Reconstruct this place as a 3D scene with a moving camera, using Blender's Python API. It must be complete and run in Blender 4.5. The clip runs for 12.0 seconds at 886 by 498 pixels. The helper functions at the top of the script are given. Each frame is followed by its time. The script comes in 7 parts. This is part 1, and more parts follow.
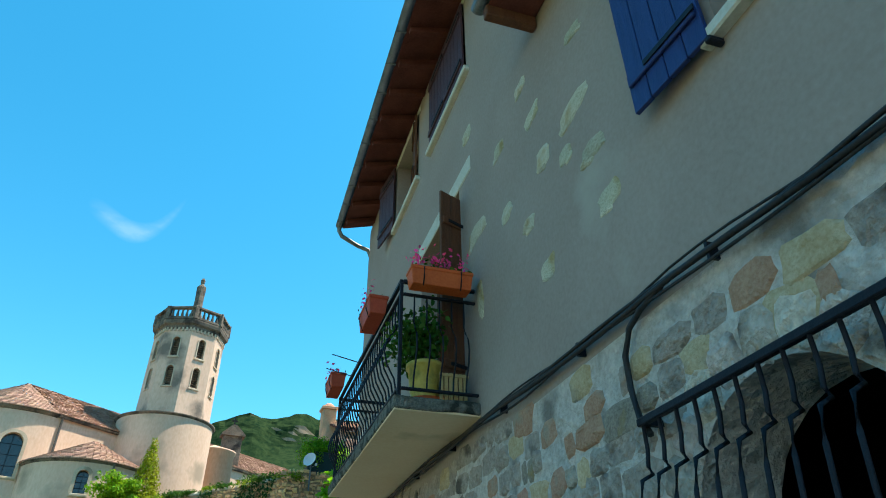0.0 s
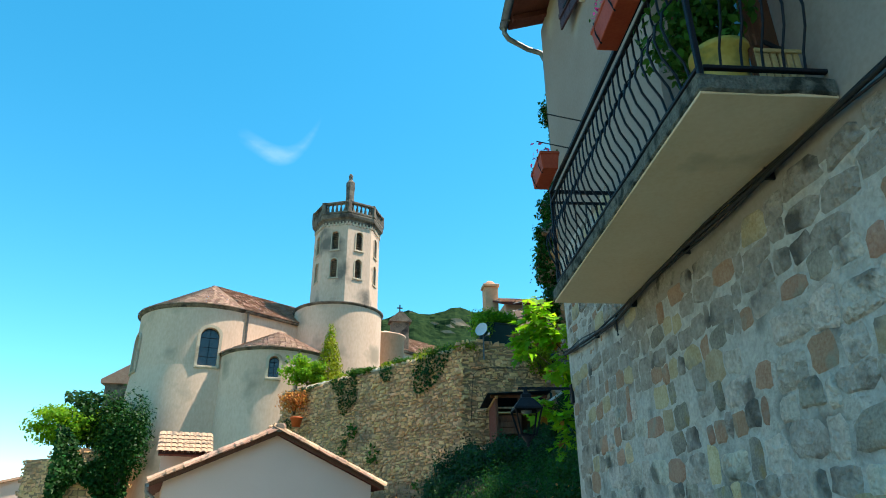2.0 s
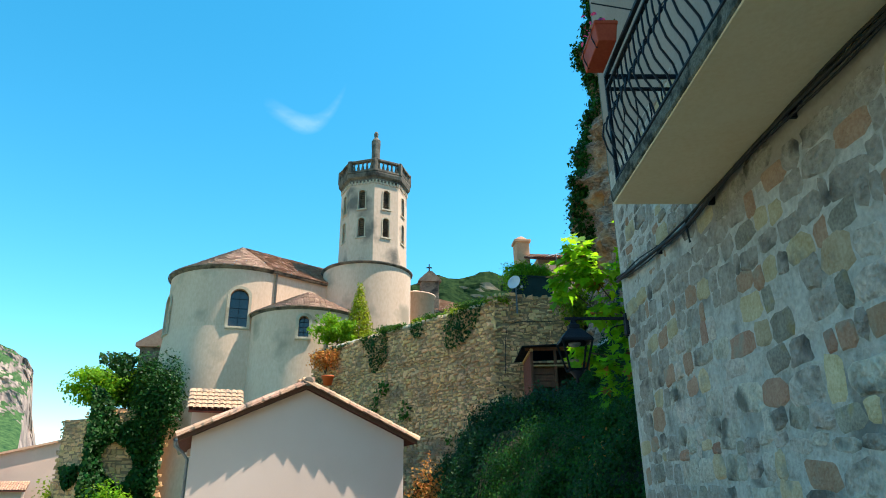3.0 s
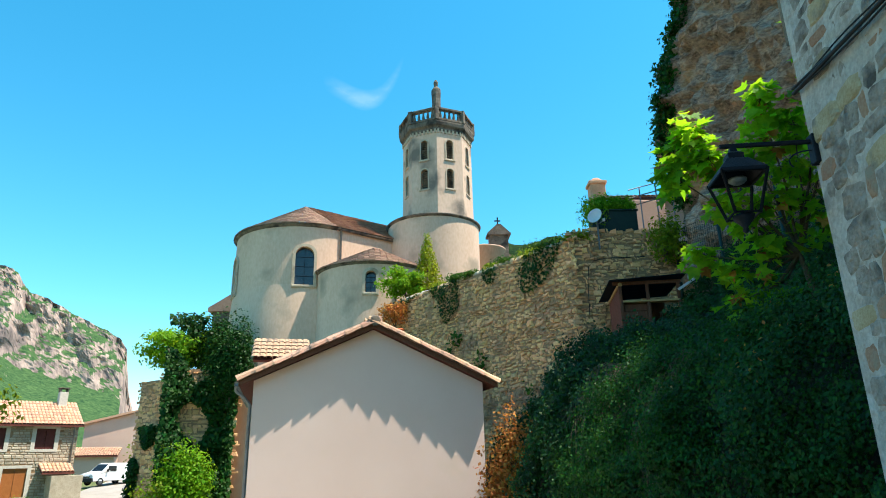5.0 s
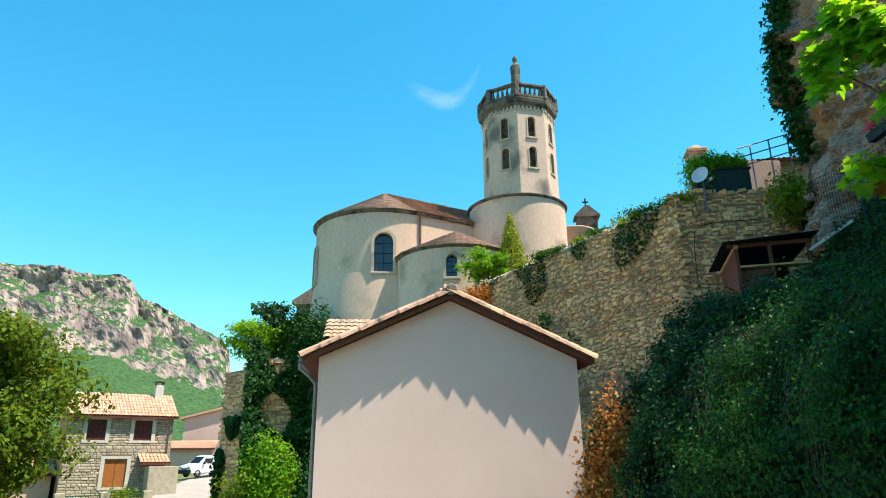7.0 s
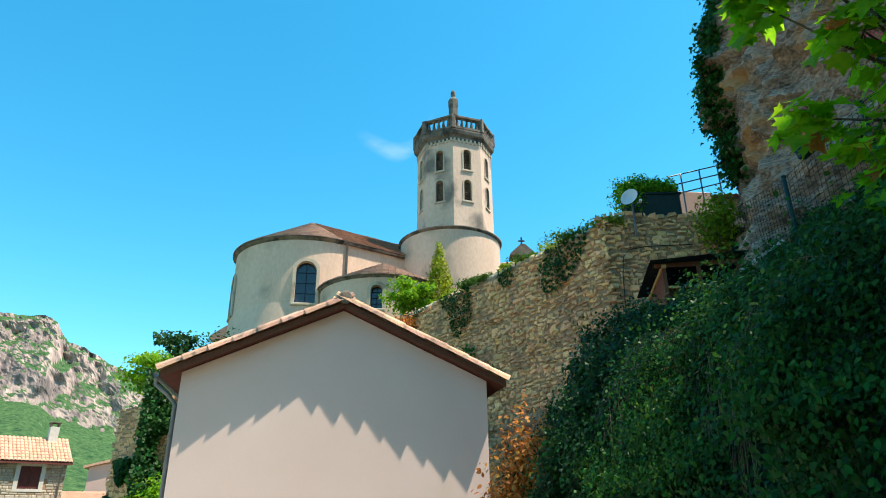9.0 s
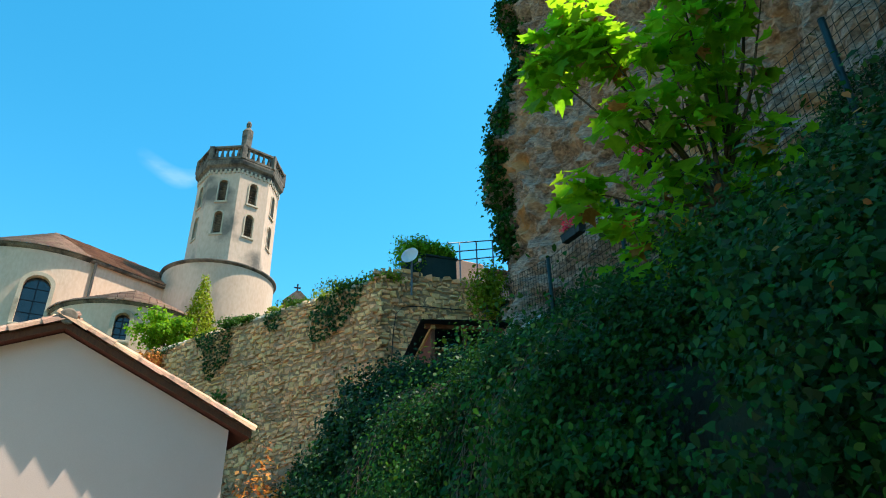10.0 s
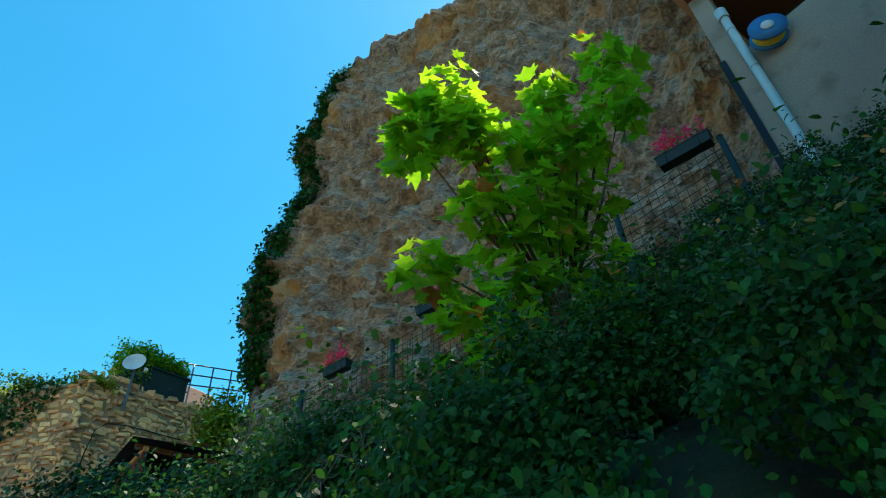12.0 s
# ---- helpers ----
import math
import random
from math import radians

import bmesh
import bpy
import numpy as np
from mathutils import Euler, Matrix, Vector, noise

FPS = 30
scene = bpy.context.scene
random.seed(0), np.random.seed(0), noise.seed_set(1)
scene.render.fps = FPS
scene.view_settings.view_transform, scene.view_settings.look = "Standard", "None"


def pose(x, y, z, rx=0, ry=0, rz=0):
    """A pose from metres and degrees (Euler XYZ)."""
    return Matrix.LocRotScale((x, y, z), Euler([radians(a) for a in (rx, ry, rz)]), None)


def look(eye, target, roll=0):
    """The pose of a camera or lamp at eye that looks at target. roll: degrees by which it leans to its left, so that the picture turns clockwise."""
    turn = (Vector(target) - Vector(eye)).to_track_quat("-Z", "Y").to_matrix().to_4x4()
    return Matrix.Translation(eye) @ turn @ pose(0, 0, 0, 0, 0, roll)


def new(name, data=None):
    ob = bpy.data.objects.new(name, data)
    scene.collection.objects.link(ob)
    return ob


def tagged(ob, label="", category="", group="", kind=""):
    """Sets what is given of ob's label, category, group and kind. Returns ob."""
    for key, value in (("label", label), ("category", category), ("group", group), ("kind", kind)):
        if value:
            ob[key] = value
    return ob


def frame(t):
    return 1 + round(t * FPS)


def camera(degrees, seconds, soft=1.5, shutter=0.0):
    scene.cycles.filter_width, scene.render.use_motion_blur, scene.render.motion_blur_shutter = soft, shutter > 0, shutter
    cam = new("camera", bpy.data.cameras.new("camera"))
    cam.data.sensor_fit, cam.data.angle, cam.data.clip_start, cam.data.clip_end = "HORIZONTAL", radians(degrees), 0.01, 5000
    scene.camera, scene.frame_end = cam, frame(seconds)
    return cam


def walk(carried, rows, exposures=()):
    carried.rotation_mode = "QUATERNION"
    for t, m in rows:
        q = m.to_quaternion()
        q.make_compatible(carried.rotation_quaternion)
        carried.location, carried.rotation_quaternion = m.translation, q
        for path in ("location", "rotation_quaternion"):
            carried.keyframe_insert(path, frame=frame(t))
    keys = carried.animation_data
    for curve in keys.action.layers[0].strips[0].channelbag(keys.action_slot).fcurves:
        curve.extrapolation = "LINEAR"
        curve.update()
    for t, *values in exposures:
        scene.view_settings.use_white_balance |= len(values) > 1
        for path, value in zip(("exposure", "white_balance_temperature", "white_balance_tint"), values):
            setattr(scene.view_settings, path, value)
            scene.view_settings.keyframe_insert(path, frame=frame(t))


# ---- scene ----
cam = camera(69.0, 12.0, 1.0)
PATH = [
    (0, (0.075, 0.194, 1.49), (0.544, 1.805, 2.578), -0.67),
    (0.5, (-0.053, 0.798, 1.389), (0.297, 2.482, 2.41), -1.16),
    (1, (-0.148, 1.423, 1.334), (0.099, 3.166, 2.282), -0.83),
    (1.5, (-0.239, 2.077, 1.277), (-0.082, 3.873, 2.143), -0.69),
    (2, (-0.367, 2.65, 1.167), (-0.293, 4.481, 1.97), -0.46),
    (2.5, (-0.391, 3.224, 1.059), (-0.356, 5.086, 1.79), -0.53),
    (3, (-0.405, 3.836, 1.01), (-0.419, 5.708, 1.714), -0.62),
    (3.2, (-0.416, 4.116, 0.971), (-0.448, 5.991, 1.665), -0.52),
    (4.8, (-0.741, 6.08, 0.556), (-0.915, 7.968, 1.192), -1.09),
    (5, (-0.759, 6.339, 0.507), (-0.978, 8.228, 1.126), -1.18),
    (5.5, (-0.881, 6.926, 0.447), (-1.219, 8.799, 1.062), -0.76),
    (6, (-0.981, 7.522, 0.389), (-1.387, 9.382, 1.001), -0.74),
    (6.5, (-1.022, 8.098, 0.305), (-1.473, 9.948, 0.917), -0.63),
    (6.7, (-1.029, 8.324, 0.291), (-1.499, 10.168, 0.906), -0.53),
    (8.3, (-0.74, 10.25, -0.113), (-1.225, 12.067, 0.567), -0.24),
    (8.5, (-0.678, 10.452, -0.111), (-1.133, 12.268, 0.593), -0.36),
    (9, (-0.467, 10.988, -0.132), (-0.771, 12.811, 0.632), -0.52),
    (9.5, (-0.444, 11.46, -0.137), (-0.435, 13.289, 0.672), -0.57),
    (10, (-0.344, 11.77, -0.039), (0.019, 13.514, 0.87), -0.98),
    (10.5, (-0.424, 11.936, -0.036), (0.197, 13.543, 0.979), -1.86),
    (11, (-0.429, 12.4, -0.141), (0.376, 13.859, 0.964), -2.61),
    (11.5, (-0.459, 13.041, -0.16), (0.453, 14.342, 1.054), -3.18),
    (12, (-0.537, 13.648, -0.152), (0.433, 14.808, 1.157), -3.76),
]
walk(cam, [(t, look(eye, target, roll)) for t, eye, target, roll in PATH], [(0.0, 1.0), (12.0, 1.0)])

# ---- world and sun ----
SUN_EL, SUN_AZ = 66.5, -4.0          # degrees; azimuth from +x towards +y
world = bpy.data.worlds.new("sky")
scene.world = world
world.use_nodes = True
wn = world.node_tree.nodes
wl = world.node_tree.links
sky = wn.new("ShaderNodeTexSky")
sky.sky_type = 'NISHITA'
sky.sun_disc = False
sky.sun_elevation = radians(SUN_EL)
sky.sun_rotation = radians(90 - SUN_AZ)
sky.altitude = 400
sky.air_density, sky.dust_density, sky.ozone_density = 1.0, 0.3, 2.5
tint = wn.new("ShaderNodeHueSaturation")
tint.inputs["Hue"].default_value = 0.472
tint.inputs["Saturation"].default_value = 1.36
tint.inputs["Value"].default_value = 1.0
wl.new(sky.outputs[0], tint.inputs["Color"])
# a faint wisp of cloud
wco = wn.new("ShaderNodeTexCoord")
wmap = wn.new("ShaderNodeMapping")
wmap.inputs["Scale"].default_value = (26, 14, 60)
wl.new(wco.outputs["Generated"], wmap.inputs["Vector"])
wnoise = wn.new("ShaderNodeTexNoise")
wnoise.inputs["Scale"].default_value, wnoise.inputs["Detail"].default_value = 1.6, 6
wl.new(wmap.outputs[0], wnoise.inputs["Vector"])


def sky_math(op, p, q=0.0, r=0.0):
    """One arithmetic node of the sky; p, q and r are numbers or sockets."""
    m = wn.new("ShaderNodeMath")
    m.operation = op
    for k, v in enumerate((p, q, r)):
        if isinstance(v, (int, float)):
            m.inputs[k].default_value = v
        else:
            wl.new(v, m.inputs[k])
    return m.outputs[0]


def sky_along(axis_):
    """How far the looked-at direction lies from the wisp's foot along one axis."""
    off = wn.new("ShaderNodeVectorMath")
    off.operation = 'SUBTRACT'
    off.inputs[1].default_value = (-0.208, 0.83, 0.513)
    wl.new(wco.outputs["Generated"], off.inputs[0])
    d = wn.new("ShaderNodeVectorMath")
    d.operation = 'DOT_PRODUCT'
    d.inputs[1].default_value = axis_
    wl.new(off.outputs[0], d.inputs[0])
    return d.outputs["Value"]


# the wisp is a thin hook: a long shallow tail on one side, a steep one on the other
wu, wv_ = sky_along((0.97, 0.243, 0.0)), sky_along((0.125, -0.498, 0.858))
wu2 = sky_math('MULTIPLY', wu, wu)
wcurve = sky_math('MULTIPLY', wu2, sky_math('MULTIPLY_ADD', wu, 130.0, 14.0))
wgap = sky_math('ABSOLUTE', sky_math('SUBTRACT', wv_, wcurve))
wthin = sky_math('MAXIMUM', sky_math('SUBTRACT', 1.0, sky_math('DIVIDE', wgap, 0.017)), 0.0)
wends = sky_math('MAXIMUM', sky_math('SUBTRACT', 1.0, sky_math('DIVIDE', sky_math('ABSOLUTE', sky_math('ADD', wu, 0.004)), 0.062)), 0.0)
wmask = sky_math('MULTIPLY', sky_math('MULTIPLY', wthin, wends), wnoise.outputs[0])
wedge = wn.new("ShaderNodeMapRange")
wedge.inputs["From Min"].default_value, wedge.inputs["From Max"].default_value = 0.02, 0.42
wedge.inputs["To Max"].default_value = 0.14
wl.new(wmask, wedge.inputs["Value"])
wmix = wn.new("ShaderNodeMix")
wmix.data_type = 'RGBA'
wmix.inputs["B"].default_value = (5.0, 5.4, 6.0, 1)
wl.new(wedge.outputs[0], wmix.inputs["Factor"])
wl.new(tint.outputs[0], wmix.inputs["A"])
wl.new(wmix.outputs["Result"], wn["Background"].inputs["Color"])
wn["Background"].inputs["Strength"].default_value = 0.15

sun = new("sun", bpy.data.lights.new("sun", 'SUN'))
sun.data.energy, sun.data.angle, sun.data.color = 5.0, radians(0.53), (1.0, 0.90, 0.76)
sd = Vector((math.cos(radians(SUN_AZ)) * math.cos(radians(SUN_EL)), math.sin(radians(SUN_AZ)) * math.cos(radians(SUN_EL)), math.sin(radians(SUN_EL))))
sun.matrix_world = look(sd * 60, (0, 0, 0))


# ---- materials ----
def mat(name, c1, c2, rough=0.85, scale=4.0, fine=40.0, bump=0.3, metal=0.0, spread=0.0, c3=None, c3_amount=0.0, c3_scale=1.2, translucent=0.0, island=False, stretch=(1, 1, 1), gloss=0.3, crack=0.0):
    """Two-scale noise between c1 and c2, stains of c3, fine relief, and a random shift from piece to piece."""
    m = bpy.data.materials.new(name)
    m.use_nodes = True
    n, l = m.node_tree.nodes, m.node_tree.links
    b = n["Principled BSDF"]
    co = n.new("ShaderNodeTexCoord")
    mp = n.new("ShaderNodeMapping")
    mp.inputs["Scale"].default_value = stretch
    geo = n.new("ShaderNodeNewGeometry")
    l.new(geo.outputs["Position"], mp.inputs["Vector"])
    big = n.new("ShaderNodeTexNoise")
    big.inputs["Scale"].default_value, big.inputs["Detail"].default_value = scale, 5
    l.new(mp.outputs[0], big.inputs["Vector"])
    small = n.new("ShaderNodeTexNoise")
    small.inputs["Scale"].default_value, small.inputs["Detail"].default_value = fine, 6
    l.new(mp.outputs[0], small.inputs["Vector"])
    add = n.new("ShaderNodeMath")
    add.operation = 'ADD'
    l.new(big.outputs[0], add.inputs[0])
    l.new(small.outputs[0], add.inputs[1])
    ramp = n.new("ShaderNodeMapRange")
    ramp.inputs["From Min"].default_value, ramp.inputs["From Max"].default_value = 0.7, 1.3
    l.new(add.outputs[0], ramp.inputs["Value"])
    mix = n.new("ShaderNodeMix")
    mix.data_type = 'RGBA'
    mix.inputs["A"].default_value, mix.inputs["B"].default_value = (*c1, 1), (*c2, 1)
    l.new(ramp.outputs[0], mix.inputs["Factor"])
    col = mix.outputs["Result"]
    if c3:
        st = n.new("ShaderNodeTexNoise")
        st.inputs["Scale"].default_value, st.inputs["Detail"].default_value = c3_scale, 7
        l.new(geo.outputs["Position"], st.inputs["Vector"])
        r2 = n.new("ShaderNodeMapRange")
        r2.inputs["From Min"].default_value, r2.inputs["From Max"].default_value = 0.66 - c3_amount * 0.3, 0.76 - c3_amount * 0.2
        l.new(st.outputs[0], r2.inputs["Value"])
        m2 = n.new("ShaderNodeMix")
        m2.data_type = 'RGBA'
        m2.inputs["B"].default_value = (*c3, 1)
        l.new(col, m2.inputs["A"])
        l.new(r2.outputs[0], m2.inputs["Factor"])
        col = m2.outputs["Result"]
    if spread:
        hs = n.new("ShaderNodeHueSaturation")
        if island:
            rnd = geo.outputs["Random Per Island"]
        else:
            oi = n.new("ShaderNodeObjectInfo")
            rnd = oi.outputs["Random"]
        v = n.new("ShaderNodeMapRange")
        v.inputs["To Min"].default_value, v.inputs["To Max"].default_value = 1 - spread, 1 + spread
        l.new(rnd, v.inputs["Value"])
        l.new(v.outputs[0], hs.inputs["Value"])
        mm = n.new("ShaderNodeMath")
        mm.operation = 'MULTIPLY'
        mm.inputs[1].default_value = 7.31
        l.new(rnd, mm.inputs[0])
        fr = n.new("ShaderNodeMath")
        fr.operation = 'FRACT'
        l.new(mm.outputs[0], fr.inputs[0])
        h = n.new("ShaderNodeMapRange")
        h.inputs["To Min"].default_value, h.inputs["To Max"].default_value = 0.5 - spread * 0.05, 0.5 + spread * 0.05
        l.new(fr.outputs[0], h.inputs["Value"])
        l.new(h.outputs[0], hs.inputs["Hue"])
        l.new(col, hs.inputs["Color"])
        col = hs.outputs[0]
    l.new(col, b.inputs["Base Color"])
    b.inputs["Roughness"].default_value, b.inputs["Metallic"].default_value = rough, metal
    b.inputs["Specular IOR Level"].default_value = gloss
    if bump:
        bp = n.new("ShaderNodeBump")
        bp.inputs["Strength"].default_value, bp.inputs["Distance"].default_value = min(bump, 1.0), (0.10 if scale < 2 else 0.035) if crack else 0.02
        if crack:
            vo = n.new("ShaderNodeTexVoronoi")
            vo.inputs["Scale"].default_value = crack
            wob = n.new("ShaderNodeMix")
            wob.data_type = 'RGBA'
            wob.inputs["Factor"].default_value = 0.25
            l.new(mp.outputs[0], wob.inputs["A"])
            l.new(big.outputs["Color"], wob.inputs["B"])
            l.new(wob.outputs["Result"], vo.inputs["Vector"])
            hs2 = n.new("ShaderNodeMath")
            hs2.operation = 'MULTIPLY_ADD'
            hs2.inputs[1].default_value = 1.3
            l.new(vo.outputs["Distance"], hs2.inputs[0])
            l.new(add.outputs[0], hs2.inputs[2])
            l.new(hs2.outputs[0], bp.inputs["Height"])
        else:
            l.new(add.outputs[0], bp.inputs["Height"])
        l.new(bp.outputs[0], b.inputs["Normal"])
    if translucent:
        tr = n.new("ShaderNodeBsdfTranslucent")
        br = n.new("ShaderNodeHueSaturation")
        br.inputs["Hue"].default_value, br.inputs["Value"].default_value = 0.476, 1.9
        l.new(col, br.inputs["Color"])
        l.new(br.outputs[0], tr.inputs["Color"])
        ms = n.new("ShaderNodeMixShader")
        ms.inputs[0].default_value = translucent
        l.new(b.outputs[0], ms.inputs[1])
        l.new(tr.outputs[0], ms.inputs[2])
        l.new(ms.outputs[0], n["Material Output"].inputs["Surface"])
    return m


M = {}
M["render_grey"] = mat("grey render", (0.295, 0.225, 0.19), (0.36, 0.285, 0.245), 0.92, 0.9, 30, 0.08, c3=(0.40, 0.345, 0.29), c3_amount=0.10, c3_scale=0.8)
M["mortar"] = mat("lime mortar", (0.41, 0.345, 0.30), (0.66, 0.57, 0.51), 0.95, 5, 24, 1.0, c3=(0.22, 0.185, 0.16), c3_amount=0.34, c3_scale=2.2, crack=6.0)
M["stone"] = mat("rubble stone", (0.38, 0.295, 0.24), (0.65, 0.53, 0.445), 0.92, 8, 30, 1.0, spread=0.28, c3=(0.16, 0.13, 0.11), c3_amount=0.42, c3_scale=3.5, crack=9.0)
M["stone_ochre"] = mat("ochre stone", (0.46, 0.30, 0.16), (0.64, 0.49, 0.33), 0.92, 7, 45, 0.9, spread=0.2, c3=(0.3,0.25,0.2), c3_amount=0.3, c3_scale=4)
M["stone_rust"] = mat("rusty stone", (0.36, 0.17, 0.11), (0.50, 0.29, 0.20), 0.92, 7, 45, 0.9, spread=0.15, c3=(0.34,0.28,0.22), c3_amount=0.3, c3_scale=4)
M["stone_dark"] = mat("dark stone", (0.20, 0.16, 0.13), (0.42, 0.34, 0.27), 0.92, 7, 50, 0.9, spread=0.2, c3=(0.36, 0.25, 0.12), c3_amount=0.3, c3_scale=5)
M["stone_bare"] = mat("bare limestone", (0.42, 0.37, 0.27), (0.58, 0.52, 0.40), 0.92, 8, 50, 0.9, spread=0.2, c3=(0.36, 0.25, 0.12), c3_amount=0.4, c3_scale=4)
M["concrete"] = mat("weathered concrete", (0.10, 0.095, 0.08), (0.26, 0.24, 0.20), 0.95, 9, 60, 1.0, c3=(0.035, 0.035, 0.028), c3_amount=0.7, c3_scale=9)
M["soffit"] = mat("cream balcony underside", (0.74, 0.53, 0.33), (0.80, 0.61, 0.42), 0.9, 1.5, 30, 0.15, c3=(0.54, 0.40, 0.25), c3_amount=0.2)
M["iron"] = mat("black painted iron", (0.006, 0.007, 0.012), (0.012, 0.013, 0.02), 0.55, 20, 90, 0.15, gloss=0.22)
M["cable"] = mat("black cable", (0.012, 0.012, 0.014), (0.03, 0.028, 0.03), 0.6, 10, 60, 0.1)
M["wood_brown"] = mat("red brown stained wood", (0.085, 0.03, 0.016), (0.16, 0.065, 0.03), 0.7, 5, 50, 0.3, stretch=(6, 6, 0.7))
M["rafter"] = mat("eaves boards", (0.095, 0.026, 0.02), (0.17, 0.05, 0.036), 0.8, 4, 40, 0.3)
M["shutter_plum"] = mat("plum painted wood", (0.05, 0.022, 0.03), (0.085, 0.04, 0.05), 0.6, 6, 50, 0.25, stretch=(5, 5, 0.6))
M["shutter_blue"] = mat("blue painted wood", (0.012, 0.025, 0.11), (0.022, 0.045, 0.17), 0.5, 6, 50, 0.25, stretch=(5, 5, 0.6))
M["zinc"] = mat("grey zinc", (0.14, 0.16, 0.17), (0.24, 0.26, 0.27), 0.5, 6, 60, 0.1, metal=0.5)
M["white_stone"] = mat("pale dressed stone", (0.50, 0.47, 0.40), (0.62, 0.59, 0.52), 0.9, 5, 40, 0.4)
M["terracotta"] = mat("terracotta plastic", (0.52, 0.085, 0.018), (0.62, 0.125, 0.03), 0.6, 5, 40, 0.1)
M["terracotta_red"] = mat("red terracotta plastic", (0.40, 0.05, 0.02), (0.48, 0.075, 0.03), 0.6, 5, 40, 0.1)
M["yellow_pot"] = mat("yellow glazed pot", (0.42, 0.30, 0.05), (0.52, 0.40, 0.10), 0.35, 5, 30, 0.1, c3=(0.2, 0.2, 0.06), c3_amount=0.4, c3_scale=6)
M["cane"] = mat("light cane wood", (0.40, 0.26, 0.10), (0.52, 0.36, 0.17), 0.6, 8, 60, 0.2)
M["petal"] = mat("pink petals", (0.78, 0.04, 0.14), (0.92, 0.09, 0.24), 0.6, 30, 60, 0, spread=0.3, island=True, translucent=0.3)
M["petal_red"] = mat("red petals", (0.82, 0.025, 0.07), (0.92, 0.06, 0.12), 0.6, 30, 60, 0, spread=0.3, island=True, translucent=0.3)
M["leaf"] = mat("green leaves", (0.022, 0.08, 0.008), (0.05, 0.13, 0.016), 0.6, 3, 20, 0, spread=0.4, island=True, translucent=0.35, gloss=0.15)
M["leaf_ivy"] = mat("dark ivy leaves", (0.005, 0.036, 0.005), (0.018, 0.075, 0.009), 0.5, 1.2, 9, 0, spread=0.42, island=True, translucent=0.15, gloss=0.13)
M["leaf_lime"] = mat("fresh yellow green leaves", (0.09, 0.17, 0.008), (0.20, 0.27, 0.015), 0.6, 2, 12, 0, spread=0.35, island=True, translucent=0.4, gloss=0.15)
M["leaf_maple"] = mat("maple leaves", (0.075, 0.25, 0.006), (0.19, 0.40, 0.010), 0.55, 2, 12, 0, spread=0.3, island=True, translucent=0.6, gloss=0.25)
M["leaf_fresh"] = mat("fresh mid green leaves", (0.07, 0.21, 0.006), (0.16, 0.33, 0.012), 0.6, 2, 12, 0, spread=0.35, island=True, translucent=0.4, gloss=0.15)
M["leaf_gold"] = mat("golden green needles", (0.13, 0.20, 0.006), (0.28, 0.32, 0.012), 0.6, 2, 12, 0, spread=0.35, island=True, translucent=0.3, gloss=0.1)
M["leaf_dry"] = mat("dry orange leaves", (0.30, 0.12, 0.018), (0.48, 0.25, 0.05), 0.7, 3, 20, 0, spread=0.35, island=True, translucent=0.35)
M["leaf_pine"] = mat("pine foliage", (0.05, 0.095, 0.008), (0.13, 0.18, 0.016), 0.8, 1, 8, 0, spread=0.35, island=True, translucent=0.3, gloss=0.05)
M["twig"] = mat("bark", (0.07, 0.05, 0.035), (0.14, 0.10, 0.07), 0.9, 12, 60, 0.5)
# earth colour, darkened further so holes in the ivy read as shade
M["soil"] = mat("soil darkened with leaf gap shade", (0.014, 0.016, 0.009), (0.034, 0.03, 0.019), 0.95, 3, 30, 0.8, c3=(0.03, 0.05, 0.02), c3_amount=0.4)
M["plaster_pink"] = mat("smooth pinkish plaster", (0.68, 0.515, 0.44), (0.73, 0.565, 0.49), 0.9, 0.7, 60, 0.12, c3=(0.66, 0.52, 0.41), c3_amount=0.12, c3_scale=0.5)
M["church_render"] = mat("aged lime render", (0.60, 0.415, 0.295), (0.71, 0.53, 0.395), 0.93, 0.5, 8, 0.3, c3=(0.37, 0.29, 0.21), c3_amount=0.32, c3_scale=0.35, stretch=(1, 1, 0.45))
M["tower_render"] = mat("stained tower render", (0.57, 0.40, 0.29), (0.69, 0.515, 0.39), 0.93, 0.7, 8, 0.3, c3=(0.19, 0.16, 0.13), c3_amount=0.42, c3_scale=0.45, stretch=(1, 1, 0.4))
M["old_stone"] = mat("weathered grey stone", (0.085, 0.072, 0.058), (0.24, 0.20, 0.155), 0.95, 2, 14, 0.6, c3=(0.045, 0.04, 0.035), c3_amount=0.55, c3_scale=1.5)
M["frame_stone"] = mat("pale window surround", (0.44, 0.36, 0.26), (0.56, 0.47, 0.35), 0.93, 2, 14, 0.4, c3=(0.3, 0.24, 0.17), c3_amount=0.3)
M["roof_slab"] = mat("brown stone slates", (0.30, 0.18, 0.125), (0.42, 0.265, 0.19), 0.9, 3, 20, 0.5, spread=0.22, island=True)
M["tile"] = mat("clay canal tiles", (0.46, 0.26, 0.17), (0.62, 0.40, 0.27), 0.9, 5, 40, 0.5, spread=0.3, c3=(0.22, 0.16, 0.12), c3_amount=0.55, c3_scale=5)
M["tile_far"] = mat("far clay tiles", (0.50, 0.27, 0.17), (0.62, 0.38, 0.25), 0.9, 3, 20, 0.4, spread=0.2, island=True)
M["wall_stone"] = mat("warm rubble", (0.55, 0.31, 0.13), (0.74, 0.47, 0.245), 0.94, 1.5, 12, 0.9, spread=0.27, island=True, c3=(0.30, 0.20, 0.13), c3_amount=0.35, c3_scale=0.6)
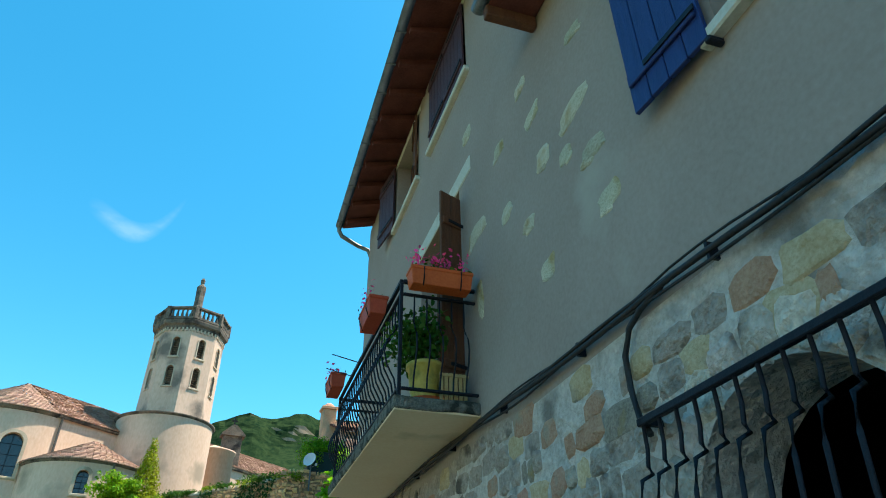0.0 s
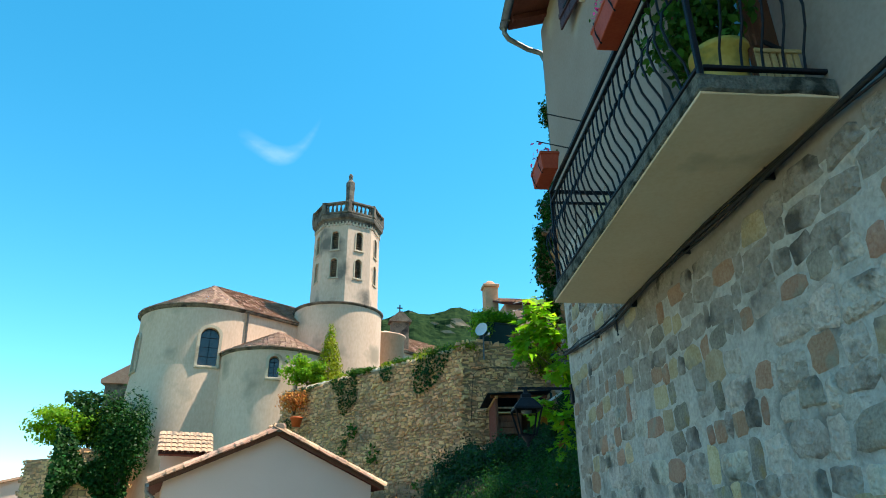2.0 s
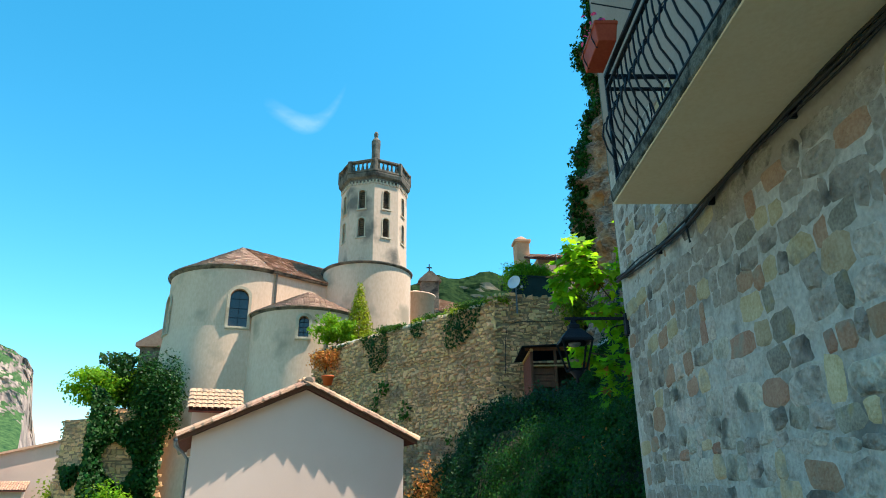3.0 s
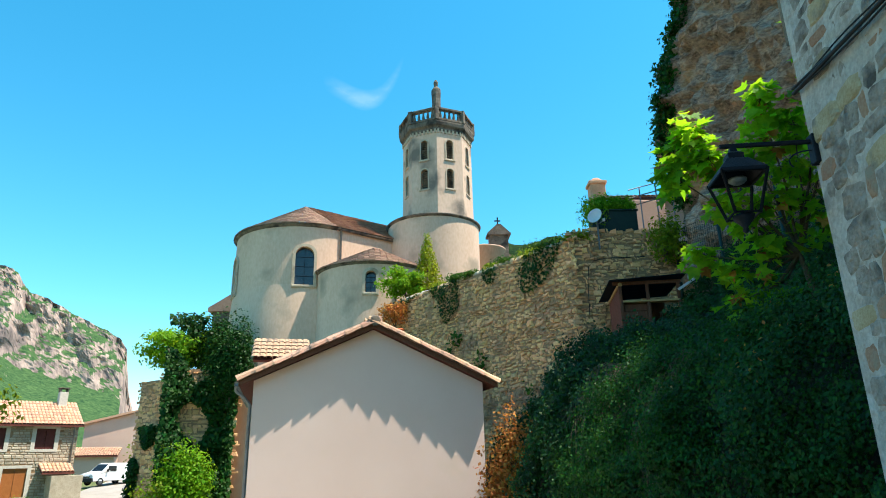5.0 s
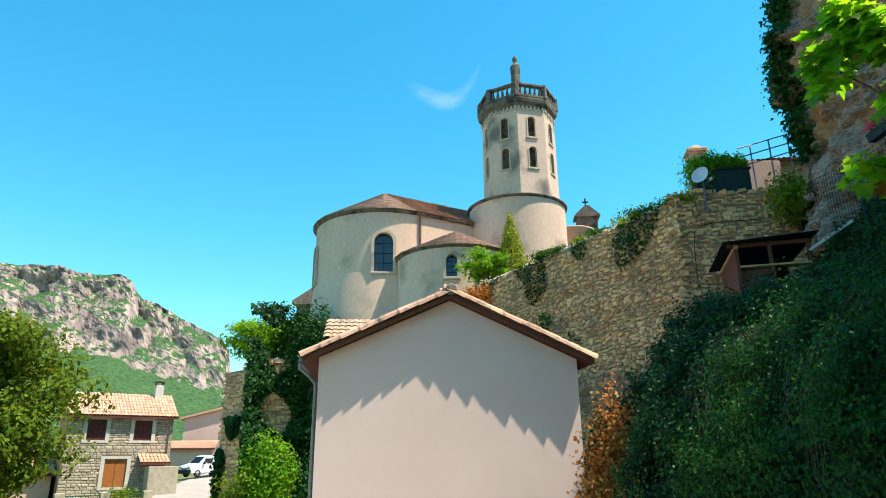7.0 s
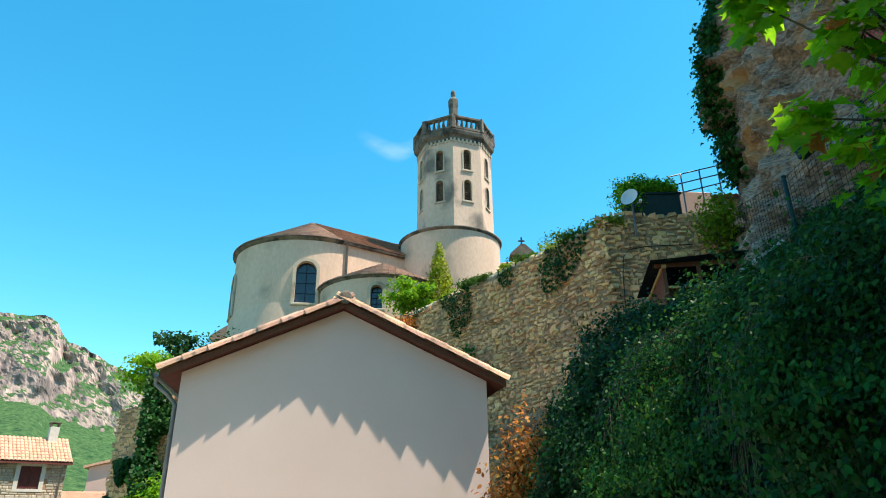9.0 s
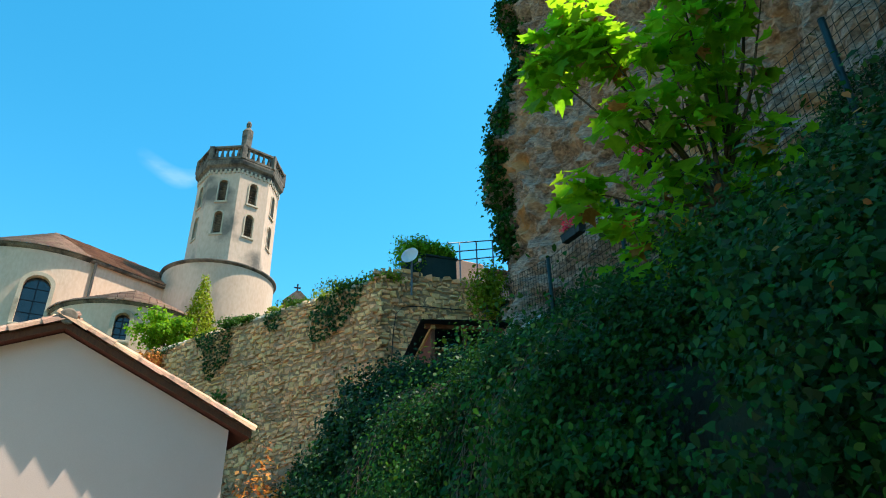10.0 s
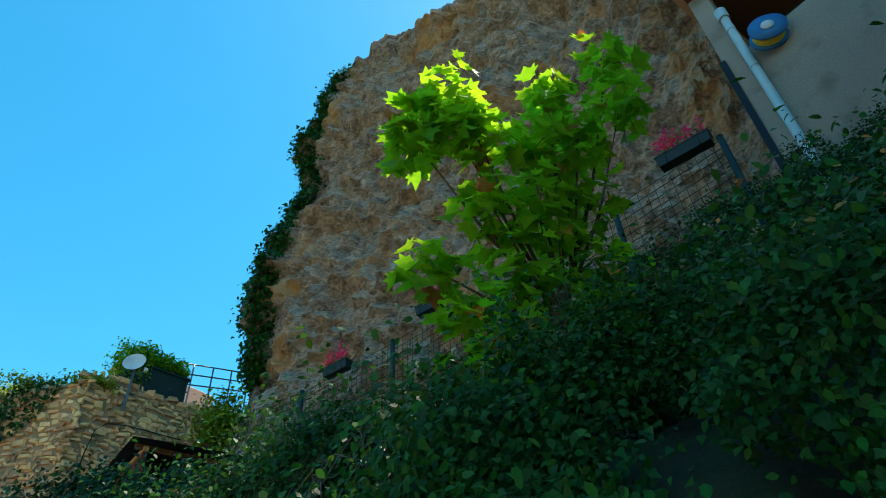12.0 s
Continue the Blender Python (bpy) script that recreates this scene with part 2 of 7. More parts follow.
M["wall_mortar"] = mat("dark earth joints", (0.24, 0.15, 0.08), (0.36, 0.24, 0.14), 0.95, 3, 20, 0.8)
M["rock"] = mat("limestone conglomerate cliff", (0.125, 0.085, 0.07), (0.54, 0.39, 0.30), 0.95, 1.6, 8, 1.0, c3=(0.50, 0.25, 0.10), c3_amount=0.34, c3_scale=0.45, stretch=(1, 1, 2.0), crack=2.2)
M["asphalt"] = mat("pale old asphalt", (0.27, 0.245, 0.215), (0.36, 0.33, 0.29), 0.95, 1, 40, 0.3)
M["grass"] = mat("dry meadow", (0.07, 0.10, 0.03), (0.13, 0.15, 0.05), 0.95, 0.5, 8, 0.6, c3=(0.2, 0.17, 0.09), c3_amount=0.3, c3_scale=0.3)
M["glass_dark"] = mat("dark leaded glass", (0.012, 0.014, 0.018), (0.03, 0.034, 0.04), 0.15, 3, 30, 0.05, gloss=0.6)
# near-black colour stands in for the shade of unlit insides
M["void_shade"] = mat("unlit inside, shade painted near black", (0.02, 0.018, 0.016), (0.03, 0.027, 0.024), 0.9, 3, 20, 0.2)
M["white_paint"] = mat("white car paint", (0.72, 0.73, 0.74), (0.76, 0.77, 0.78), 0.3, 2, 20, 0, gloss=0.6)
M["rubber"] = mat("black rubber", (0.015, 0.015, 0.015), (0.03, 0.03, 0.03), 0.8, 10, 60, 0.1)
M["door_orange"] = mat("varnished orange wood", (0.30, 0.10, 0.025), (0.40, 0.15, 0.045), 0.5, 5, 40, 0.2)
M["green_fence"] = mat("green painted metal", (0.03, 0.10, 0.055), (0.05, 0.14, 0.08), 0.5, 5, 40, 0.1)
M["green_plastic"] = mat("dark green plastic", (0.006, 0.022, 0.020), (0.011, 0.034, 0.030), 0.5, 5, 40, 0.1)
M["dish"] = mat("pale grey dish", (0.50, 0.51, 0.52), (0.6, 0.61, 0.62), 0.5, 4, 30, 0.05)
M["felt"] = mat("dark roofing felt", (0.02, 0.025, 0.035), (0.045, 0.05, 0.06), 0.8, 4, 30, 0.3)
M["red_paint"] = mat("faded red board", (0.13, 0.04, 0.028), (0.20, 0.065, 0.042), 0.7, 4, 30, 0.2)
M["plaster_cream"] = mat("cream plaster", (0.52, 0.46, 0.38), (0.60, 0.54, 0.46), 0.9, 0.8, 20, 0.2)
M["pvc"] = mat("off white pipe", (0.55, 0.53, 0.50), (0.64, 0.62, 0.58), 0.5, 5, 40, 0.05)
M["hose_blue"] = mat("blue plastic reel", (0.02, 0.12, 0.30), (0.03, 0.16, 0.38), 0.4, 5, 40, 0.05)
M["hose_yellow"] = mat("yellow hose", (0.60, 0.42, 0.03), (0.68, 0.50, 0.05), 0.4, 5, 40, 0.05)
M["pink_house"] = mat("pink plaster", (0.55, 0.36, 0.28), (0.62, 0.42, 0.33), 0.9, 0.6, 15, 0.2)


def hill_material(name, greens, rocks, lo, hi, scale):
    """Scrub with bare rock where it is steep."""
    m = bpy.data.materials.new(name)
    m.use_nodes = True
    n, l = m.node_tree.nodes, m.node_tree.links
    b = n["Principled BSDF"]
    b.inputs["Roughness"].default_value = 1.0
    b.inputs["Specular IOR Level"].default_value = 0.0
    geo = n.new("ShaderNodeNewGeometry")

    def mixed(pair, sc, stretch=(1, 1, 1)):
        mp = n.new("ShaderNodeMapping")
        mp.inputs["Scale"].default_value = stretch
        l.new(geo.outputs["Position"], mp.inputs["Vector"])
        t = n.new("ShaderNodeTexNoise")
        t.inputs["Scale"].default_value, t.inputs["Detail"].default_value = sc, 9
        t.inputs["Roughness"].default_value = 0.75
        l.new(mp.outputs[0], t.inputs["Vector"])
        r = n.new("ShaderNodeMapRange")
        r.inputs["From Min"].default_value, r.inputs["From Max"].default_value = 0.38, 0.62
        l.new(t.outputs[0], r.inputs["Value"])
        x = n.new("ShaderNodeMix")
        x.data_type = 'RGBA'
        x.inputs["A"].default_value, x.inputs["B"].default_value = (*pair[0], 1), (*pair[1], 1)
        l.new(r.outputs[0], x.inputs["Factor"])
        return x.outputs["Result"], t.outputs[0]

    green, _ = mixed(greens, scale * 5)
    rock, nz = mixed(rocks, scale * 1.4, (1, 1, 0.35))
    sep = n.new("ShaderNodeSeparateXYZ")
    l.new(geo.outputs["Normal"], sep.inputs[0])
    _, jig = mixed(rocks, scale * 0.9, (1, 1, 1.6))
    a = n.new("ShaderNodeMath")
    a.operation = 'MULTIPLY_ADD'
    a.inputs[1].default_value = 0.3
    l.new(jig, a.inputs[0])
    l.new(sep.outputs["Z"], a.inputs[2])
    r = n.new("ShaderNodeMapRange")
    r.inputs["From Min"].default_value, r.inputs["From Max"].default_value = lo, hi
    l.new(a.outputs[0], r.inputs["Value"])
    x = n.new("ShaderNodeMix")
    x.data_type = 'RGBA'
    l.new(rock, x.inputs["A"])
    l.new(green, x.inputs["B"])
    l.new(r.outputs[0], x.inputs["Factor"])
    l.new(x.outputs["Result"], b.inputs["Base Color"])
    return m


M["mountain"] = hill_material("mountain", ((0.02, 0.055, 0.026), (0.075, 0.135, 0.05)), ((0.15, 0.12, 0.115), (0.46, 0.345, 0.29)), 0.69, 0.77, 0.022)
M["hill"] = hill_material("wooded hill", ((0.008, 0.022, 0.011), (0.03, 0.052, 0.02)), ((0.25, 0.2, 0.15), (0.35, 0.28, 0.2)), 0.17, 0.27, 0.05)


# ---- helpers of this scene ----
def mesh_of(bm, material):
    me = bpy.data.meshes.new("m")
    bm.normal_update()
    bm.to_mesh(me)
    bm.free()
    me.materials.append(material)
    return me


def part(name, bm, material, parent=None, label=""):
    ob = new(name, mesh_of(bm, material))
    ob.parent = parent
    return tagged(ob, label=label)


def thing(name, label, category, m=None, group="", kind=""):
    ob = new(name)
    if m is not None:
        ob.matrix_world = m
    return tagged(ob, label, category, group, kind)


def raw(name, verts, faces, material, parent=None, smooth=False):
    me = bpy.data.meshes.new(name)
    me.from_pydata([tuple(v) for v in verts], [], [tuple(f) for f in faces])
    me.materials.append(material)
    if smooth:
        me.polygons.foreach_set("use_smooth", [True] * len(me.polygons))
    me.update()
    ob = new(name, me)
    ob.parent = parent
    return ob


def box(bm, x0, x1, y0, y1, z0, z1, bevel=0.0, m=None):
    vs = bmesh.ops.create_cube(bm, size=1.0, matrix=Matrix.LocRotScale(((x0 + x1) / 2, (y0 + y1) / 2, (z0 + z1) / 2), None, (x1 - x0, y1 - y0, z1 - z0)))["verts"]
    if bevel:
        es = list({e for v in vs for e in v.link_edges})
        r = bmesh.ops.bevel(bm, geom=es, offset=bevel, segments=1, affect='EDGES', profile=0.5)
        vs = list({v for f in r["faces"] for v in f.verts} | {v for v in vs if v.is_valid})
    if m is not None:
        bmesh.ops.transform(bm, matrix=m, verts=[v for v in vs if v.is_valid])
    return bm


def boxed(*a, **k):
    return box(bmesh.new(), *a, **k)


def tube(bm, pts, r, seg=8, cap=True):
    """A round bar along a list of points."""
    pts = [Vector(p) for p in pts]
    rings = []
    for i, p in enumerate(pts):
        d = (pts[min(i + 1, len(pts) - 1)] - pts[max(i - 1, 0)]).normalized()
        up = Vector((0, 0, 1)) if abs(d.z) < 0.9 else Vector((1, 0, 0))
        a = d.cross(up).normalized()
        b = d.cross(a).normalized()
        rr = r[i] if isinstance(r, (list, tuple)) else r
        rings.append([bm.verts.new(p + a * rr * math.cos(t) + b * rr * math.sin(t)) for t in (2 * math.pi * k / seg for k in range(seg))])
    for q, w in zip(rings, rings[1:]):
        for k in range(seg):
            bm.faces.new((q[k], q[(k + 1) % seg], w[(k + 1) % seg], w[k]))
    if cap:
        bm.faces.new(rings[0])
        bm.faces.new(rings[-1])
    for f in bm.faces:
        f.smooth = True
    return bm


def tubed(pts, r, seg=8):
    return tube(bmesh.new(), pts, r, seg)


def lathe(profile, seg=24, a0=0.0, a1=2 * math.pi, bm=None, smooth=True):
    """Turns a profile of (radius, height) about the z axis."""
    bm = bm or bmesh.new()
    full = abs(a1 - a0) > 6.28
    cols = []
    for k in range(seg if full else seg + 1):
        t = a0 + (a1 - a0) * k / seg
        cols.append([bm.verts.new((r * math.cos(t), r * math.sin(t), z)) for r, z in profile])
    pairs = list(zip(cols, cols[1:])) + ([(cols[-1], cols[0])] if full else [])
    for a, b in pairs:
        for i in range(len(profile) - 1):
            f = bm.faces.new((a[i], b[i], b[i + 1], a[i + 1]))
            f.smooth = smooth
    bmesh.ops.remove_doubles(bm, verts=bm.verts[:], dist=1e-5)
    return bm


def arch_outline(w, h, rise, n=10):
    """A window outline in (u, v): straight jambs and a round head."""
    pts = [(-w / 2, 0), (w / 2, 0)]
    for k in range(n + 1):
        t = math.pi * k / n
        pts.append((w / 2 * math.cos(t), h - rise + rise * math.sin(t)))
    return pts


def prism(bm, outline, d0, d1, m=None):
    """Extrudes an outline in (u, v) from depth d0 to d1: x = u, y = depth, z = v."""
    a = [bm.verts.new((u, d0, v)) for u, v in outline]
    b = [bm.verts.new((u, d1, v)) for u, v in outline]
    n = len(a)
    bm.faces.new(a)
    bm.faces.new(b[::-1])
    for i in range(n):
        bm.faces.new((a[i], b[i], b[(i + 1) % n], a[(i + 1) % n]))
    if m is not None:
        bmesh.ops.transform(bm, matrix=m, verts=a + b)
    return bm


def ring_prism(bm, outer, inner, d0, d1, m=None):
    """A frame between two outlines with the same number of points."""
    n = len(outer)
    v = [[bm.verts.new((u, d, w)) for u, w in o] for o, d in ((outer, d0), (inner, d0), (inner, d1), (outer, d1))]
    for i in range(n):
        j = (i + 1) % n
        for a, b in ((0, 1), (1, 2), (2, 3), (3, 0)):
            bm.faces.new((v[a][i], v[a][j], v[b][j], v[b][i]))
    if m is not None:
        bmesh.ops.transform(bm, matrix=m, verts=[w for r in v for w in r])
    return bm


rng = np.random.default_rng(7)

LEAF = {"oval": [(0, 0), (0.28, 0.3), (0.25, 0.65), (0, 1), (-0.25, 0.65), (-0.28, 0.3)],
        "ivy": [(0, 0), (0.35, 0.02), (0.5, 0.3), (0.28, 0.5), (0, 1), (-0.28, 0.5), (-0.5, 0.3), (-0.35, 0.02)],
        "maple": [(0, 0), (0.25, 0.02), (0.3, -0.06), (0.32, 0.16), (0.62, 0.3), (0.42, 0.4), (0.5, 0.66), (0.26, 0.56), (0.14, 0.72), (0, 1.02), (-0.14, 0.72), (-0.26, 0.56), (-0.5, 0.66), (-0.42, 0.4), (-0.62, 0.3), (-0.32, 0.16), (-0.3, -0.06), (-0.25, 0.02)],
        "needle": [(-0.06, 0), (0.06, 0), (0.03, 1), (-0.03, 1)]}


def leaves(name, pts, normals, size, material, parent=None, shape="oval", spread=0.6, droop=0.4):
    """One mesh of many small leaves that stand off the given places."""
    pts, normals = np.asarray(pts, float), np.asarray(normals, float)
    n = len(pts)
    nn = normals + rng.normal(0, spread, (n, 3))
    nn /= np.linalg.norm(nn, axis=1)[:, None] + 1e-9
    down = np.array([0, 0, -1.0]) * droop + rng.normal(0, 0.6, (n, 3))
    tip = down - nn * (down * nn).sum(1)[:, None]
    tip /= np.linalg.norm(tip, axis=1)[:, None] + 1e-9
    side = np.cross(nn, tip)
    s = size * rng.uniform(0.55, 1.25, n)
    o = np.array(LEAF[shape])
    k = len(o)
    bend = (np.abs(o[:, 0]) * 0.35)[None, :, None] * nn[:, None, :] * s[:, None, None]
    v = pts[:, None, :] + (o[None, :, 0, None] * side[:, None, :] + o[None, :, 1, None] * tip[:, None, :]) * s[:, None, None] + bend
    me = bpy.data.meshes.new(name)
    me.vertices.add(n * k)
    me.vertices.foreach_set("co", v.reshape(-1))
    me.loops.add(n * k)
    me.loops.foreach_set("vertex_index", np.arange(n * k, dtype=np.int32))
    me.polygons.add(n)
    me.polygons.foreach_set("loop_start", np.arange(0, n * k, k, dtype=np.int32))
    me.polygons.foreach_set("loop_total", np.full(n, k, dtype=np.int32))
    me.materials.append(material)
    me.update(calc_edges=True)
    ob = new(name, me)
    ob.parent = parent
    return ob


def blob_points(n, centre, radii, shell=0.35):
    """Places and outward normals in the outer shell of an uneven ellipsoid."""
    d = rng.normal(0, 1, (n, 3))
    d /= np.linalg.norm(d, axis=1)[:, None]
    r = 1 - shell * rng.random(n) ** 1.5
    wob = 1 + 0.16 * np.sin(d[:, 0] * 5 + centre[0]) + 0.14 * np.sin(d[:, 1] * 6 + d[:, 2] * 4 + centre[1])
    return np.asarray(centre) + d * np.asarray(radii) * (r * wob)[:, None], d


# ---- ground ----
def ground_z(x, y):
    z = np.interp(y, [-30, 0, 10.5, 14, 24, 45, 70, 140, 400, 3000], [3, -0.08, -1.72, -1.75, -2.6, -2.6, -1.0, -6, -20, -40])
    return z


gx = np.concatenate([np.linspace(-3000, -80, 14), np.linspace(-70, 30, 60), np.linspace(40, 3000, 14)])
gy = np.concatenate([np.linspace(-600, -20, 10), np.linspace(-15, 90, 70), np.linspace(100, 3000, 20)])
gv = [(x, y, float(ground_z(x, y)) + 0.05 * noise.noise((x * 0.3, y * 0.3, 0))) for y in gy for x in gx]
nx = len(gx)
gf = [(j * nx + i, j * nx + i + 1, (j + 1) * nx + i + 1, (j + 1) * nx + i) for j in range(len(gy) - 1) for i in range(nx - 1)]
tagged(raw("ground", gv, gf, M["grass"], smooth=True), "dry grassy valley ground beyond the village street", "ground", kind="structure")


def ribbon(name, line, width, lift, material, label, category):
    """A strip of paving that lies on the ground along a line."""
    v, f = [], []
    line = [Vector((*p, 0)) for p in line]
    dense = []
    for a, b in zip(line, line[1:]):
        dense += [a.lerp(b, k / 12) for k in range(12)]
    dense.append(line[-1])
    for i, p in enumerate(dense):
        d = (dense[min(i + 1, len(dense) - 1)] - dense[max(i - 1, 0)]).normalized()
        s = Vector((d.y, -d.x, 0)) * width / 2
        for k in range(7):
            q = p + s * (1 - k / 3)
            v.append((q.x, q.y, float(ground_z(q.x, q.y)) + lift))
    for i in range(len(dense) - 1):
        for k in range(6):
            f.append((i * 7 + k, i * 7 + k + 1, i * 7 + k + 8, i * 7 + k + 7))
    return tagged(raw(name, v, f, material, smooth=True), label, category, kind="structure")


ribbon("street", [(-0.6, -25), (-0.9, -8), (-0.9, 0), (-0.9, 8), (-0.9, 13), (-1.3, 17), (-4, 20.0), (-10, 20.5), (-20, 34)], 5.0, 0.07, M["asphalt"], "pale worn village street sloping down between houses", "street")
ribbon("road", [(-17, 27), (-24, 38), (-31, 51), (-36.5, 62), (-39.5, 70), (-40, 90)], 4.6, 0.11, M["asphalt"], "sunlit asphalt lane leading past a stone house", "road")


# ---- the street house beside the walk: facade is the plane x = 0, the street at x < 0 ----
HM = pose(1.91, 7, 0, 0, 0, 1.7)
CORNER = 4.57
house = thing("street_house", "tall village house, grey render above bare rubble stone", "house", HM)
YS, ZT = -11.0, 9.35
# openings: (y0, y1, z0, z1)
OPEN = [(-6.07, -5.12, 4.25, 5.65), (-1.5, 0.02, 7.82, 9.18), (0.75, 2.15, 7.82, 9.18), (-1.1, 0.5, 3.52, 6.2)]


def holed_wall(bm, y0, y1, z0, z1, holes, x0, x1):
    """A wall in the plane x with rectangular openings that go through it."""
    ys = sorted({y0, y1, *(v for h in holes for v in h[:2])})
    zs = sorted({z0, z1, *(v for h in holes for v in h[2:])})
    for a, b in zip(ys, ys[1:]):
        for c, d in zip(zs, zs[1:]):
            if not any(h[0] <= a and b <= h[1] and h[2] <= c and d <= h[3] for h in holes):
                box(bm, x0, x1, a, b, c, d)
    bmesh.ops.remove_doubles(bm, verts=bm.verts[:], dist=1e-4)
    return bm


part("upper_wall", holed_wall(bmesh.new(), YS, CORNER, 3.1, ZT, OPEN, 0.0, 0.45), M["render_grey"], house, "smooth grey cement render with patches of bare stone")
# lower wall, with a round arched opening
ARCH_Y, ARCH_W, ARCH_TOP = -4.78, 1.26, 2.53


def lower_wall():
    bm = bmesh.new()
    a0, a1 = ARCH_Y - ARCH_W / 2, ARCH_Y + ARCH_W / 2
    box(bm, 0.0, 0.45, YS, a0, -3, 3.1)
    box(bm, 0.0, 0.45, a1, CORNER, -3, 3.1)
    box(bm, 0.0, 0.45, a0, a1, -3, 0.9)
    n = 14
    for k in range(n):
        t0, t1 = math.pi * k / n, math.pi * (k + 1) / n
        r = ARCH_W / 2
        p0, p1 = (ARCH_Y + r * math.cos(t0), ARCH_TOP - r + r * math.sin(t0)), (ARCH_Y + r * math.cos(t1), ARCH_TOP - r + r * math.sin(t1))
        f = [bm.verts.new(v) for v in ((0, p0[0], p0[1]), (0, p0[0], 3.1), (0, p1[0], 3.1), (0, p1[0], p1[1]))]
        g = [bm.verts.new((0.45, v.co.y, v.co.z)) for v in f]
        bm.faces.new(f[::-1])
        bm.faces.new(g)
        bm.faces.new((f[0], f[3], g[3], g[0]))
    return bm


part("lower_wall", lower_wall(), M["mortar"], house, "lime mortar pointing between the rubble stones")
part("corner_pointing", boxed(-0.005, 0.001, 2.25, CORNER, 3.08, 4.95), M["mortar"], house)
part("end_wall", boxed(0.45, 9, CORNER - 0.45, CORNER, -3, ZT), M["render_grey"], house)
part("back_wall", boxed(8.55, 9, YS, CORNER - 0.45, -3, ZT), M["render_grey"], house)
part("near_end_wall", boxed(0.45, 8.55, YS, YS + 0.45, -3, ZT), M["render_grey"], house)
# floors and partitions behind the openings carry the room shade in their colour
part("floor_slab", boxed(0.45, 8.55, YS + 0.45, CORNER - 0.45, 3.2, 3.45), M["void_shade"], house)
part("attic_floor", boxed(0.45, 8.55, YS + 0.45, CORNER - 0.45, 6.6, 6.8), M["void_shade"], house)
part("partition", boxed(3.2, 3.4, YS + 0.45, CORNER - 0.45, -3, 3.2), M["void_shade"], house)
part("partition", boxed(2.2, 2.35, YS + 0.45, CORNER - 0.45, 3.45, 6.6), M["void_shade"], house)
part("partition", boxed(1.6, 1.75, YS + 0.45, CORNER - 0.45, 6.8, ZT), M["plaster_cream"], house)

# roof: boards, rafters, tiles, gutter
EX, EZ = -0.62, 9.22
def roof_slope():
    bm = bmesh.new()
    s = 0.30
    prof = [(EX, EZ), (4.5, EZ + s * (4.5 - EX)), (9.7, EZ - 0.1), (9.7, EZ + 0.0), (4.5, EZ + s * (4.5 - EX) + 0.12), (EX, EZ + 0.10)]
    a = [bm.verts.new((x, YS - 0.3, z)) for x, z in prof]
    b = [bm.verts.new((x, CORNER - 0.12, z)) for x, z in prof]
    bm.faces.new(a)
    bm.faces.new(b[::-1])
    for i in range(6):
        bm.faces.new((a[i], b[i], b[(i + 1) % 6], a[(i + 1) % 6]))
    return bm


part("roof", roof_slope(), M["rafter"], house, "red brown boarded eaves under clay tiles")
ya = YS + 0.2
while ya < CORNER - 0.2:
    bm = boxed(EX + 0.03, 0.6, ya, ya + 0.09, -0.11, 0.0, 0.008)
    bmesh.ops.transform(bm, matrix=Matrix.Translation((0, 0, EZ - 0.005 + 0.3 * -EX * 0)) @ Matrix.Shear('XZ', 4, (0, 0)), verts=bm.verts)
    for v in bm.verts:
        v.co.z += 0.30 * (v.co.x - EX)
    part("rafter", bm, M["rafter"], house)
    ya += 0.62
gut = bmesh.new()
gp = [(0.075 * math.cos(t), 0.075 * math.sin(t)) for t in (math.pi + math.pi * k / 8 for k in range(9))]
ga = [gut.verts.new((EX - 0.07 + u, YS - 0.3, EZ + 0.07 + v)) for u, v in gp]
gb = [gut.verts.new((EX - 0.07 + u, CORNER - 0.1, EZ + 0.07 + v)) for u, v in gp]
for i in range(8):
    gut.faces.new((ga[i], gb[i], gb[i + 1], ga[i + 1])).smooth = True
gut.faces.new(gb)
bmesh.ops.solidify(gut, geom=gut.faces[:], thickness=0.006)
gutter = part("gutter", gut, M["zinc"], house, "half-round zinc gutter")
part("downpipe", tubed([(EX - 0.07, CORNER - 0.16, EZ), (EX - 0.07, CORNER - 0.16, EZ - 0.1), (EX, CORNER - 0.13, EZ - 0.2), (-0.25, CORNER + 0.03, EZ - 0.27), (-0.02, CORNER + 0.06, EZ - 0.32), (0.05, CORNER + 0.06, EZ - 0.5), (0.05, CORNER + 0.06, 4)], 0.045), M["zinc"], house, "zinc downpipe bending round the corner")
for yy in np.arange(YS + 0.3, CORNER - 0.3, 0.62):
    part("gutter_bracket", boxed(EX - 0.155, EX - 0.0, yy, yy + 0.03, EZ - 0.018, EZ - 0.006), M["zinc"], house)


def shutter(name, w, h, m, material, parent, boards=4, ledges=2, hinge=True):
    """A boarded shutter in the plane y-z, its hinge edge at y = 0, with ledges and hinges of its own."""
    top = new(name)
    top.parent = parent
    top.matrix_local = m
    bw = w / boards
    for i in range(boards):
        part("board", boxed(-0.016, 0.016, i * bw + 0.003, (i + 1) * bw - 0.003, 0, h, 0.004), material, top)
    for k in range(ledges):
        z = h * (0.16 + 0.68 * k / max(1, ledges - 1))
        part("ledge", boxed(-0.04, -0.017, 0.02, w - 0.02, z - 0.045, z + 0.045, 0.006), material, top)
        if hinge:
            part("hinge", boxed(-0.05, -0.041, 0.0, w * 0.7, z - 0.018, z + 0.018), M["iron"], top)
    return top


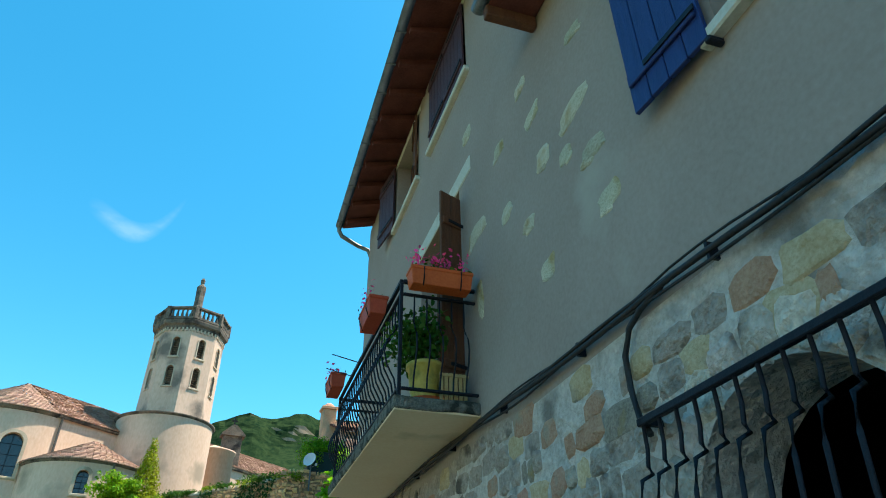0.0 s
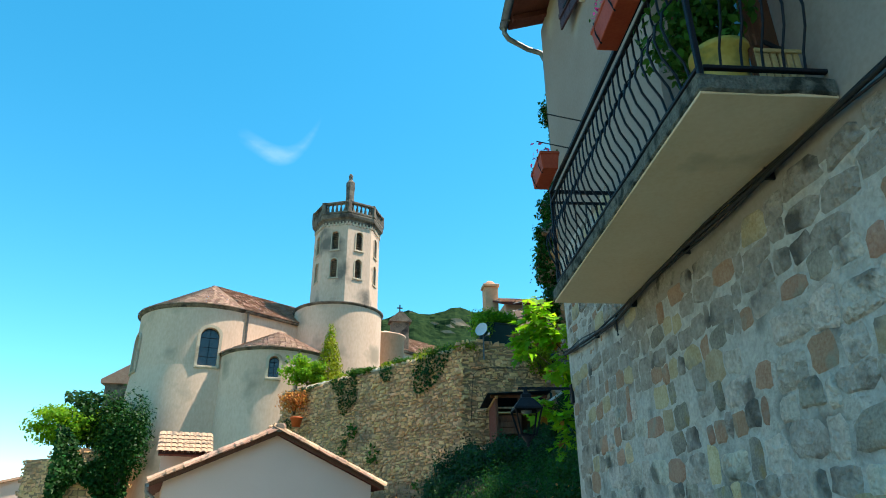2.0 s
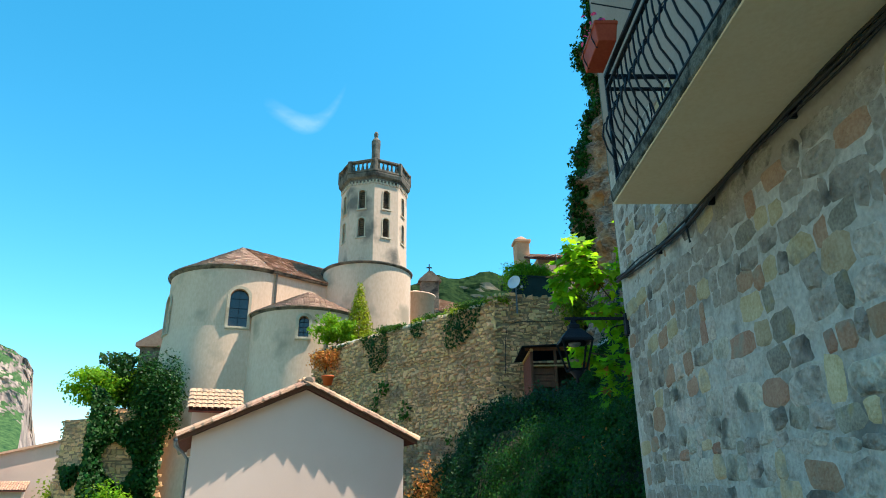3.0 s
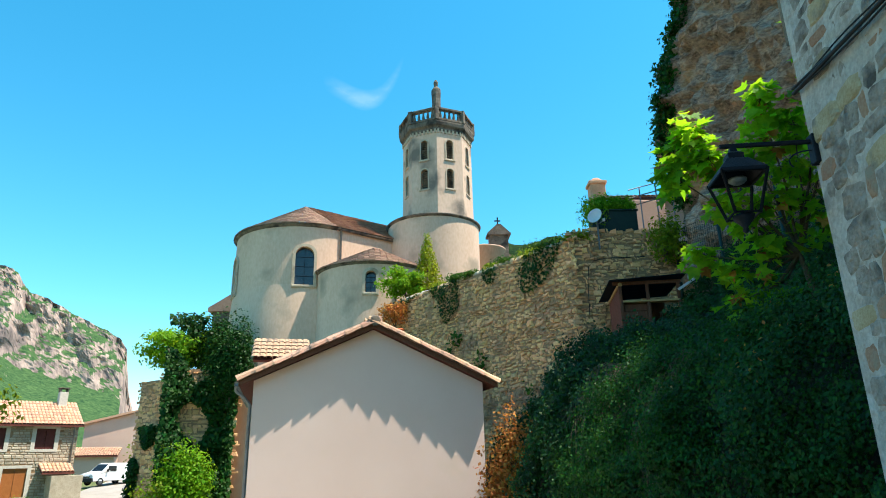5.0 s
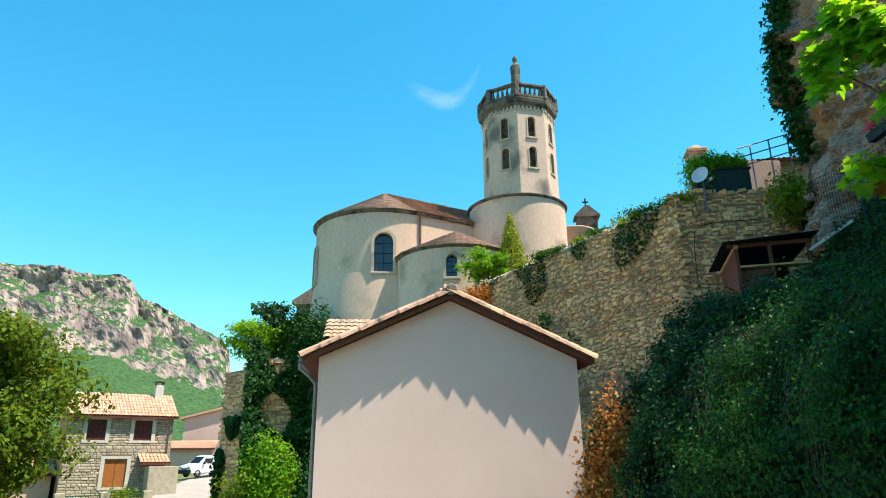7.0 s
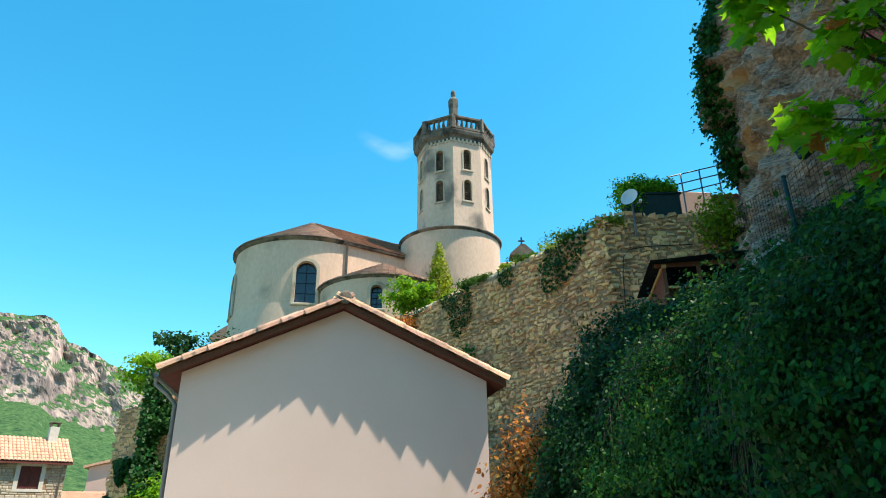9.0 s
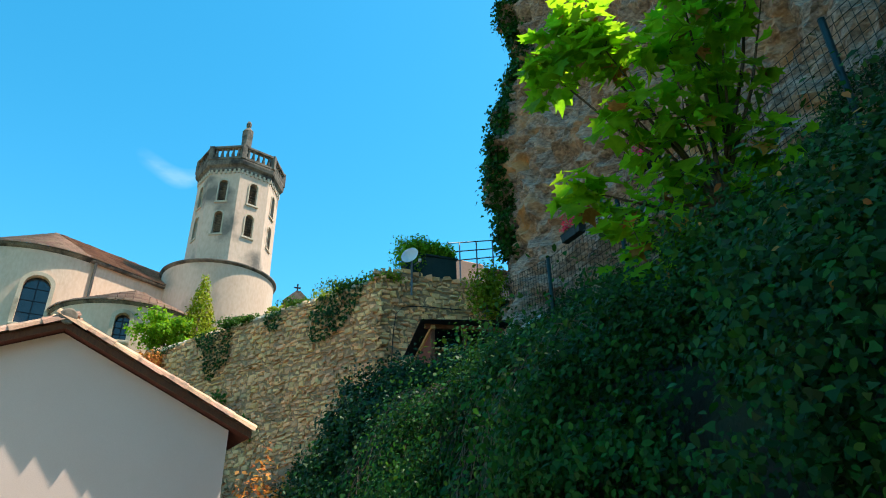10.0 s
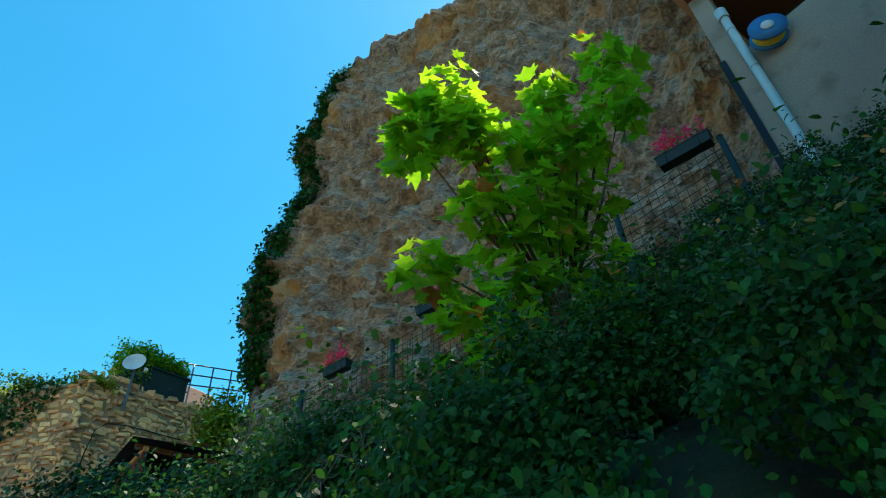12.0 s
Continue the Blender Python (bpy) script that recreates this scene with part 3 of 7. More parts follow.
# lower eaves of the near part of the house
part("eaves_return", boxed(-0.47, -0.003, YS, -3.25, 6.54, 6.66, 0.01), M["rafter"], house, "red brown boarded eaves end")
part("near_gutter", tubed([(-0.53, YS, 6.6), (-0.53, -3.22, 6.6)], 0.07, 10), M["zinc"], house, "zinc gutter end")
part("near_bracket", boxed(-0.5, -0.01, -3.36, -3.27, 6.4, 6.54, 0.01), M["wood_brown"], house)

# upper windows
for nm, (y0, y1, z0, z1) in (("window", OPEN[0]), ("window", OPEN[1]), ("window", OPEN[2])):
    w = new(nm)
    w.parent = house
    part("sill", boxed(-0.07, 0.3, y0 - 0.1, y1 + 0.1, z0 - 0.09, z0 - 0.003, 0.012), M["white_stone"], w, "pale stone sill")
    part("lintel", boxed(-0.012, 0.3, y0 - 0.1, y1 + 0.1, z1 + 0.003, z1 + 0.1, 0.006), M["white_stone"], w)
    part("frame", ring_prism(bmesh.new(), [(y0, z0), (y1, z0), (y1, z1), (y0, z1)], [(y0 + 0.07, z0 + 0.07), (y1 - 0.07, z0 + 0.07), (y1 - 0.07, z1 - 0.07), (y0 + 0.07, z1 - 0.07)], -0.3, -0.24, Matrix(((0, -1, 0, 0), (1, 0, 0, 0), (0, 0, 1, 0), (0, 0, 0, 1)))), M["wood_brown"], w)
    part("pane", boxed(0.265, 0.27, y0 + 0.06, y1 - 0.06, z0 + 0.06, z1 - 0.06), M["glass_dark"], w)
for y0, sw in ((-1.48, 0.75), (-0.73, 0.75)):
    shutter("shutter", sw, 1.38, pose(-0.03, y0, 7.81), M["shutter_plum"], house, 5)
shutter("shutter", 0.68, 1.36, pose(-0.05, 0.73, 7.82, 0, 0, 180 + 168), M["wood_brown"], house, 4)
shutter("shutter", 0.72, 1.36, pose(-0.05, 2.17, 7.82, 0, 0, 8), M["shutter_plum"], house, 4)
shutter("shutter", 0.60, 1.45, pose(-0.06, -5.1, 4.17, 0, 0, 5), M["shutter_blue"], house, 4)
part("shutter_catch", boxed(-0.1, -0.0, -5.13, -5.09, 4.11, 4.15, 0.008), M["iron"], house)
# balcony door
door = new("balcony_door")
door.parent = house
part("lintel", boxed(-0.012, 0.2, -1.5, 0.62, 6.203, 6.42, 0.01), M["white_stone"], door, "pale stone lintel")
part("door_frame", ring_prism(bmesh.new(), [(-1.1, 3.52), (0.5, 3.52), (0.5, 6.2), (-1.1, 6.2)], [(-1.02, 3.6), (0.42, 3.6), (0.42, 6.12), (-1.02, 6.12)], -0.3, -0.22, Matrix(((0, -1, 0, 0), (1, 0, 0, 0), (0, 0, 1, 0), (0, 0, 0, 1)))), M["wood_brown"], door)
part("pane", boxed(0.25, 0.26, -1.03, 0.43, 3.6, 6.12), M["glass_dark"], door)
shutter("door_shutter", 0.30, 2.47, pose(-0.02, -1.16, 3.53, 0, 0, 113), M["wood_brown"], door, 2, 3)

# bare stones that show through the render
STONE_AT = [(-3.84, 5.73, .26, .12), (-3.72, 5.05, .46, .20), (-3.5, 4.74, .2, .16), (-3.86, 4.5, .34, .15), (-3.95, 4.02, .28, .17), (-3.03, 4.01, .24, .17), (-2.78, 4.58, .24, .15), (-1.62, 5.27, .55, .2), (-3.15, 5.0, .24, .2),
            (-3.04, 5.58, .3, .15), (-2.88, 6.1, .26, .15), (-2.3, 5.81, .28, .16), (-1.42, 6.79, .3, .2), (-2.37, 4.98, .28, .15), (-1.62, 4.5, .16, .42)]


def stone_mesh(seed):
    """A unit rubble stone: an uneven squared block with broken corners, proud of the plane x = 0 towards -x."""
    r = random.Random(seed)
    bm = bmesh.new()
    o = []
    for cy, cz in ((-1, -1), (1, -1), (1, 1), (-1, 1)):
        y, z = 0.5 * cy + r.uniform(-.09, .05) * cy, 0.5 * cz + r.uniform(-.10, .05) * cz
        a, c = r.uniform(0.06, 0.30), r.uniform(0.06, 0.30)
        pair = [(y - cy * a, z), (y, z - cz * c)]
        o += pair if cy * cz < 0 else pair[::-1]
        k = r.uniform(0.3, 0.7)
    mid = []
    n0 = len(o)
    for k in range(n0):
        mid.append(o[k])
        if k % 2:
            q = o[(k + 1) % n0]
            mid.append(((o[k][0] + q[0]) / 2 * r.uniform(0.9, 1.06), (o[k][1] + q[1]) / 2 * r.uniform(0.88, 1.06)))
    o = mid
    n = len(o)
    rings = []
    for sc, d in ((1.0, 0.3), (1.0, -0.1), (0.86, -0.7), (0.55, -1.0)):
        rings.append([bm.verts.new((d * r.uniform(0.75, 1.15) if d < -0.5 else d, u * sc, v * sc)) for u, v in o])
    for a, b in zip(rings, rings[1:]):
        for k in range(n):
            bm.faces.new((a[k], b[k], b[(k + 1) % n], a[(k + 1) % n]))
    bm.faces.new(rings[-1][::-1])
    bmesh.ops.recalc_face_normals(bm, faces=bm.faces[:])
    return bm


STONES = {}
for key in ("stone", "stone_ochre", "stone_rust", "stone_dark", "stone_bare"):
    STONES[key] = [mesh_of(stone_mesh(31 * i + len(key)), M[key]) for i in range(9)]


def lay_stone(parent, key, y, z, w, h, d, turn=0.0):
    ob = new("stone", random.choice(STONES[key]))
    ob.parent = parent
    ob.matrix_local = pose(0, y, z, turn) @ Matrix.Diagonal((d, w, h, 1))
    return ob


for y, z, w, h in STONE_AT:
    lay_stone(house, "stone_bare", y, z, w, h, 0.012, random.uniform(-12, 12))
    lay_stone(house, "stone_bare", y + w * random.uniform(-.3, .3), z - h * 0.35, w * 0.6, h * 0.5, 0.009, random.uniform(-20, 20))

# rubble of the lower wall, course by course
random.seed(11)
count = 0
loose = bmesh.new()
LOOSE = {}
z = -2.2
while z < 4.95:
    h = random.uniform(0.10, 0.28)
    y = -7.2 + random.uniform(-.2, .2)
    while y < CORNER - 0.05:
        w = random.uniform(0.12, 0.46) * (0.8 if h < 0.2 else 1)
        yc, zc = y + w / 2, z + h / 2 + random.uniform(-.03, .03) + 0.09 * noise.noise((y * 0.6, z * 0.5, 2.0))
        top = 2.90 + 0.06 * (yc + 5.5) + 0.05 * math.sin(2.7 * yc) if yc < 2.25 else 4.9 + 0.2 * math.sin(3 * yc)
        inside = abs(yc - ARCH_Y) < ARCH_W / 2 + 0.14 and 0.9 < zc < ARCH_TOP + 0.12 and math.hypot(max(0, abs(yc - ARCH_Y) - 0), max(0, zc - (ARCH_TOP - ARCH_W / 2))) < ARCH_W / 2 + 0.14
        if yc + w / 2 < CORNER and zc + h / 2 < top + 0.1 and not inside and random.random() > 0.06:
            key = random.choices(("stone", "stone_ochre", "stone_rust", "stone_dark"), (0.64, 0.15, 0.15, 0.06))[0]
            a = (yc, zc, w * random.uniform(0.86, 1.10), h * random.uniform(0.84, 1.10), random.choice((0.005, 0.008, 0.012, 0.016, 0.026)), random.uniform(-7, 7))
            if -3.2 < yc < 3.4 and 0.2 < zc and count < 300:
                lay_stone(house, key, *a)
                count += 1
            else:
                LOOSE.setdefault(key, []).append(a)
        y += w
    z += h
for key, rows in LOOSE.items():
    bm = bmesh.new()
    for y, zc, w, h, d, turn in rows:
        k = len(bm.verts)
        bm.from_mesh(random.choice(STONES[key]))
        bm.verts.ensure_lookup_table()
        mm = pose(0, y, zc, turn) @ Matrix.Diagonal((d, w, h, 1))
        for v in bm.verts[k:]:
            v.co = mm @ v.co
    tagged(part("rubble", bm, M[key], house), kind="stuff")

# arch ring
for k in range(11):
    t = math.pi * (k + 0.5) / 11
    r = ARCH_W / 2 + 0.13
    ob = lay_stone(house, "stone", ARCH_Y + r * math.cos(t), ARCH_TOP - ARCH_W / 2 + r * math.sin(t), 0.20, 0.27, 0.03, 0)
    ob.name = "arch_stone"
    ob.matrix_local = pose(0, ARCH_Y + r * math.cos(t), ARCH_TOP - ARCH_W / 2 + r * math.sin(t), math.degrees(t) - 90) @ Matrix.Diagonal((0.02, 0.21, 0.27, 1))


def baluster(x, y, z0, z1, out):
    """A bellied bar; out is the way in which its belly stands out."""
    pts = []
    prof = [(0, 0), (0.12, 0.02), (0.26, 0.09), (0.40, 0.12), (0.52, 0.10), (0.62, 0.03), (0.70, -0.015), (0.80, 0.0), (1, 0)]
    for s, o in prof:
        pts.append((x + out[0] * o, y + out[1] * o, z0 + (z1 - z0) * s))
    return tubed(pts, 0.0085, 6)


# guard rail before the arch
guard = thing("window_guard", "black wrought iron guard rail with bellied bars before an arched opening", "railing", HM)
part("top_rail", boxed(-0.16, -0.12, -6.2, -4.03, 2.475, 2.515, 0.006), M["iron"], guard)
part("bottom_rail", boxed(-0.155, -0.125, -6.2, -4.03, 1.38, 1.41, 0.005), M["iron"], guard)
for k in range(16):
    y = -4.06 - 0.135 * k
    part("baluster", tubed([(-0.14, y, 2.48), (-0.14, y, 2.36), (-0.15, y + 0.005, 2.28), (-0.135, y + 0.0, 2.245), (-0.2, y, 2.21), (-0.23, y, 2.08), (-0.25, y, 1.9), (-0.22, y, 1.65), (-0.16, y, 1.5), (-0.14, y, 1.4)], 0.0105, 6), M["iron"], guard)
part("wall_tie", boxed(-0.16, 0.01, -4.07, -4.04, 2.48, 2.51), M["iron"], guard)
part("wall_tie", boxed(-0.16, 0.01, -6.15, -6.12, 2.48, 2.51), M["iron"], guard)

# cables along the facade
for k, (dz, dx, r) in enumerate(((0, -0.03, 0.017), (0.026, -0.028, 0.012), (-0.024, -0.022, 0.009), (0.042, -0.02, 0.007))):
    pts = []
    for y in np.linspace(-9, CORNER + 0.0, 60):
        zc = np.interp(y, [-9, -5.65, -5.2, -4.39, -3.57, -2.59, -1.71, 0.5, 1.47, 2.3, 3.4, CORNER], [2.98, 3.07, 3.08, 3.14, 3.17, 3.2, 3.25, 3.31, 3.32, 3.27, 3.34, 3.46])
        pts.append((dx - 0.03, y, zc + dz * (1 + 0.5 * math.sin(y * 3 + k)) + 0.012 * math.sin(y * 2.3 + 2 * k)))
    c = thing("cable", "black electric cable clipped along the facade", "cable", HM, "facade cables")
    part("sheath", tubed(pts, r, 6), M["cable"], c)
    for y in np.arange(-6, 4, 1.3):
        part("clip", boxed(-0.06, 0.01, y, y + 0.02, float(np.interp(y, [-5.65, -4.39, -2.59, -1.71, 0.5, 2.3, 3.4], [3.07, 3.14, 3.2, 3.25, 3.31, 3.27, 3.34])) + dz - 0.012, float(np.interp(y, [-5.65, -4.39, -2.59, -1.71, 0.5, 2.3, 3.4], [3.07, 3.14, 3.2, 3.25, 3.31, 3.27, 3.34])) + dz + 0.012), M["iron"], c)
c = thing("branch_cable", "black cable dropping from the bundle to the guard rail", "cable", HM)
part("sheath", tubed([(-0.05, -4.3, 3.15), (-0.05, -4.1, 3.12), (-0.05, -3.96, 3.06), (-0.05, -3.88, 2.93), (-0.05, -3.88, 2.74), (-0.07, -3.94, 2.57), (-0.1, -4.05, 2.44)], 0.018, 7), M["cable"], c)
c = thing("cable_end", "loose black cable end hanging under the balcony", "cable", HM)
part("sheath", tubed([(-0.02, 2.28, 3.36), (-0.06, 2.3, 3.3), (-0.07, 2.28, 3.22), (-0.1, 2.2, 3.12), (-0.11, 2.17, 3.05)], 0.011, 6), M["cable"], c)

# ---- balcony ----
BX, BY0, BY1, BZ0, BZ1, RT = -0.81, -1.52, 2.03, 3.36, 3.475, 4.66
balcony = thing("balcony", "concrete balcony with black bellied iron railing", "balcony", HM)
slab = boxed(BX, -0.003, BY0, BY1, BZ0, BZ1, 0.012)
bmesh.ops.subdivide_edges(slab, edges=slab.edges[:], cuts=6, use_grid_fill=True)
for v in slab.verts:
    if v.co.x < BX + 0.05 or v.co.y < BY0 + 0.05:
        v.co += Vector((noise.noise(v.co * 5), noise.noise(v.co * 5 + Vector((9, 0, 0))), noise.noise(v.co * 4 + Vector((0, 9, 0))))) * 0.014
part("slab", slab, M["concrete"], balcony, "weathered lichen-blackened concrete edge")
part("underside", boxed(BX + 0.015, -0.004, BY0 + 0.015, BY1 - 0.01, BZ0 - 0.014, BZ0 + 0.02, 0.004), M["soffit"], balcony, "cream painted underside")
RX = BX + 0.06
for nm, za, zb in (("top_rail", RT - 0.04, RT), ("mid_rail", RT - 0.17, RT - 0.145), ("bottom_rail", BZ1 + 0.07, BZ1 + 0.095)):
    part(nm, boxed(RX - 0.018, RX + 0.018, BY0 + 0.05, BY1 - 0.05, za, zb, 0.004), M["iron"], balcony)
    part(nm, boxed(RX + 0.018, 0.0, BY0 + 0.04, BY0 + 0.075, za, zb, 0.004), M["iron"], balcony)
    part(nm, boxed(RX + 0.018, 0.0, BY1 - 0.075, BY1 - 0.04, za, zb, 0.004), M["iron"], balcony)
for y in (BY0 + 0.057, BY1 - 0.057):
    part("post", boxed(RX - 0.016, RX + 0.016, y - 0.016, y + 0.016, BZ1, RT - 0.04, 0.004), M["iron"], balcony)
BAL = mesh_of(baluster(0, 0, BZ1 + 0.09, RT - 0.15, (-1, 0)), M["iron"])
for y in np.arange(BY0 + 0.17, BY1 - 0.1, 0.115):
    o = new("baluster", BAL)
    o.parent = balcony
    o.matrix_local = pose(RX, float(y), 0)
for ye, sgn in ((BY0 + 0.057, 90), (BY1 - 0.057, -90)):
    for x in np.arange(RX + 0.13, -0.04, 0.125):
        o = new("baluster", BAL)
        o.parent = balcony
        o.matrix_local = pose(float(x), ye, 0, 0, 0, sgn)
for y in (0.62, 1.08):
    part("line_arm", tubed([(RX, y, RT - 0.02), (RX - 0.34, y, RT + 0.05)], 0.006, 6), M["iron"], balcony)


def window_box(label, m, w, h, d, material, flower, bloom=1.0, name="flower_box", tall=1.0):
    """A tapered trough with a rim, hooks and what grows in it; its base at z = 0, long side along y."""
    t = thing(name, label, "planter", m)
    bm = bmesh.new()
    rows = [(0.8, 0), (0.97, h - 0.035), (1.05, h - 0.035), (1.05, h), (0.95, h), (0.93, h - 0.03)]
    rings = [[bm.verts.new((sx * d / 2 * k, sy * (w / 2 - d / 2 * (1 - k)), z)) for sx, sy in ((-1, -1), (1, -1), (1, 1), (-1, 1))] for k, z in rows]
    for a, b in zip(rings, rings[1:]):
        for i in range(4):
            bm.faces.new((a[i], a[(i + 1) % 4], b[(i + 1) % 4], b[i]))
    bm.faces.new(rings[0][::-1])
    bm.faces.new(rings[-1])
    bmesh.ops.bevel(bm, geom=bm.edges[:], offset=0.006, segments=1, affect='EDGES')
    part("trough", bm, material, t)
    for sy in (-0.3, 0.3):
        part("hook", tubed([(d * 0.62, sy * w, h + 0.01), (d * 0.1, sy * w, h + 0.02), (-d * 0.56, sy * w, h - 0.02), (-d * 0.53, sy * w, h * 0.4), (-d * 0.35, sy * w, -0.012)], 0.007, 5), M["iron"], t)
    part("soil", boxed(-d * 0.44, d * 0.44, -w * 0.46, w * 0.46, h - 0.05, h - 0.028), M["soil"], t)
    n = int(80 * bloom) + 20
    p = np.column_stack([rng.normal(0, d * 0.22, n), rng.uniform(-w * 0.45, w * 0.45, n), h + np.abs(rng.normal(0, 0.05 * tall, n))])
    leaves("foliage", p, np.tile((0, 0, 1.0), (n, 1)), 0.05, M["leaf"], t, "oval", 0.8)
    if bloom:
        k = int(140 * bloom)
        cx = rng.uniform(-w * 0.42, w * 0.42, 9)
        q = np.column_stack([rng.normal(0, d * 0.15, k), cx[rng.integers(0, 9, k)] + rng.normal(0, 0.04, k), h + 0.05 * tall + np.abs(rng.normal(0, 0.09 * tall, k))])
        q[:, 0] -= rng.uniform(0, d * 0.5, k)
        leaves("blossom", q, np.tile((-0.5, -0.6, 0.5), (k, 1)), 0.05 + 0.015 * (tall - 1), flower, t, "oval", 0.9)
    return t


window_box("orange terracotta flower box with pink geraniums on a balcony rail", HM @ pose(RX + 0.35, BY0 - 0.06, RT - 0.13, 0, 0, 90), 0.62, 0.19, 0.2, M["terracotta"], M["petal"], 0.8)
window_box("red terracotta flower box hung outside a balcony rail", HM @ pose(RX - 0.13, -0.75, RT - 0.16), 0.55, 0.2, 0.2, M["terracotta_red"], M["petal"], 0.25)
window_box("red terracotta flower box at the far end of a balcony rail", HM @ pose(RX - 0.13, 1.65, RT - 0.05), 0.5, 0.2, 0.2, M["terracotta_red"], M["petal"], 0.15)
pot = thing("plant_pot", "yellow glazed pot with a bushy green plant on a balcony", "potted plant", HM @ pose(-0.42, -1.15, BZ1))
part("pot", lathe([(0.11, 0.06), (0.15, 0.2), (0.165, 0.4), (0.185, 0.41), (0.185, 0.45), (0.16, 0.45), (0.15, 0.40), (0.0, 0.39)]), M["yellow_pot"], pot)
part("saucer", lathe([(0.0, 0.0), (0.2, 0.0), (0.24, 0.07), (0.22, 0.07), (0.19, 0.02), (0, 0.02)]), M["terracotta"], pot)
P, N = blob_points(1500, (-0.05, 0.1, 0.75), (0.30, 0.42, 0.34), 0.8)
leaves("foliage", P, N, 0.07, M["leaf"], pot, "oval", 0.8)
part("stem", tubed([(0, 0, 0.38), (0.02, 0.02, 0.7)], 0.015, 5), M["twig"], pot)
basket = thing("slatted_planter", "small light wooden slatted planter on a balcony", "planter", HM @ pose(-0.22, -1.3, BZ1))
for k in range(6):
    part("slat", boxed(-0.13 + k * 0.046, -0.095 + k * 0.046, -0.10, -0.085, 0.01, 0.30, 0.003), M["cane"], basket)
    part("slat", boxed(-0.13 + k * 0.046, -0.095 + k * 0.046, 0.10, 0.115, 0.01, 0.30, 0.003), M["cane"], basket)
part("rim", boxed(-0.14, 0.15, -0.085, 0.10, 0.0, 0.03, 0.004), M["cane"], basket)
part("rim", boxed(-0.14, 0.15, -0.112, -0.1, 0.26, 0.29, 0.004), M["cane"], basket)

# ---- street lamp on the house corner ----
lamp = thing("wall_lantern", "black iron four-sided street lantern on a wall bracket", "street lamp", HM @ pose(0, CORNER - 0.05, 0))
LX = -0.67
lr = lambda r: r * 1.5
lz = lambda z: 2.18 + (z - 2.5) * 1.2
part("bracket", boxed(-0.77, 0.0, -0.015, 0.015, 2.945, 2.98, 0.004), M["iron"], lamp)
part("wall_plate", boxed(-0.04, 0.02, -0.05, 0.05, 2.76, 3.02, 0.006), M["iron"], lamp)
part("scroll", tubed([(-0.03 - 0.2 * math.cos(t) * (1 - t / 9), 0, 2.80 + 0.1 * math.sin(t) * (1 - t / 9)) for t in np.linspace(-0.6, 5.2, 22)], 0.007, 5), M["iron"], lamp)
frustum = [(0.035, 2.60), (0.095, 2.63), (0.16, 2.90), (0.175, 2.905), (0.17, 2.93), (0.08, 3.03), (0.06, 3.04), (0.06, 3.08), (0.03, 3.10), (0.02, 3.14)]
top = lathe([(lr(r), lz(z)) for r, z in frustum[3:]], 4, smooth=False)
bmesh.ops.transform(top, matrix=pose(LX, 0, 0, 0, 0, 45), verts=top.verts)
part("hood", top, M["iron"], lamp)
for k in range(4):
    a = math.pi / 4 + math.pi / 2 * k
    c, s = math.cos(a), math.sin(a)
    part("frame_bar", tubed([(LX + lr(0.17) * c, lr(0.17) * s, lz(2.92)), (LX + lr(0.09) * c, lr(0.09) * s, lz(2.62))], 0.014, 5), M["iron"], lamp)
for r, z in ((0.165, 2.905), (0.095, 2.63)):
    q = [(LX + lr(r) * math.cos(math.pi / 4 + math.pi / 2 * k), lr(r) * math.sin(math.pi / 4 + math.pi / 2 * k), lz(z)) for k in range(5)]
    for k in range(4):
        part("ring_bar", tubed(q[k:k + 2], 0.01, 5), M["iron"], lamp)
part("finial", lathe([(lr(r), lz(z)) for r, z in ((0.0, 2.50), (0.018, 2.52), (0.012, 2.545), (0.05, 2.60), (0.06, 2.63), (0, 2.63))], 10), M["iron"], lamp).location = (LX, 0, 0)
part("globe", lathe([(lr(r), lz(z)) for r, z in ((0.0, 2.86), (0.03, 2.865), (0.05, 2.885), (0.05, 2.9), (0, 2.9))], 10), M["zinc"], lamp).location = (LX, 0, 0)


# ---- the plastered house with the gable ----
GA = math.degrees(math.atan2(24.96 - 22.74, -1.87 + 7.72))
GW = math.hypot(24.96 - 22.74, -1.87 + 7.72)
GM = pose(-7.72, 22.74, 0, 0, 0, GA)      # x along the gable, y into the house, z up
gable = thing("gable_house", "small house with smooth pinkish plaster gable and clay tile roof", "house", GM)
GE, GR, GD = 2.55, 3.98, 6.5


def gable_wall():
    bm = bmesh.new()
    prism(bm, [(0, -4), (GW, -4), (GW, GE), (GW / 2, GR), (0, GE)], 0, 0.3)
    prism(bm, [(0, -4), (GW, -4), (GW, GE), (GW / 2, GR), (0, GE)], GD - 0.3, GD)
    box(bm, 0, 0.3, 0.3, GD - 0.3, -4, GE)
    box(bm, GW - 0.3, GW, 0.3, GD - 0.3, -4, GE)
    return bm


part("wall", gable_wall(), M["plaster_pink"], gable, "smooth pinkish beige plaster")
OV, SO = 0.27, 0.36          # overhang at the gable and at the eaves
SL = (GR - GE) / (GW / 2)


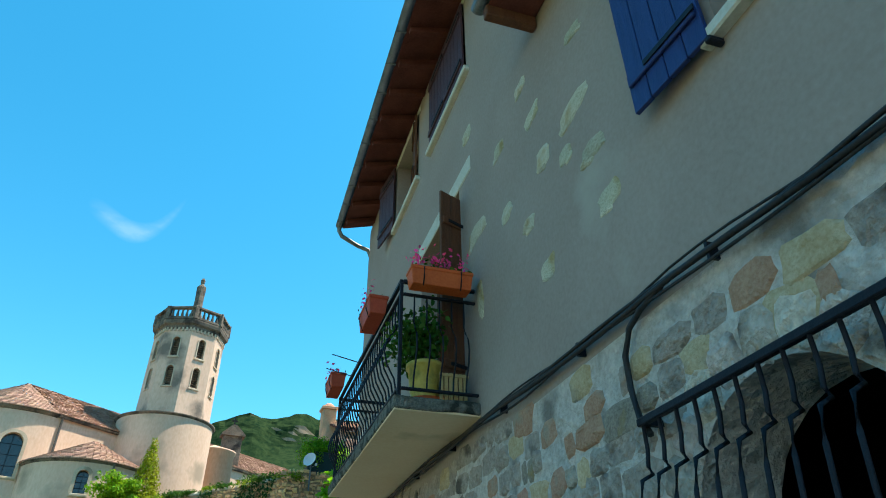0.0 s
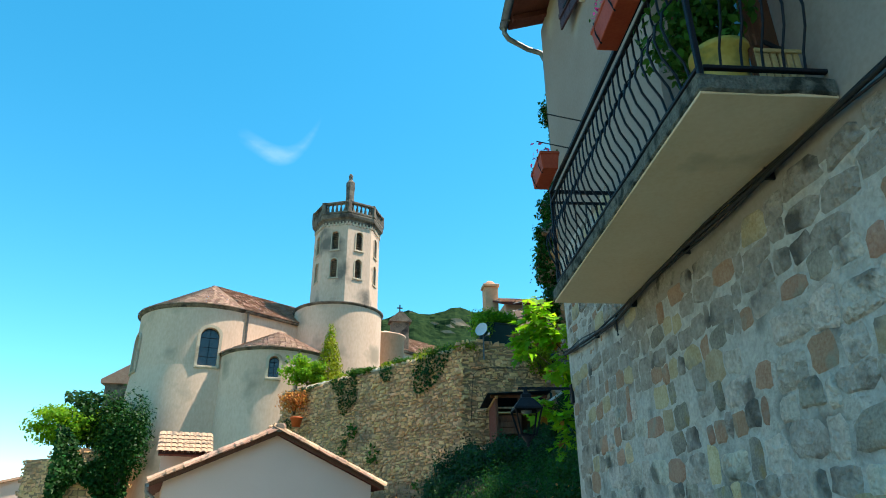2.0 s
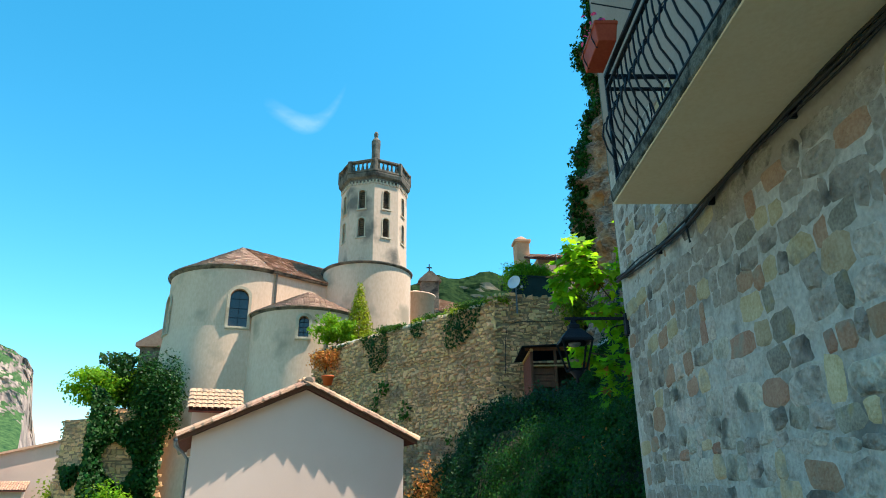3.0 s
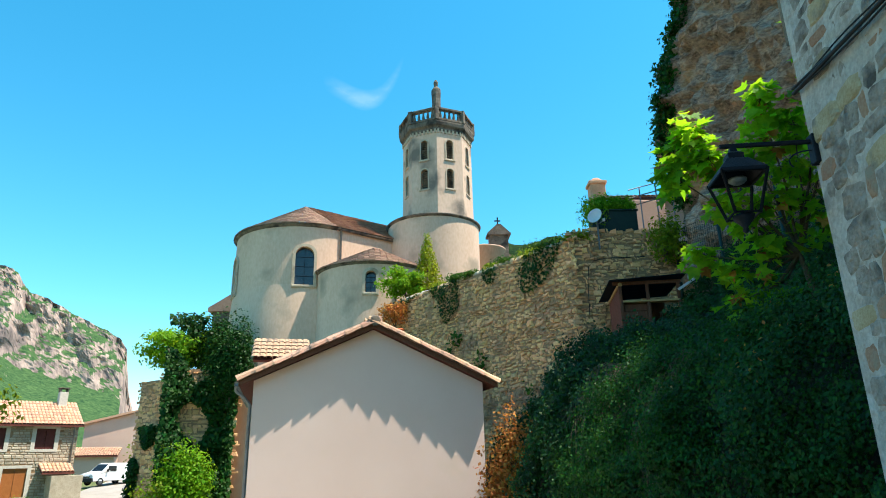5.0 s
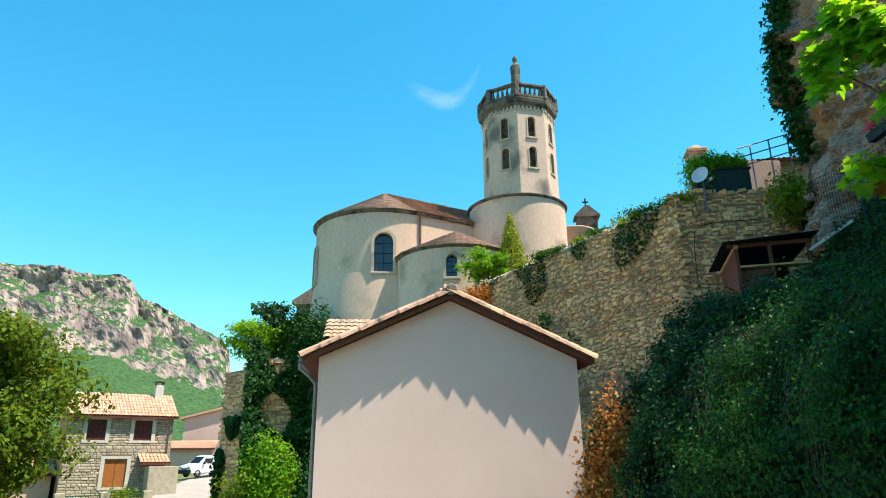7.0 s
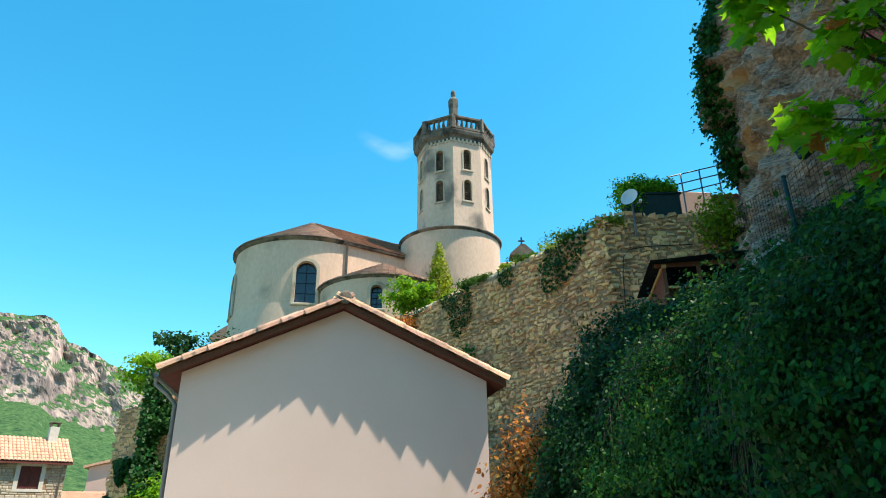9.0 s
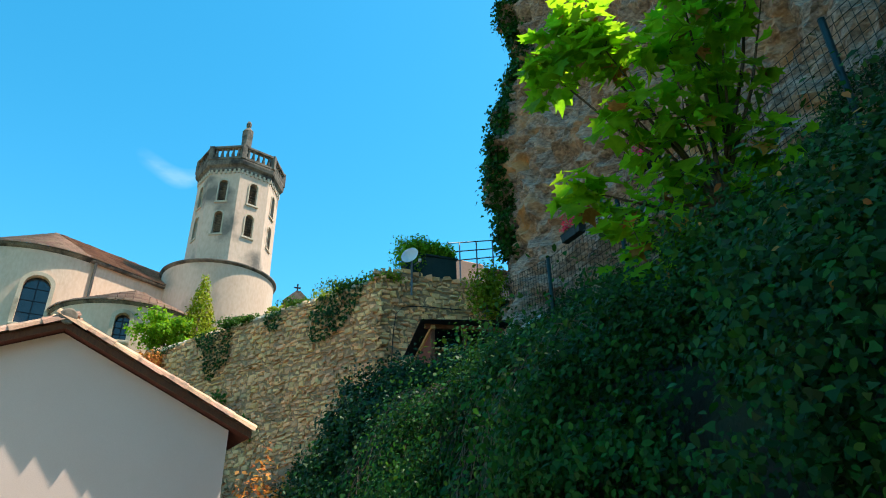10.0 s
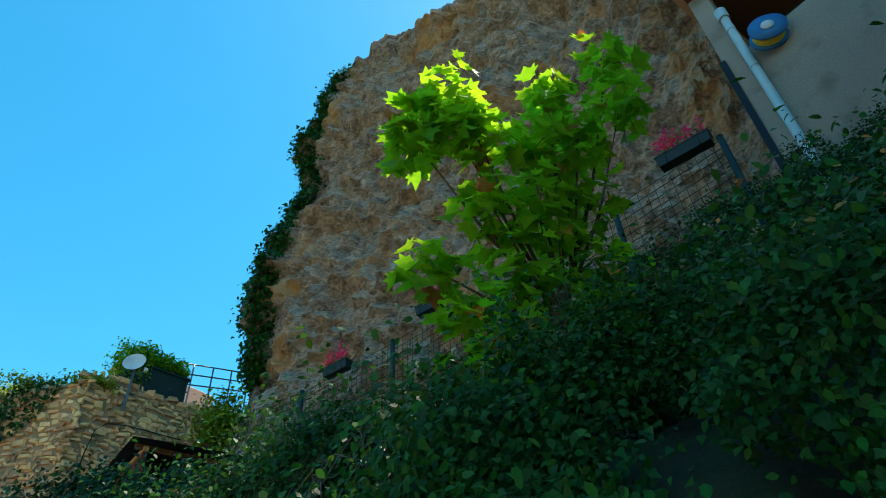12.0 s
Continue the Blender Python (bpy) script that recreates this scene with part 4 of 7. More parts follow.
def roof_deck():
    bm = bmesh.new()
    for s in (0, 1):
        x0, x1 = (-SO, GW / 2) if s == 0 else (GW + SO, GW / 2)
        z0, z1 = GE - SL * SO + 0.03, GR + 0.03
        lo = [(x0, -OV, z0), (x1, -OV, z1), (x1, GD + OV, z1), (x0, GD + OV, z0)]
        a = [bm.verts.new(v) for v in lo]
        b = [bm.verts.new((v[0], v[1], v[2] + 0.09)) for v in lo]
        bm.faces.new(a)
        bm.faces.new(b[::-1])
        for i in range(4):
            bm.faces.new((a[i], b[i], b[(i + 1) % 4], a[(i + 1) % 4]))
    return bm


part("roof_deck", roof_deck(), M["rafter"], gable, "dark red brown boarding under the tiles")
for s in (0, 1):
    bm = bmesh.new()
    x0, x1 = (-SO, GW / 2) if s == 0 else (GW + SO, GW / 2)
    z0, z1 = GE - SL * SO, GR
    vs = [(x0, -OV - 0.02, z0 + 0.0), (x1, -OV - 0.02, z1 + 0.0), (x1, -OV - 0.02, z1 + 0.125), (x0, -OV - 0.02, z0 + 0.125)]
    a = [bm.verts.new(v) for v in vs]
    b = [bm.verts.new((v[0], -OV + 0.02, v[2])) for v in vs]
    bm.faces.new(a)
    bm.faces.new(b[::-1])
    for i in range(4):
        bm.faces.new((a[i], b[i], b[(i + 1) % 4], a[(i + 1) % 4]))
    part("barge_board", bm, M["wood_brown"], gable)


def tile_mesh(length, r0, r1, material):
    """A tapered half-round canal tile along +y with thickness."""
    bm = bmesh.new()
    seg = 6
    rows = []
    for y, r, o in ((0, r0, 0), (length, r1, 0)):
        for rr in (r, r - 0.018):
            rows.append([bm.verts.new((rr * math.cos(t), y, rr * math.sin(t) * 0.9)) for t in (math.pi * k / seg for k in range(seg + 1))])
    for q, w in ((rows[0], rows[2]), (rows[3], rows[1]), (rows[1], rows[0])):
        for k in range(seg):
            bm.faces.new((q[k], q[k + 1], w[k + 1], w[k]))
    bmesh.ops.recalc_face_normals(bm, faces=bm.faces[:])
    return mesh_of(bm, material)


TILE = [tile_mesh(0.42, 0.115, 0.095, M["tile"]), tile_mesh(0.42, 0.11, 0.09, M["tile"])]
VERGE = tile_mesh(0.60, 0.185, 0.135, M["tile"])
random.seed(5)
ang = math.degrees(math.atan(SL))
run = math.hypot(GW / 2 + SO, SL * (GW / 2 + SO))
for s in (0, 1):
    for j in range(24):
        y = -OV + 0.06 + j * 0.29
        if y > GD + OV:
            break
        rows = int(run / 0.34) + 1
        if j == 0:
            rows = int(run / 0.5) + 1
        if s == 1 and j > 2:
            continue
        if j > 12:
            continue
        for i in range(rows):
            d = (0.5 if j == 0 else 0.34) * i - 0.03
            x = -SO + d * math.cos(math.atan(SL)) if s == 0 else GW + SO - d * math.cos(math.atan(SL))
            zz = GE - SL * SO + 0.125 + d * math.sin(math.atan(SL)) + random.uniform(0, 0.015)
            ob = new("roof_tile", VERGE if j == 0 else random.choice(TILE))
            ob.parent = gable
            ob.matrix_local = pose(x, y + random.uniform(-.012, .012), zz) @ pose(0, 0, 0, 0, 0, -90 if s == 0 else 90) @ pose(0, 0, 0, ang + 3)
# the rest of the tiles, as one mesh
v, f = [], []
for s in (0, 1):
    for j in range(26):
        y = -OV + 0.06 + j * 0.29
        if (s == 0 and j <= 12) or (s == 1 and j <= 2) or y > GD + OV:
            continue
        for k in range(7):
            t = math.pi * k / 6
            for e in (0, 1):
                x = (-SO if s == 0 else GW + SO) if e == 0 else GW / 2
                z = (GE - SL * SO if e == 0 else GR) + 0.125
                v.append((x, y + 0.11 * math.cos(t), z + 0.1 * math.sin(t)))
        b = len(v) - 14
        f += [(b + 2 * k, b + 2 * k + 2, b + 2 * k + 3, b + 2 * k + 1) for k in range(6)]
tagged(raw("roof_tiles", v, f, M["tile"], gable), kind="stuff")
for i in range(19):
    ob = new("ridge_tile", TILE[0])
    ob.parent = gable
    ob.matrix_local = pose(GW / 2, -OV - 0.06 + i * 0.37, GR + 0.15, 3) @ Matrix.Diagonal((1.15, 1, 1.15, 1))
part("ridge_end", lathe([(0.0, 0), (0.14, 0.0), (0.15, 0.05), (0.12, 0.06), (0, 0.06)], 14), M["old_stone"], gable, "grey mortar plug closing the ridge").matrix_local = pose(GW / 2, -OV - 0.03, GR + 0.2, 90)
part("eaves_gutter", tubed([(-SO - 0.06, -OV, GE - SL * SO + 0.05), (-SO - 0.06, GD + OV, GE - SL * SO + 0.05)], 0.06), M["zinc"], gable, "zinc gutter")
part("downpipe", tubed([(-SO - 0.06, -OV + 0.12, GE - SL * SO), (-SO - 0.06, -OV + 0.12, GE - 0.28), (-0.2, -0.02, GE - 0.45), (-0.06, 0.1, GE - 0.62), (-0.06, 0.1, -4)], 0.045), M["zinc"], gable, "grey zinc downpipe")

part("rear_wall", boxed(-0.14, 1.47, 5.85, 6.45, 2.3, 4.55), M["plaster_pink"], gable)
part("rear_boards", box(bmesh.new(), -0.26, 1.55, 0, 1.62, -0.07, 0.0, m=pose(0, 4.88, 3.8, 32.0)), M["rafter"], gable)
RR = (-0.29, 1.585, 4.83, 6.25, 3.805, 4.68)
rv, rf = [], []
for i in range(9):
    xc = RR[0] + (i + 0.5) * (RR[1] - RR[0]) / 9
    for j in range(5):
        q = len(rv)
        for e, up in ((j / 5, 0.04), ((j + 1.1) / 5, 0.0)):
            for k in range(6):
                t = math.pi * k / 5
                rv.append((xc + 0.15 * math.cos(t), RR[2] + (RR[3] - RR[2]) * e, RR[4] + (RR[5] - RR[4]) * e + up + 0.1 * math.sin(t)))
        rf += [(q + k, q + k + 1, q + 7 + k, q + 6 + k) for k in range(5)]
tagged(raw("rear_roof_tiles", rv, rf, M["tile"], gable), "clay tiles of a rear wing", kind="stuff")

# ---- church ----
church = thing("church", "romanesque church with round apses and pale lime render", "church")
AC, AR, AZ, AA = Vector((-15.4, 48.05, 0)), 4.55, 14.95, 17.95
axis = Vector((0.707, 0.707, 0))
side = Vector((0.707, -0.707, 0))
BASE = -3.5


CUTS = {}


def arched_window(parent, m, w, h, bars=True, louvre=False, surround=0.18, wall=None):
    """A round-headed window set in the plane x-z of m (outside towards -y)."""
    win = new("window")
    win.parent = parent
    win.matrix_local = m
    o = arch_outline(w, h, w / 2)
    i2 = [(u * 1.0, v) for u, v in o]
    CUTS.setdefault(wall, []).append((m, o))
    so = [(u * (1 + 2 * surround / w), (v - h / 2) * (1 + 2 * surround / h) + h / 2) for u, v in o]
    if surround:
        part("surround", ring_prism(bmesh.new(), so, i2, -0.05, 0.05), M["frame_stone"], win, "pale stone surround")
    # behind louvres the pane is painted as shade
    part("pane", prism(bmesh.new(), o, 0.3, 0.32), M["void_shade"] if louvre else M["glass_dark"], win)
    if bars:
        part("mullion", boxed(-0.02, 0.02, 0.26, 0.3, 0, h), M["iron"], win)
        for k in range(1, 4):
            part("glazing_bar", boxed(-w / 2, w / 2, 0.265, 0.3, h * k / 4 - 0.012, h * k / 4 + 0.012), M["iron"], win)
    if louvre:
        for k in range(8):
            zz = h * (k + 0.5) / 8.6
            ww = w / 2 if zz < h - w / 2 else math.sqrt(max(0.01, (w / 2) ** 2 - (zz - h + w / 2) ** 2))
            part("louvre", box(bmesh.new(), -ww, ww, -0.07, 0.07, -0.012, 0.012, m=pose(0, 0.18, zz, -35)), M["old_stone"], win)
    part("sill", boxed(-w / 2 - 0.15, w / 2 + 0.15, -0.08, 0.1, -0.14, -0.02, 0.015), M["frame_stone"], win)
    return win


def on_round(c, r, bearing, z):
    """A pose on a round wall: outside towards -y."""
    a = bearing
    return pose(c.x + r * math.cos(a), c.y + r * math.sin(a), z, 0, 0, math.degrees(a) + 90)


def shell(profile, seg, a0=0.0, a1=2 * math.pi, smooth=True):
    """A round wall with thickness."""
    loop = list(profile) + [(r - 0.7, z) for r, z in reversed(profile)] + [profile[0]]
    bm = lathe(loop, seg, a0, a1, smooth=smooth)
    bmesh.ops.holes_fill(bm, edges=bm.edges[:])
    bmesh.ops.recalc_face_normals(bm, faces=bm.faces[:])
    return bm


def cut_openings(ob, cuts):
    """Cuts the window openings through a wall."""
    bm = bmesh.new()
    for m, o in cuts:
        prism(bm, o, -0.6, 1.2, ob.matrix_local.inverted() @ m)
    bmesh.ops.recalc_face_normals(bm, faces=bm.faces[:])
    tool = new("cutter", mesh_of(bm, ob.data.materials[0]))
    tool.parent = ob.parent
    tool.matrix_local = ob.matrix_local
    mod = ob.modifiers.new("cut", 'BOOLEAN')
    mod.operation, mod.solver, mod.object = 'DIFFERENCE', 'EXACT', tool
    bpy.context.view_layer.update()
    done = bpy.data.meshes.new_from_object(ob.evaluated_get(bpy.context.evaluated_depsgraph_get()))
    ob.modifiers.clear()
    ob.data = done
    bpy.data.objects.remove(tool)


bat = [(AR + 0.9, BASE), (AR + 0.62, 3), (AR + 0.22, 8.5), (AR, 11), (AR, AZ)]
a0 = math.atan2(-axis.y, -axis.x)
ap = part("apse_wall", shell(bat, 90, a0 - math.pi / 2 - 0.05, a0 + math.pi / 2 + 0.05, smooth=False), M["church_render"], church)
ap.location = AC
c = part("apse_cornice", lathe([(AR, AZ - 0.16), (AR + 0.10, AZ - 0.1), (AR + 0.18, AZ + 0.02), (AR + 0.18, AZ + 0.06), (AR - 0.1, AZ + 0.06)], 48, a0 - math.pi / 2, a0 + math.pi / 2), M["old_stone"], church, "thin grey stone eaves course")
c.location = AC


def slate_cone(name, c, r, z0, z1, t0, t1, rows=16, parent=None):
    """A conical roof of overlapping stone slates, as one mesh of separate pieces."""
    v, f = [], []
    for i in range(rows):
        s0, s1 = i / rows, (i + 1.25) / rows
        ra, rb = r * (1 - s0), max(0.02, r * (1 - min(s1, 1)))
        za, zb = z0 + (z1 - z0) * s0, z0 + (z1 - z0) * min(s1, 1)
        n = max(4, int((t1 - t0) * ra / 0.36))
        for k in range(n):
            a, b = t0 + (t1 - t0) * (k + 0.03) / n, t0 + (t1 - t0) * (k + 0.97) / n
            lift = 0.05 + random.uniform(0, 0.03)
            q = len(v)
            for rr, zz, up in ((ra, za, lift), (rb, zb, 0.0)):
                v += [(c.x + rr * math.cos(a), c.y + rr * math.sin(a), zz + up), (c.x + rr * math.cos(b), c.y + rr * math.sin(b), zz + up)]
            v += [(c.x + ra * math.cos(a), c.y + ra * math.sin(a), za - 0.01), (c.x + ra * math.cos(b), c.y + ra * math.sin(b), za - 0.01)]
            f += [(q, q + 1, q + 3, q + 2), (q + 4, q + 5, q + 1, q)]
    return tagged(raw(name, v, f, M["roof_slab"], parent), "brown stone slates laid in courses", kind="stuff")


def slate_plane(name, p0, p1, up, rows, parent):
    """Slates on a plane slope: p0 to p1 is the eave, up the way to the ridge."""
    v, f = [], []
    p0, p1, up = Vector(p0), Vector(p1), Vector(up)
    n = int((p1 - p0).length / 0.36)
    nrm = (p1 - p0).cross(up).normalized()
    if nrm.z < 0:
        nrm = -nrm
    for i in range(rows):
        off = random.uniform(0, 1)
        for k in range(n):
            q = len(v)
            for s, l in ((i / rows, 0.05 + random.uniform(0, 0.03)), (min(1, (i + 1.25) / rows), 0.0)):
                for e in (0.03, 0.97):
                    v.append(p0.lerp(p1, min(1, (k + e + off - 0.5) / n)) + up * s + nrm * l)
            for e in (0.03, 0.97):
                v.append(p0.lerp(p1, min(1, (k + e + off - 0.5) / n)) + up * (i / rows) - nrm * 0.01)
            f += [(q, q + 1, q + 3, q + 2), (q + 4, q + 5, q + 1, q)]
    return tagged(raw(name, v, f, M["roof_slab"], parent), "brown stone slates laid in courses", kind="stuff")


random.seed(3)
slate_cone("apse_roof", AC, AR + 0.25, AZ + 0.05, AA, a0 - math.pi / 2, a0 + math.pi / 2, 18, church)
NL = 26.0


def nave():
    bm = bmesh.new()
    for s in (-1, 1):
        a = AC + side * (AR * s)
        b = a + axis * NL
        t = side * (-0.6 * s)
        lo = [a, b, b + t, a + t]
        q = [bm.verts.new((p.x, p.y, BASE)) for p in lo] + [bm.verts.new((p.x, p.y, AZ)) for p in lo]
        bm.faces.new(q[:4])
        bm.faces.new(q[4:])
        for i in range(4):
            bm.faces.new((q[i], q[(i + 1) % 4], q[4 + (i + 1) % 4], q[4 + i]))
    bmesh.ops.recalc_face_normals(bm, faces=bm.faces[:])
    return bm


part("nave_wall", nave(), M["church_render"], church)
for s in (-1, 1):
    e0 = AC + side * ((AR + 0.25) * s) + Vector((0, 0, AZ + 0.05))
    e1 = e0 + axis * NL
    slate_plane("nave_roof", e0, e1, -side * ((AR + 0.25) * s) + Vector((0, 0, AA - AZ - 0.05)), 18, church)
ea = AC + side * (AR + 0.1) + Vector((0, 0, AZ - 0.03))
part("nave_eaves", tubed([ea, ea + axis * NL], 0.12, 6), M["old_stone"], church)
wa = math.atan2(8.1 - AC.y, -1.0 - AC.x)
arched_window(church, on_round(AC, AR + 0.02, wa - 0.0, 10.95), 1.15, 2.5, wall='apse')
arched_window(church, on_round(AC, AR + 0.02, wa - 1.32, 10.95), 1.15, 2.5, wall='apse')
part("downpipe", tubed([AC + Vector((math.cos(wa + 0.5), math.sin(wa + 0.5), 0)) * (AR + 0.12) + Vector((0, 0, z)) for z in (AZ, 11)] + [AC + Vector((math.cos(wa + 0.5), math.sin(wa + 0.5), 0)) * (AR + 0.9) + Vector((0, 0, 2))], 0.07, 6), M["zinc"], church, "grey downpipe")

CC, CR, CZ, CA = Vector((-9.84, 45.7, 0)), 3.6, 11.7, 13.75
cw = part("chapel_wall", shell([(CR + 0.5, BASE), (CR + 0.1, 7), (CR, 9), (CR, CZ)], 90, smooth=False), M["church_render"], church, "small round side chapel wall")
cw.location = CC
cc = part("chapel_cornice", lathe([(CR, CZ - 0.12), (CR + 0.14, CZ - 0.02), (CR + 0.14, CZ + 0.04), (CR - 0.1, CZ + 0.04)], 40), M["old_stone"], church)
cc.location = CC
slate_cone("chapel_roof", CC, CR + 0.22, CZ + 0.03, CA, 0, 2 * math.pi, 14, church)
w2 = math.atan2(8.1 - CC.y, -1.0 - CC.x)
arched_window(church, on_round(CC, CR + 0.02, w2 - 0.06, 9.85), 0.62, 1.3, wall='chapel')
part("downpipe", tubed([CC + Vector((math.cos(w2 + 0.35), math.sin(w2 + 0.35), 0)) * (CR + 0.08) + Vector((0, 0, z)) for z in (CZ, 4)], 0.06, 6), M["zinc"], church, "grey downpipe")

DC, DR, DZ = Vector((-6.45, 49.75, 0)), 3.25, 16.2
dw = part("drum_wall", lathe([(DR + 0.25, BASE), (DR + 0.1, 8), (DR, 12), (DR, DZ)], 48), M["church_render"], church, "round drum under the tower")
dw.location = DC
dc = part("drum_cornice", lathe([(DR, DZ - 0.12), (DR + 0.12, DZ - 0.04), (DR + 0.16, DZ + 0.05), (0, DZ + 0.45)], 48), M["old_stone"], church)
dc.location = DC
part("drum_link", boxed(-10.6, -6.5, 50.2, 55, BASE, DZ - 0.5), M["church_render"], church)
lk = bmesh.new()
prism(lk, [(-11.4, 15.0), (-6.5, DZ + 0.1), (-6.5, DZ - 0.6), (-11.4, 14.6)], 49.9, 55)
part("link_roof", lk, M["old_stone"], church)
ax_ = part("side_apse", lathe([(1.5, BASE), (1.5, 15.2), (1.62, 15.25), (1.62, 15.35), (0, 15.9)], 24), M["church_render"], church)
ax_.location = (-3.0, 52.6, 0)

TC, TR = Vector((-6.1, 49.8, 0)), 2.56
ta = math.atan2(8.1 - TC.y, -1.0 - TC.x)          # a corner looks down the street
tw = part("tower_wall", shell([(TR + 0.05, 14), (TR, 18), (TR - 0.02, 23.2)], 8, ta, ta + 2 * math.pi, smooth=False), M["tower_render"], church, "octagonal tower with dark weather stains")
tw.location = TC
tc = part("tower_cornice", lathe([(TR - 0.02, 22.9), (TR + 0.06, 23.0), (TR + 0.06, 23.15), (TR + 0.22, 23.3), (TR + 0.26, 23.5), (TR + 0.26, 23.62), (TR + 0.12, 23.66), (0, 23.7)], 8, ta, ta + 2 * math.pi, smooth=False), M["old_stone"], church, "dark moulded stone cornice")
tc.location = TC
for k in range(8):
    a, b = ta + k * math.pi / 4, ta + (k + 1) * math.pi / 4
    p, q = TC + Vector((math.cos(a), math.sin(a), 0)) * (TR + 0.1), TC + Vector((math.cos(b), math.sin(b), 0)) * (TR + 0.1)
    mid = (p + q) / 2
    ln = (q - p).length
    yaw = math.degrees(math.atan2((q - p).y, (q - p).x))
    mm = pose(mid.x, mid.y, 0, 0, 0, yaw)
    part("parapet_base", boxed(-ln / 2, ln / 2, -0.14, 0.14, 23.66, 23.85, 0.02, m=mm), M["old_stone"], church)
    part("parapet_coping", boxed(-ln / 2, ln / 2, -0.17, 0.17, 24.5, 24.68, 0.03, m=mm), M["old_stone"], church)
    part("parapet_pier", boxed(-ln / 2 - 0.16, -ln / 2 + 0.16, -0.18, 0.18, 23.66, 24.72, 0.03, m=mm), M["old_stone"], church)
    for j in range(5):
        x = -ln / 2 + ln * (j + 0.9) / 5.8
        part("parapet_baluster", lathe([(0.07, 23.84), (0.12, 24.0), (0.06, 24.3), (0.1, 24.5)], 8), M["old_stone"], church).matrix_local = mm @ pose(x, 0, 0)
    for j in range(7):
        x = -ln / 2 + ln * (j + 0.5) / 7
        part("corbel", boxed(x - 0.07, x + 0.07, 0.02, 0.26, 22.72, 23.02, 0.02, m=mm), M["frame_stone"], church)
    mid2 = TC + (mid - TC).normalized() * ((TR - 0.0) * math.cos(math.pi / 8) - 0.015)
    for zz, hh in ((20.75, 1.5), (18.5, 1.5)):
        arched_window(church, pose(mid2.x, mid2.y, zz, 0, 0, math.degrees(math.atan2((mid - TC).y, (mid - TC).x)) + 90), 0.52, hh, False, True, 0.08, wall='tower')
for wall_, key in ((ap, 'apse'), (cw, 'chapel'), (tw, 'tower')):
    cut_openings(wall_, CUTS[key])
# statue on the tower: one plain draped shape
st = bmesh.new()
lathe([(0.5, 24.4), (0.5, 25.2), (0.42, 25.3), (0.36, 25.8), (0.0, 25.8)], 10, bm=st)
body = bmesh.new()
for z, rx_, ry_, dx in ((25.75, 0.36, 0.32, 0), (26.3, 0.33, 0.30, 0.0), (26.9, 0.34, 0.27, 0.02), (27.4, 0.36, 0.26, 0.03), (27.75, 0.36, 0.24, 0.02), (27.95, 0.2, 0.16, 0.0), (28.05, 0.12, 0.12, 0.0), (28.2, 0.17, 0.17, 0.0), (28.4, 0.18, 0.18, 0.0), (28.58, 0.1, 0.1, 0.0)):
    for k in range(12):
        t = 2 * math.pi * k / 12
        fold = 1 + 0.06 * math.sin(t * 5 + z * 2)
        body.verts.new((dx + rx_ * fold * math.cos(t), ry_ * fold * math.sin(t), z))
body.verts.ensure_lookup_table()
for i in range(9):
    for k in range(12):
        body.faces.new([body.verts[j] for j in (i * 12 + k, i * 12 + (k + 1) % 12, (i + 1) * 12 + (k + 1) % 12, (i + 1) * 12 + k)])
body.faces.new(body.verts[-12:])
tmp = bpy.data.meshes.new("t")
body.to_mesh(tmp)
body.free()
st.from_mesh(tmp)
statue = part("statue", st, M["old_stone"])
statue.location = TC
tagged(statue, "weathered grey stone statue standing on the tower", "statue")
# bell turret with a cross
bell = thing("bell_turret", "small dark stone bell turret with an iron cross", "bell turret", pose(-2.0, 56.2, 0, 0, 0, 10))
part("turret_wall", boxed(-0.75, 0.75, -0.5, 0.5, 9.5, 17.7, 0.03), M["old_stone"], bell)
tr_ = bmesh.new()
prism(tr_, [(-0.95, 17.6), (0.95, 17.6), (0.95, 17.75), (0.15, 18.5), (-0.15, 18.5), (-0.95, 17.75)], -0.65, 0.65)
part("turret_roof", tr_, M["old_stone"], bell)
part("cross_shaft", boxed(-0.05, 0.05, -0.04, 0.04, 18.45, 19.3), M["iron"], bell)
part("cross_arm", boxed(-0.24, 0.24, -0.035, 0.035, 18.95, 19.05), M["iron"], bell)


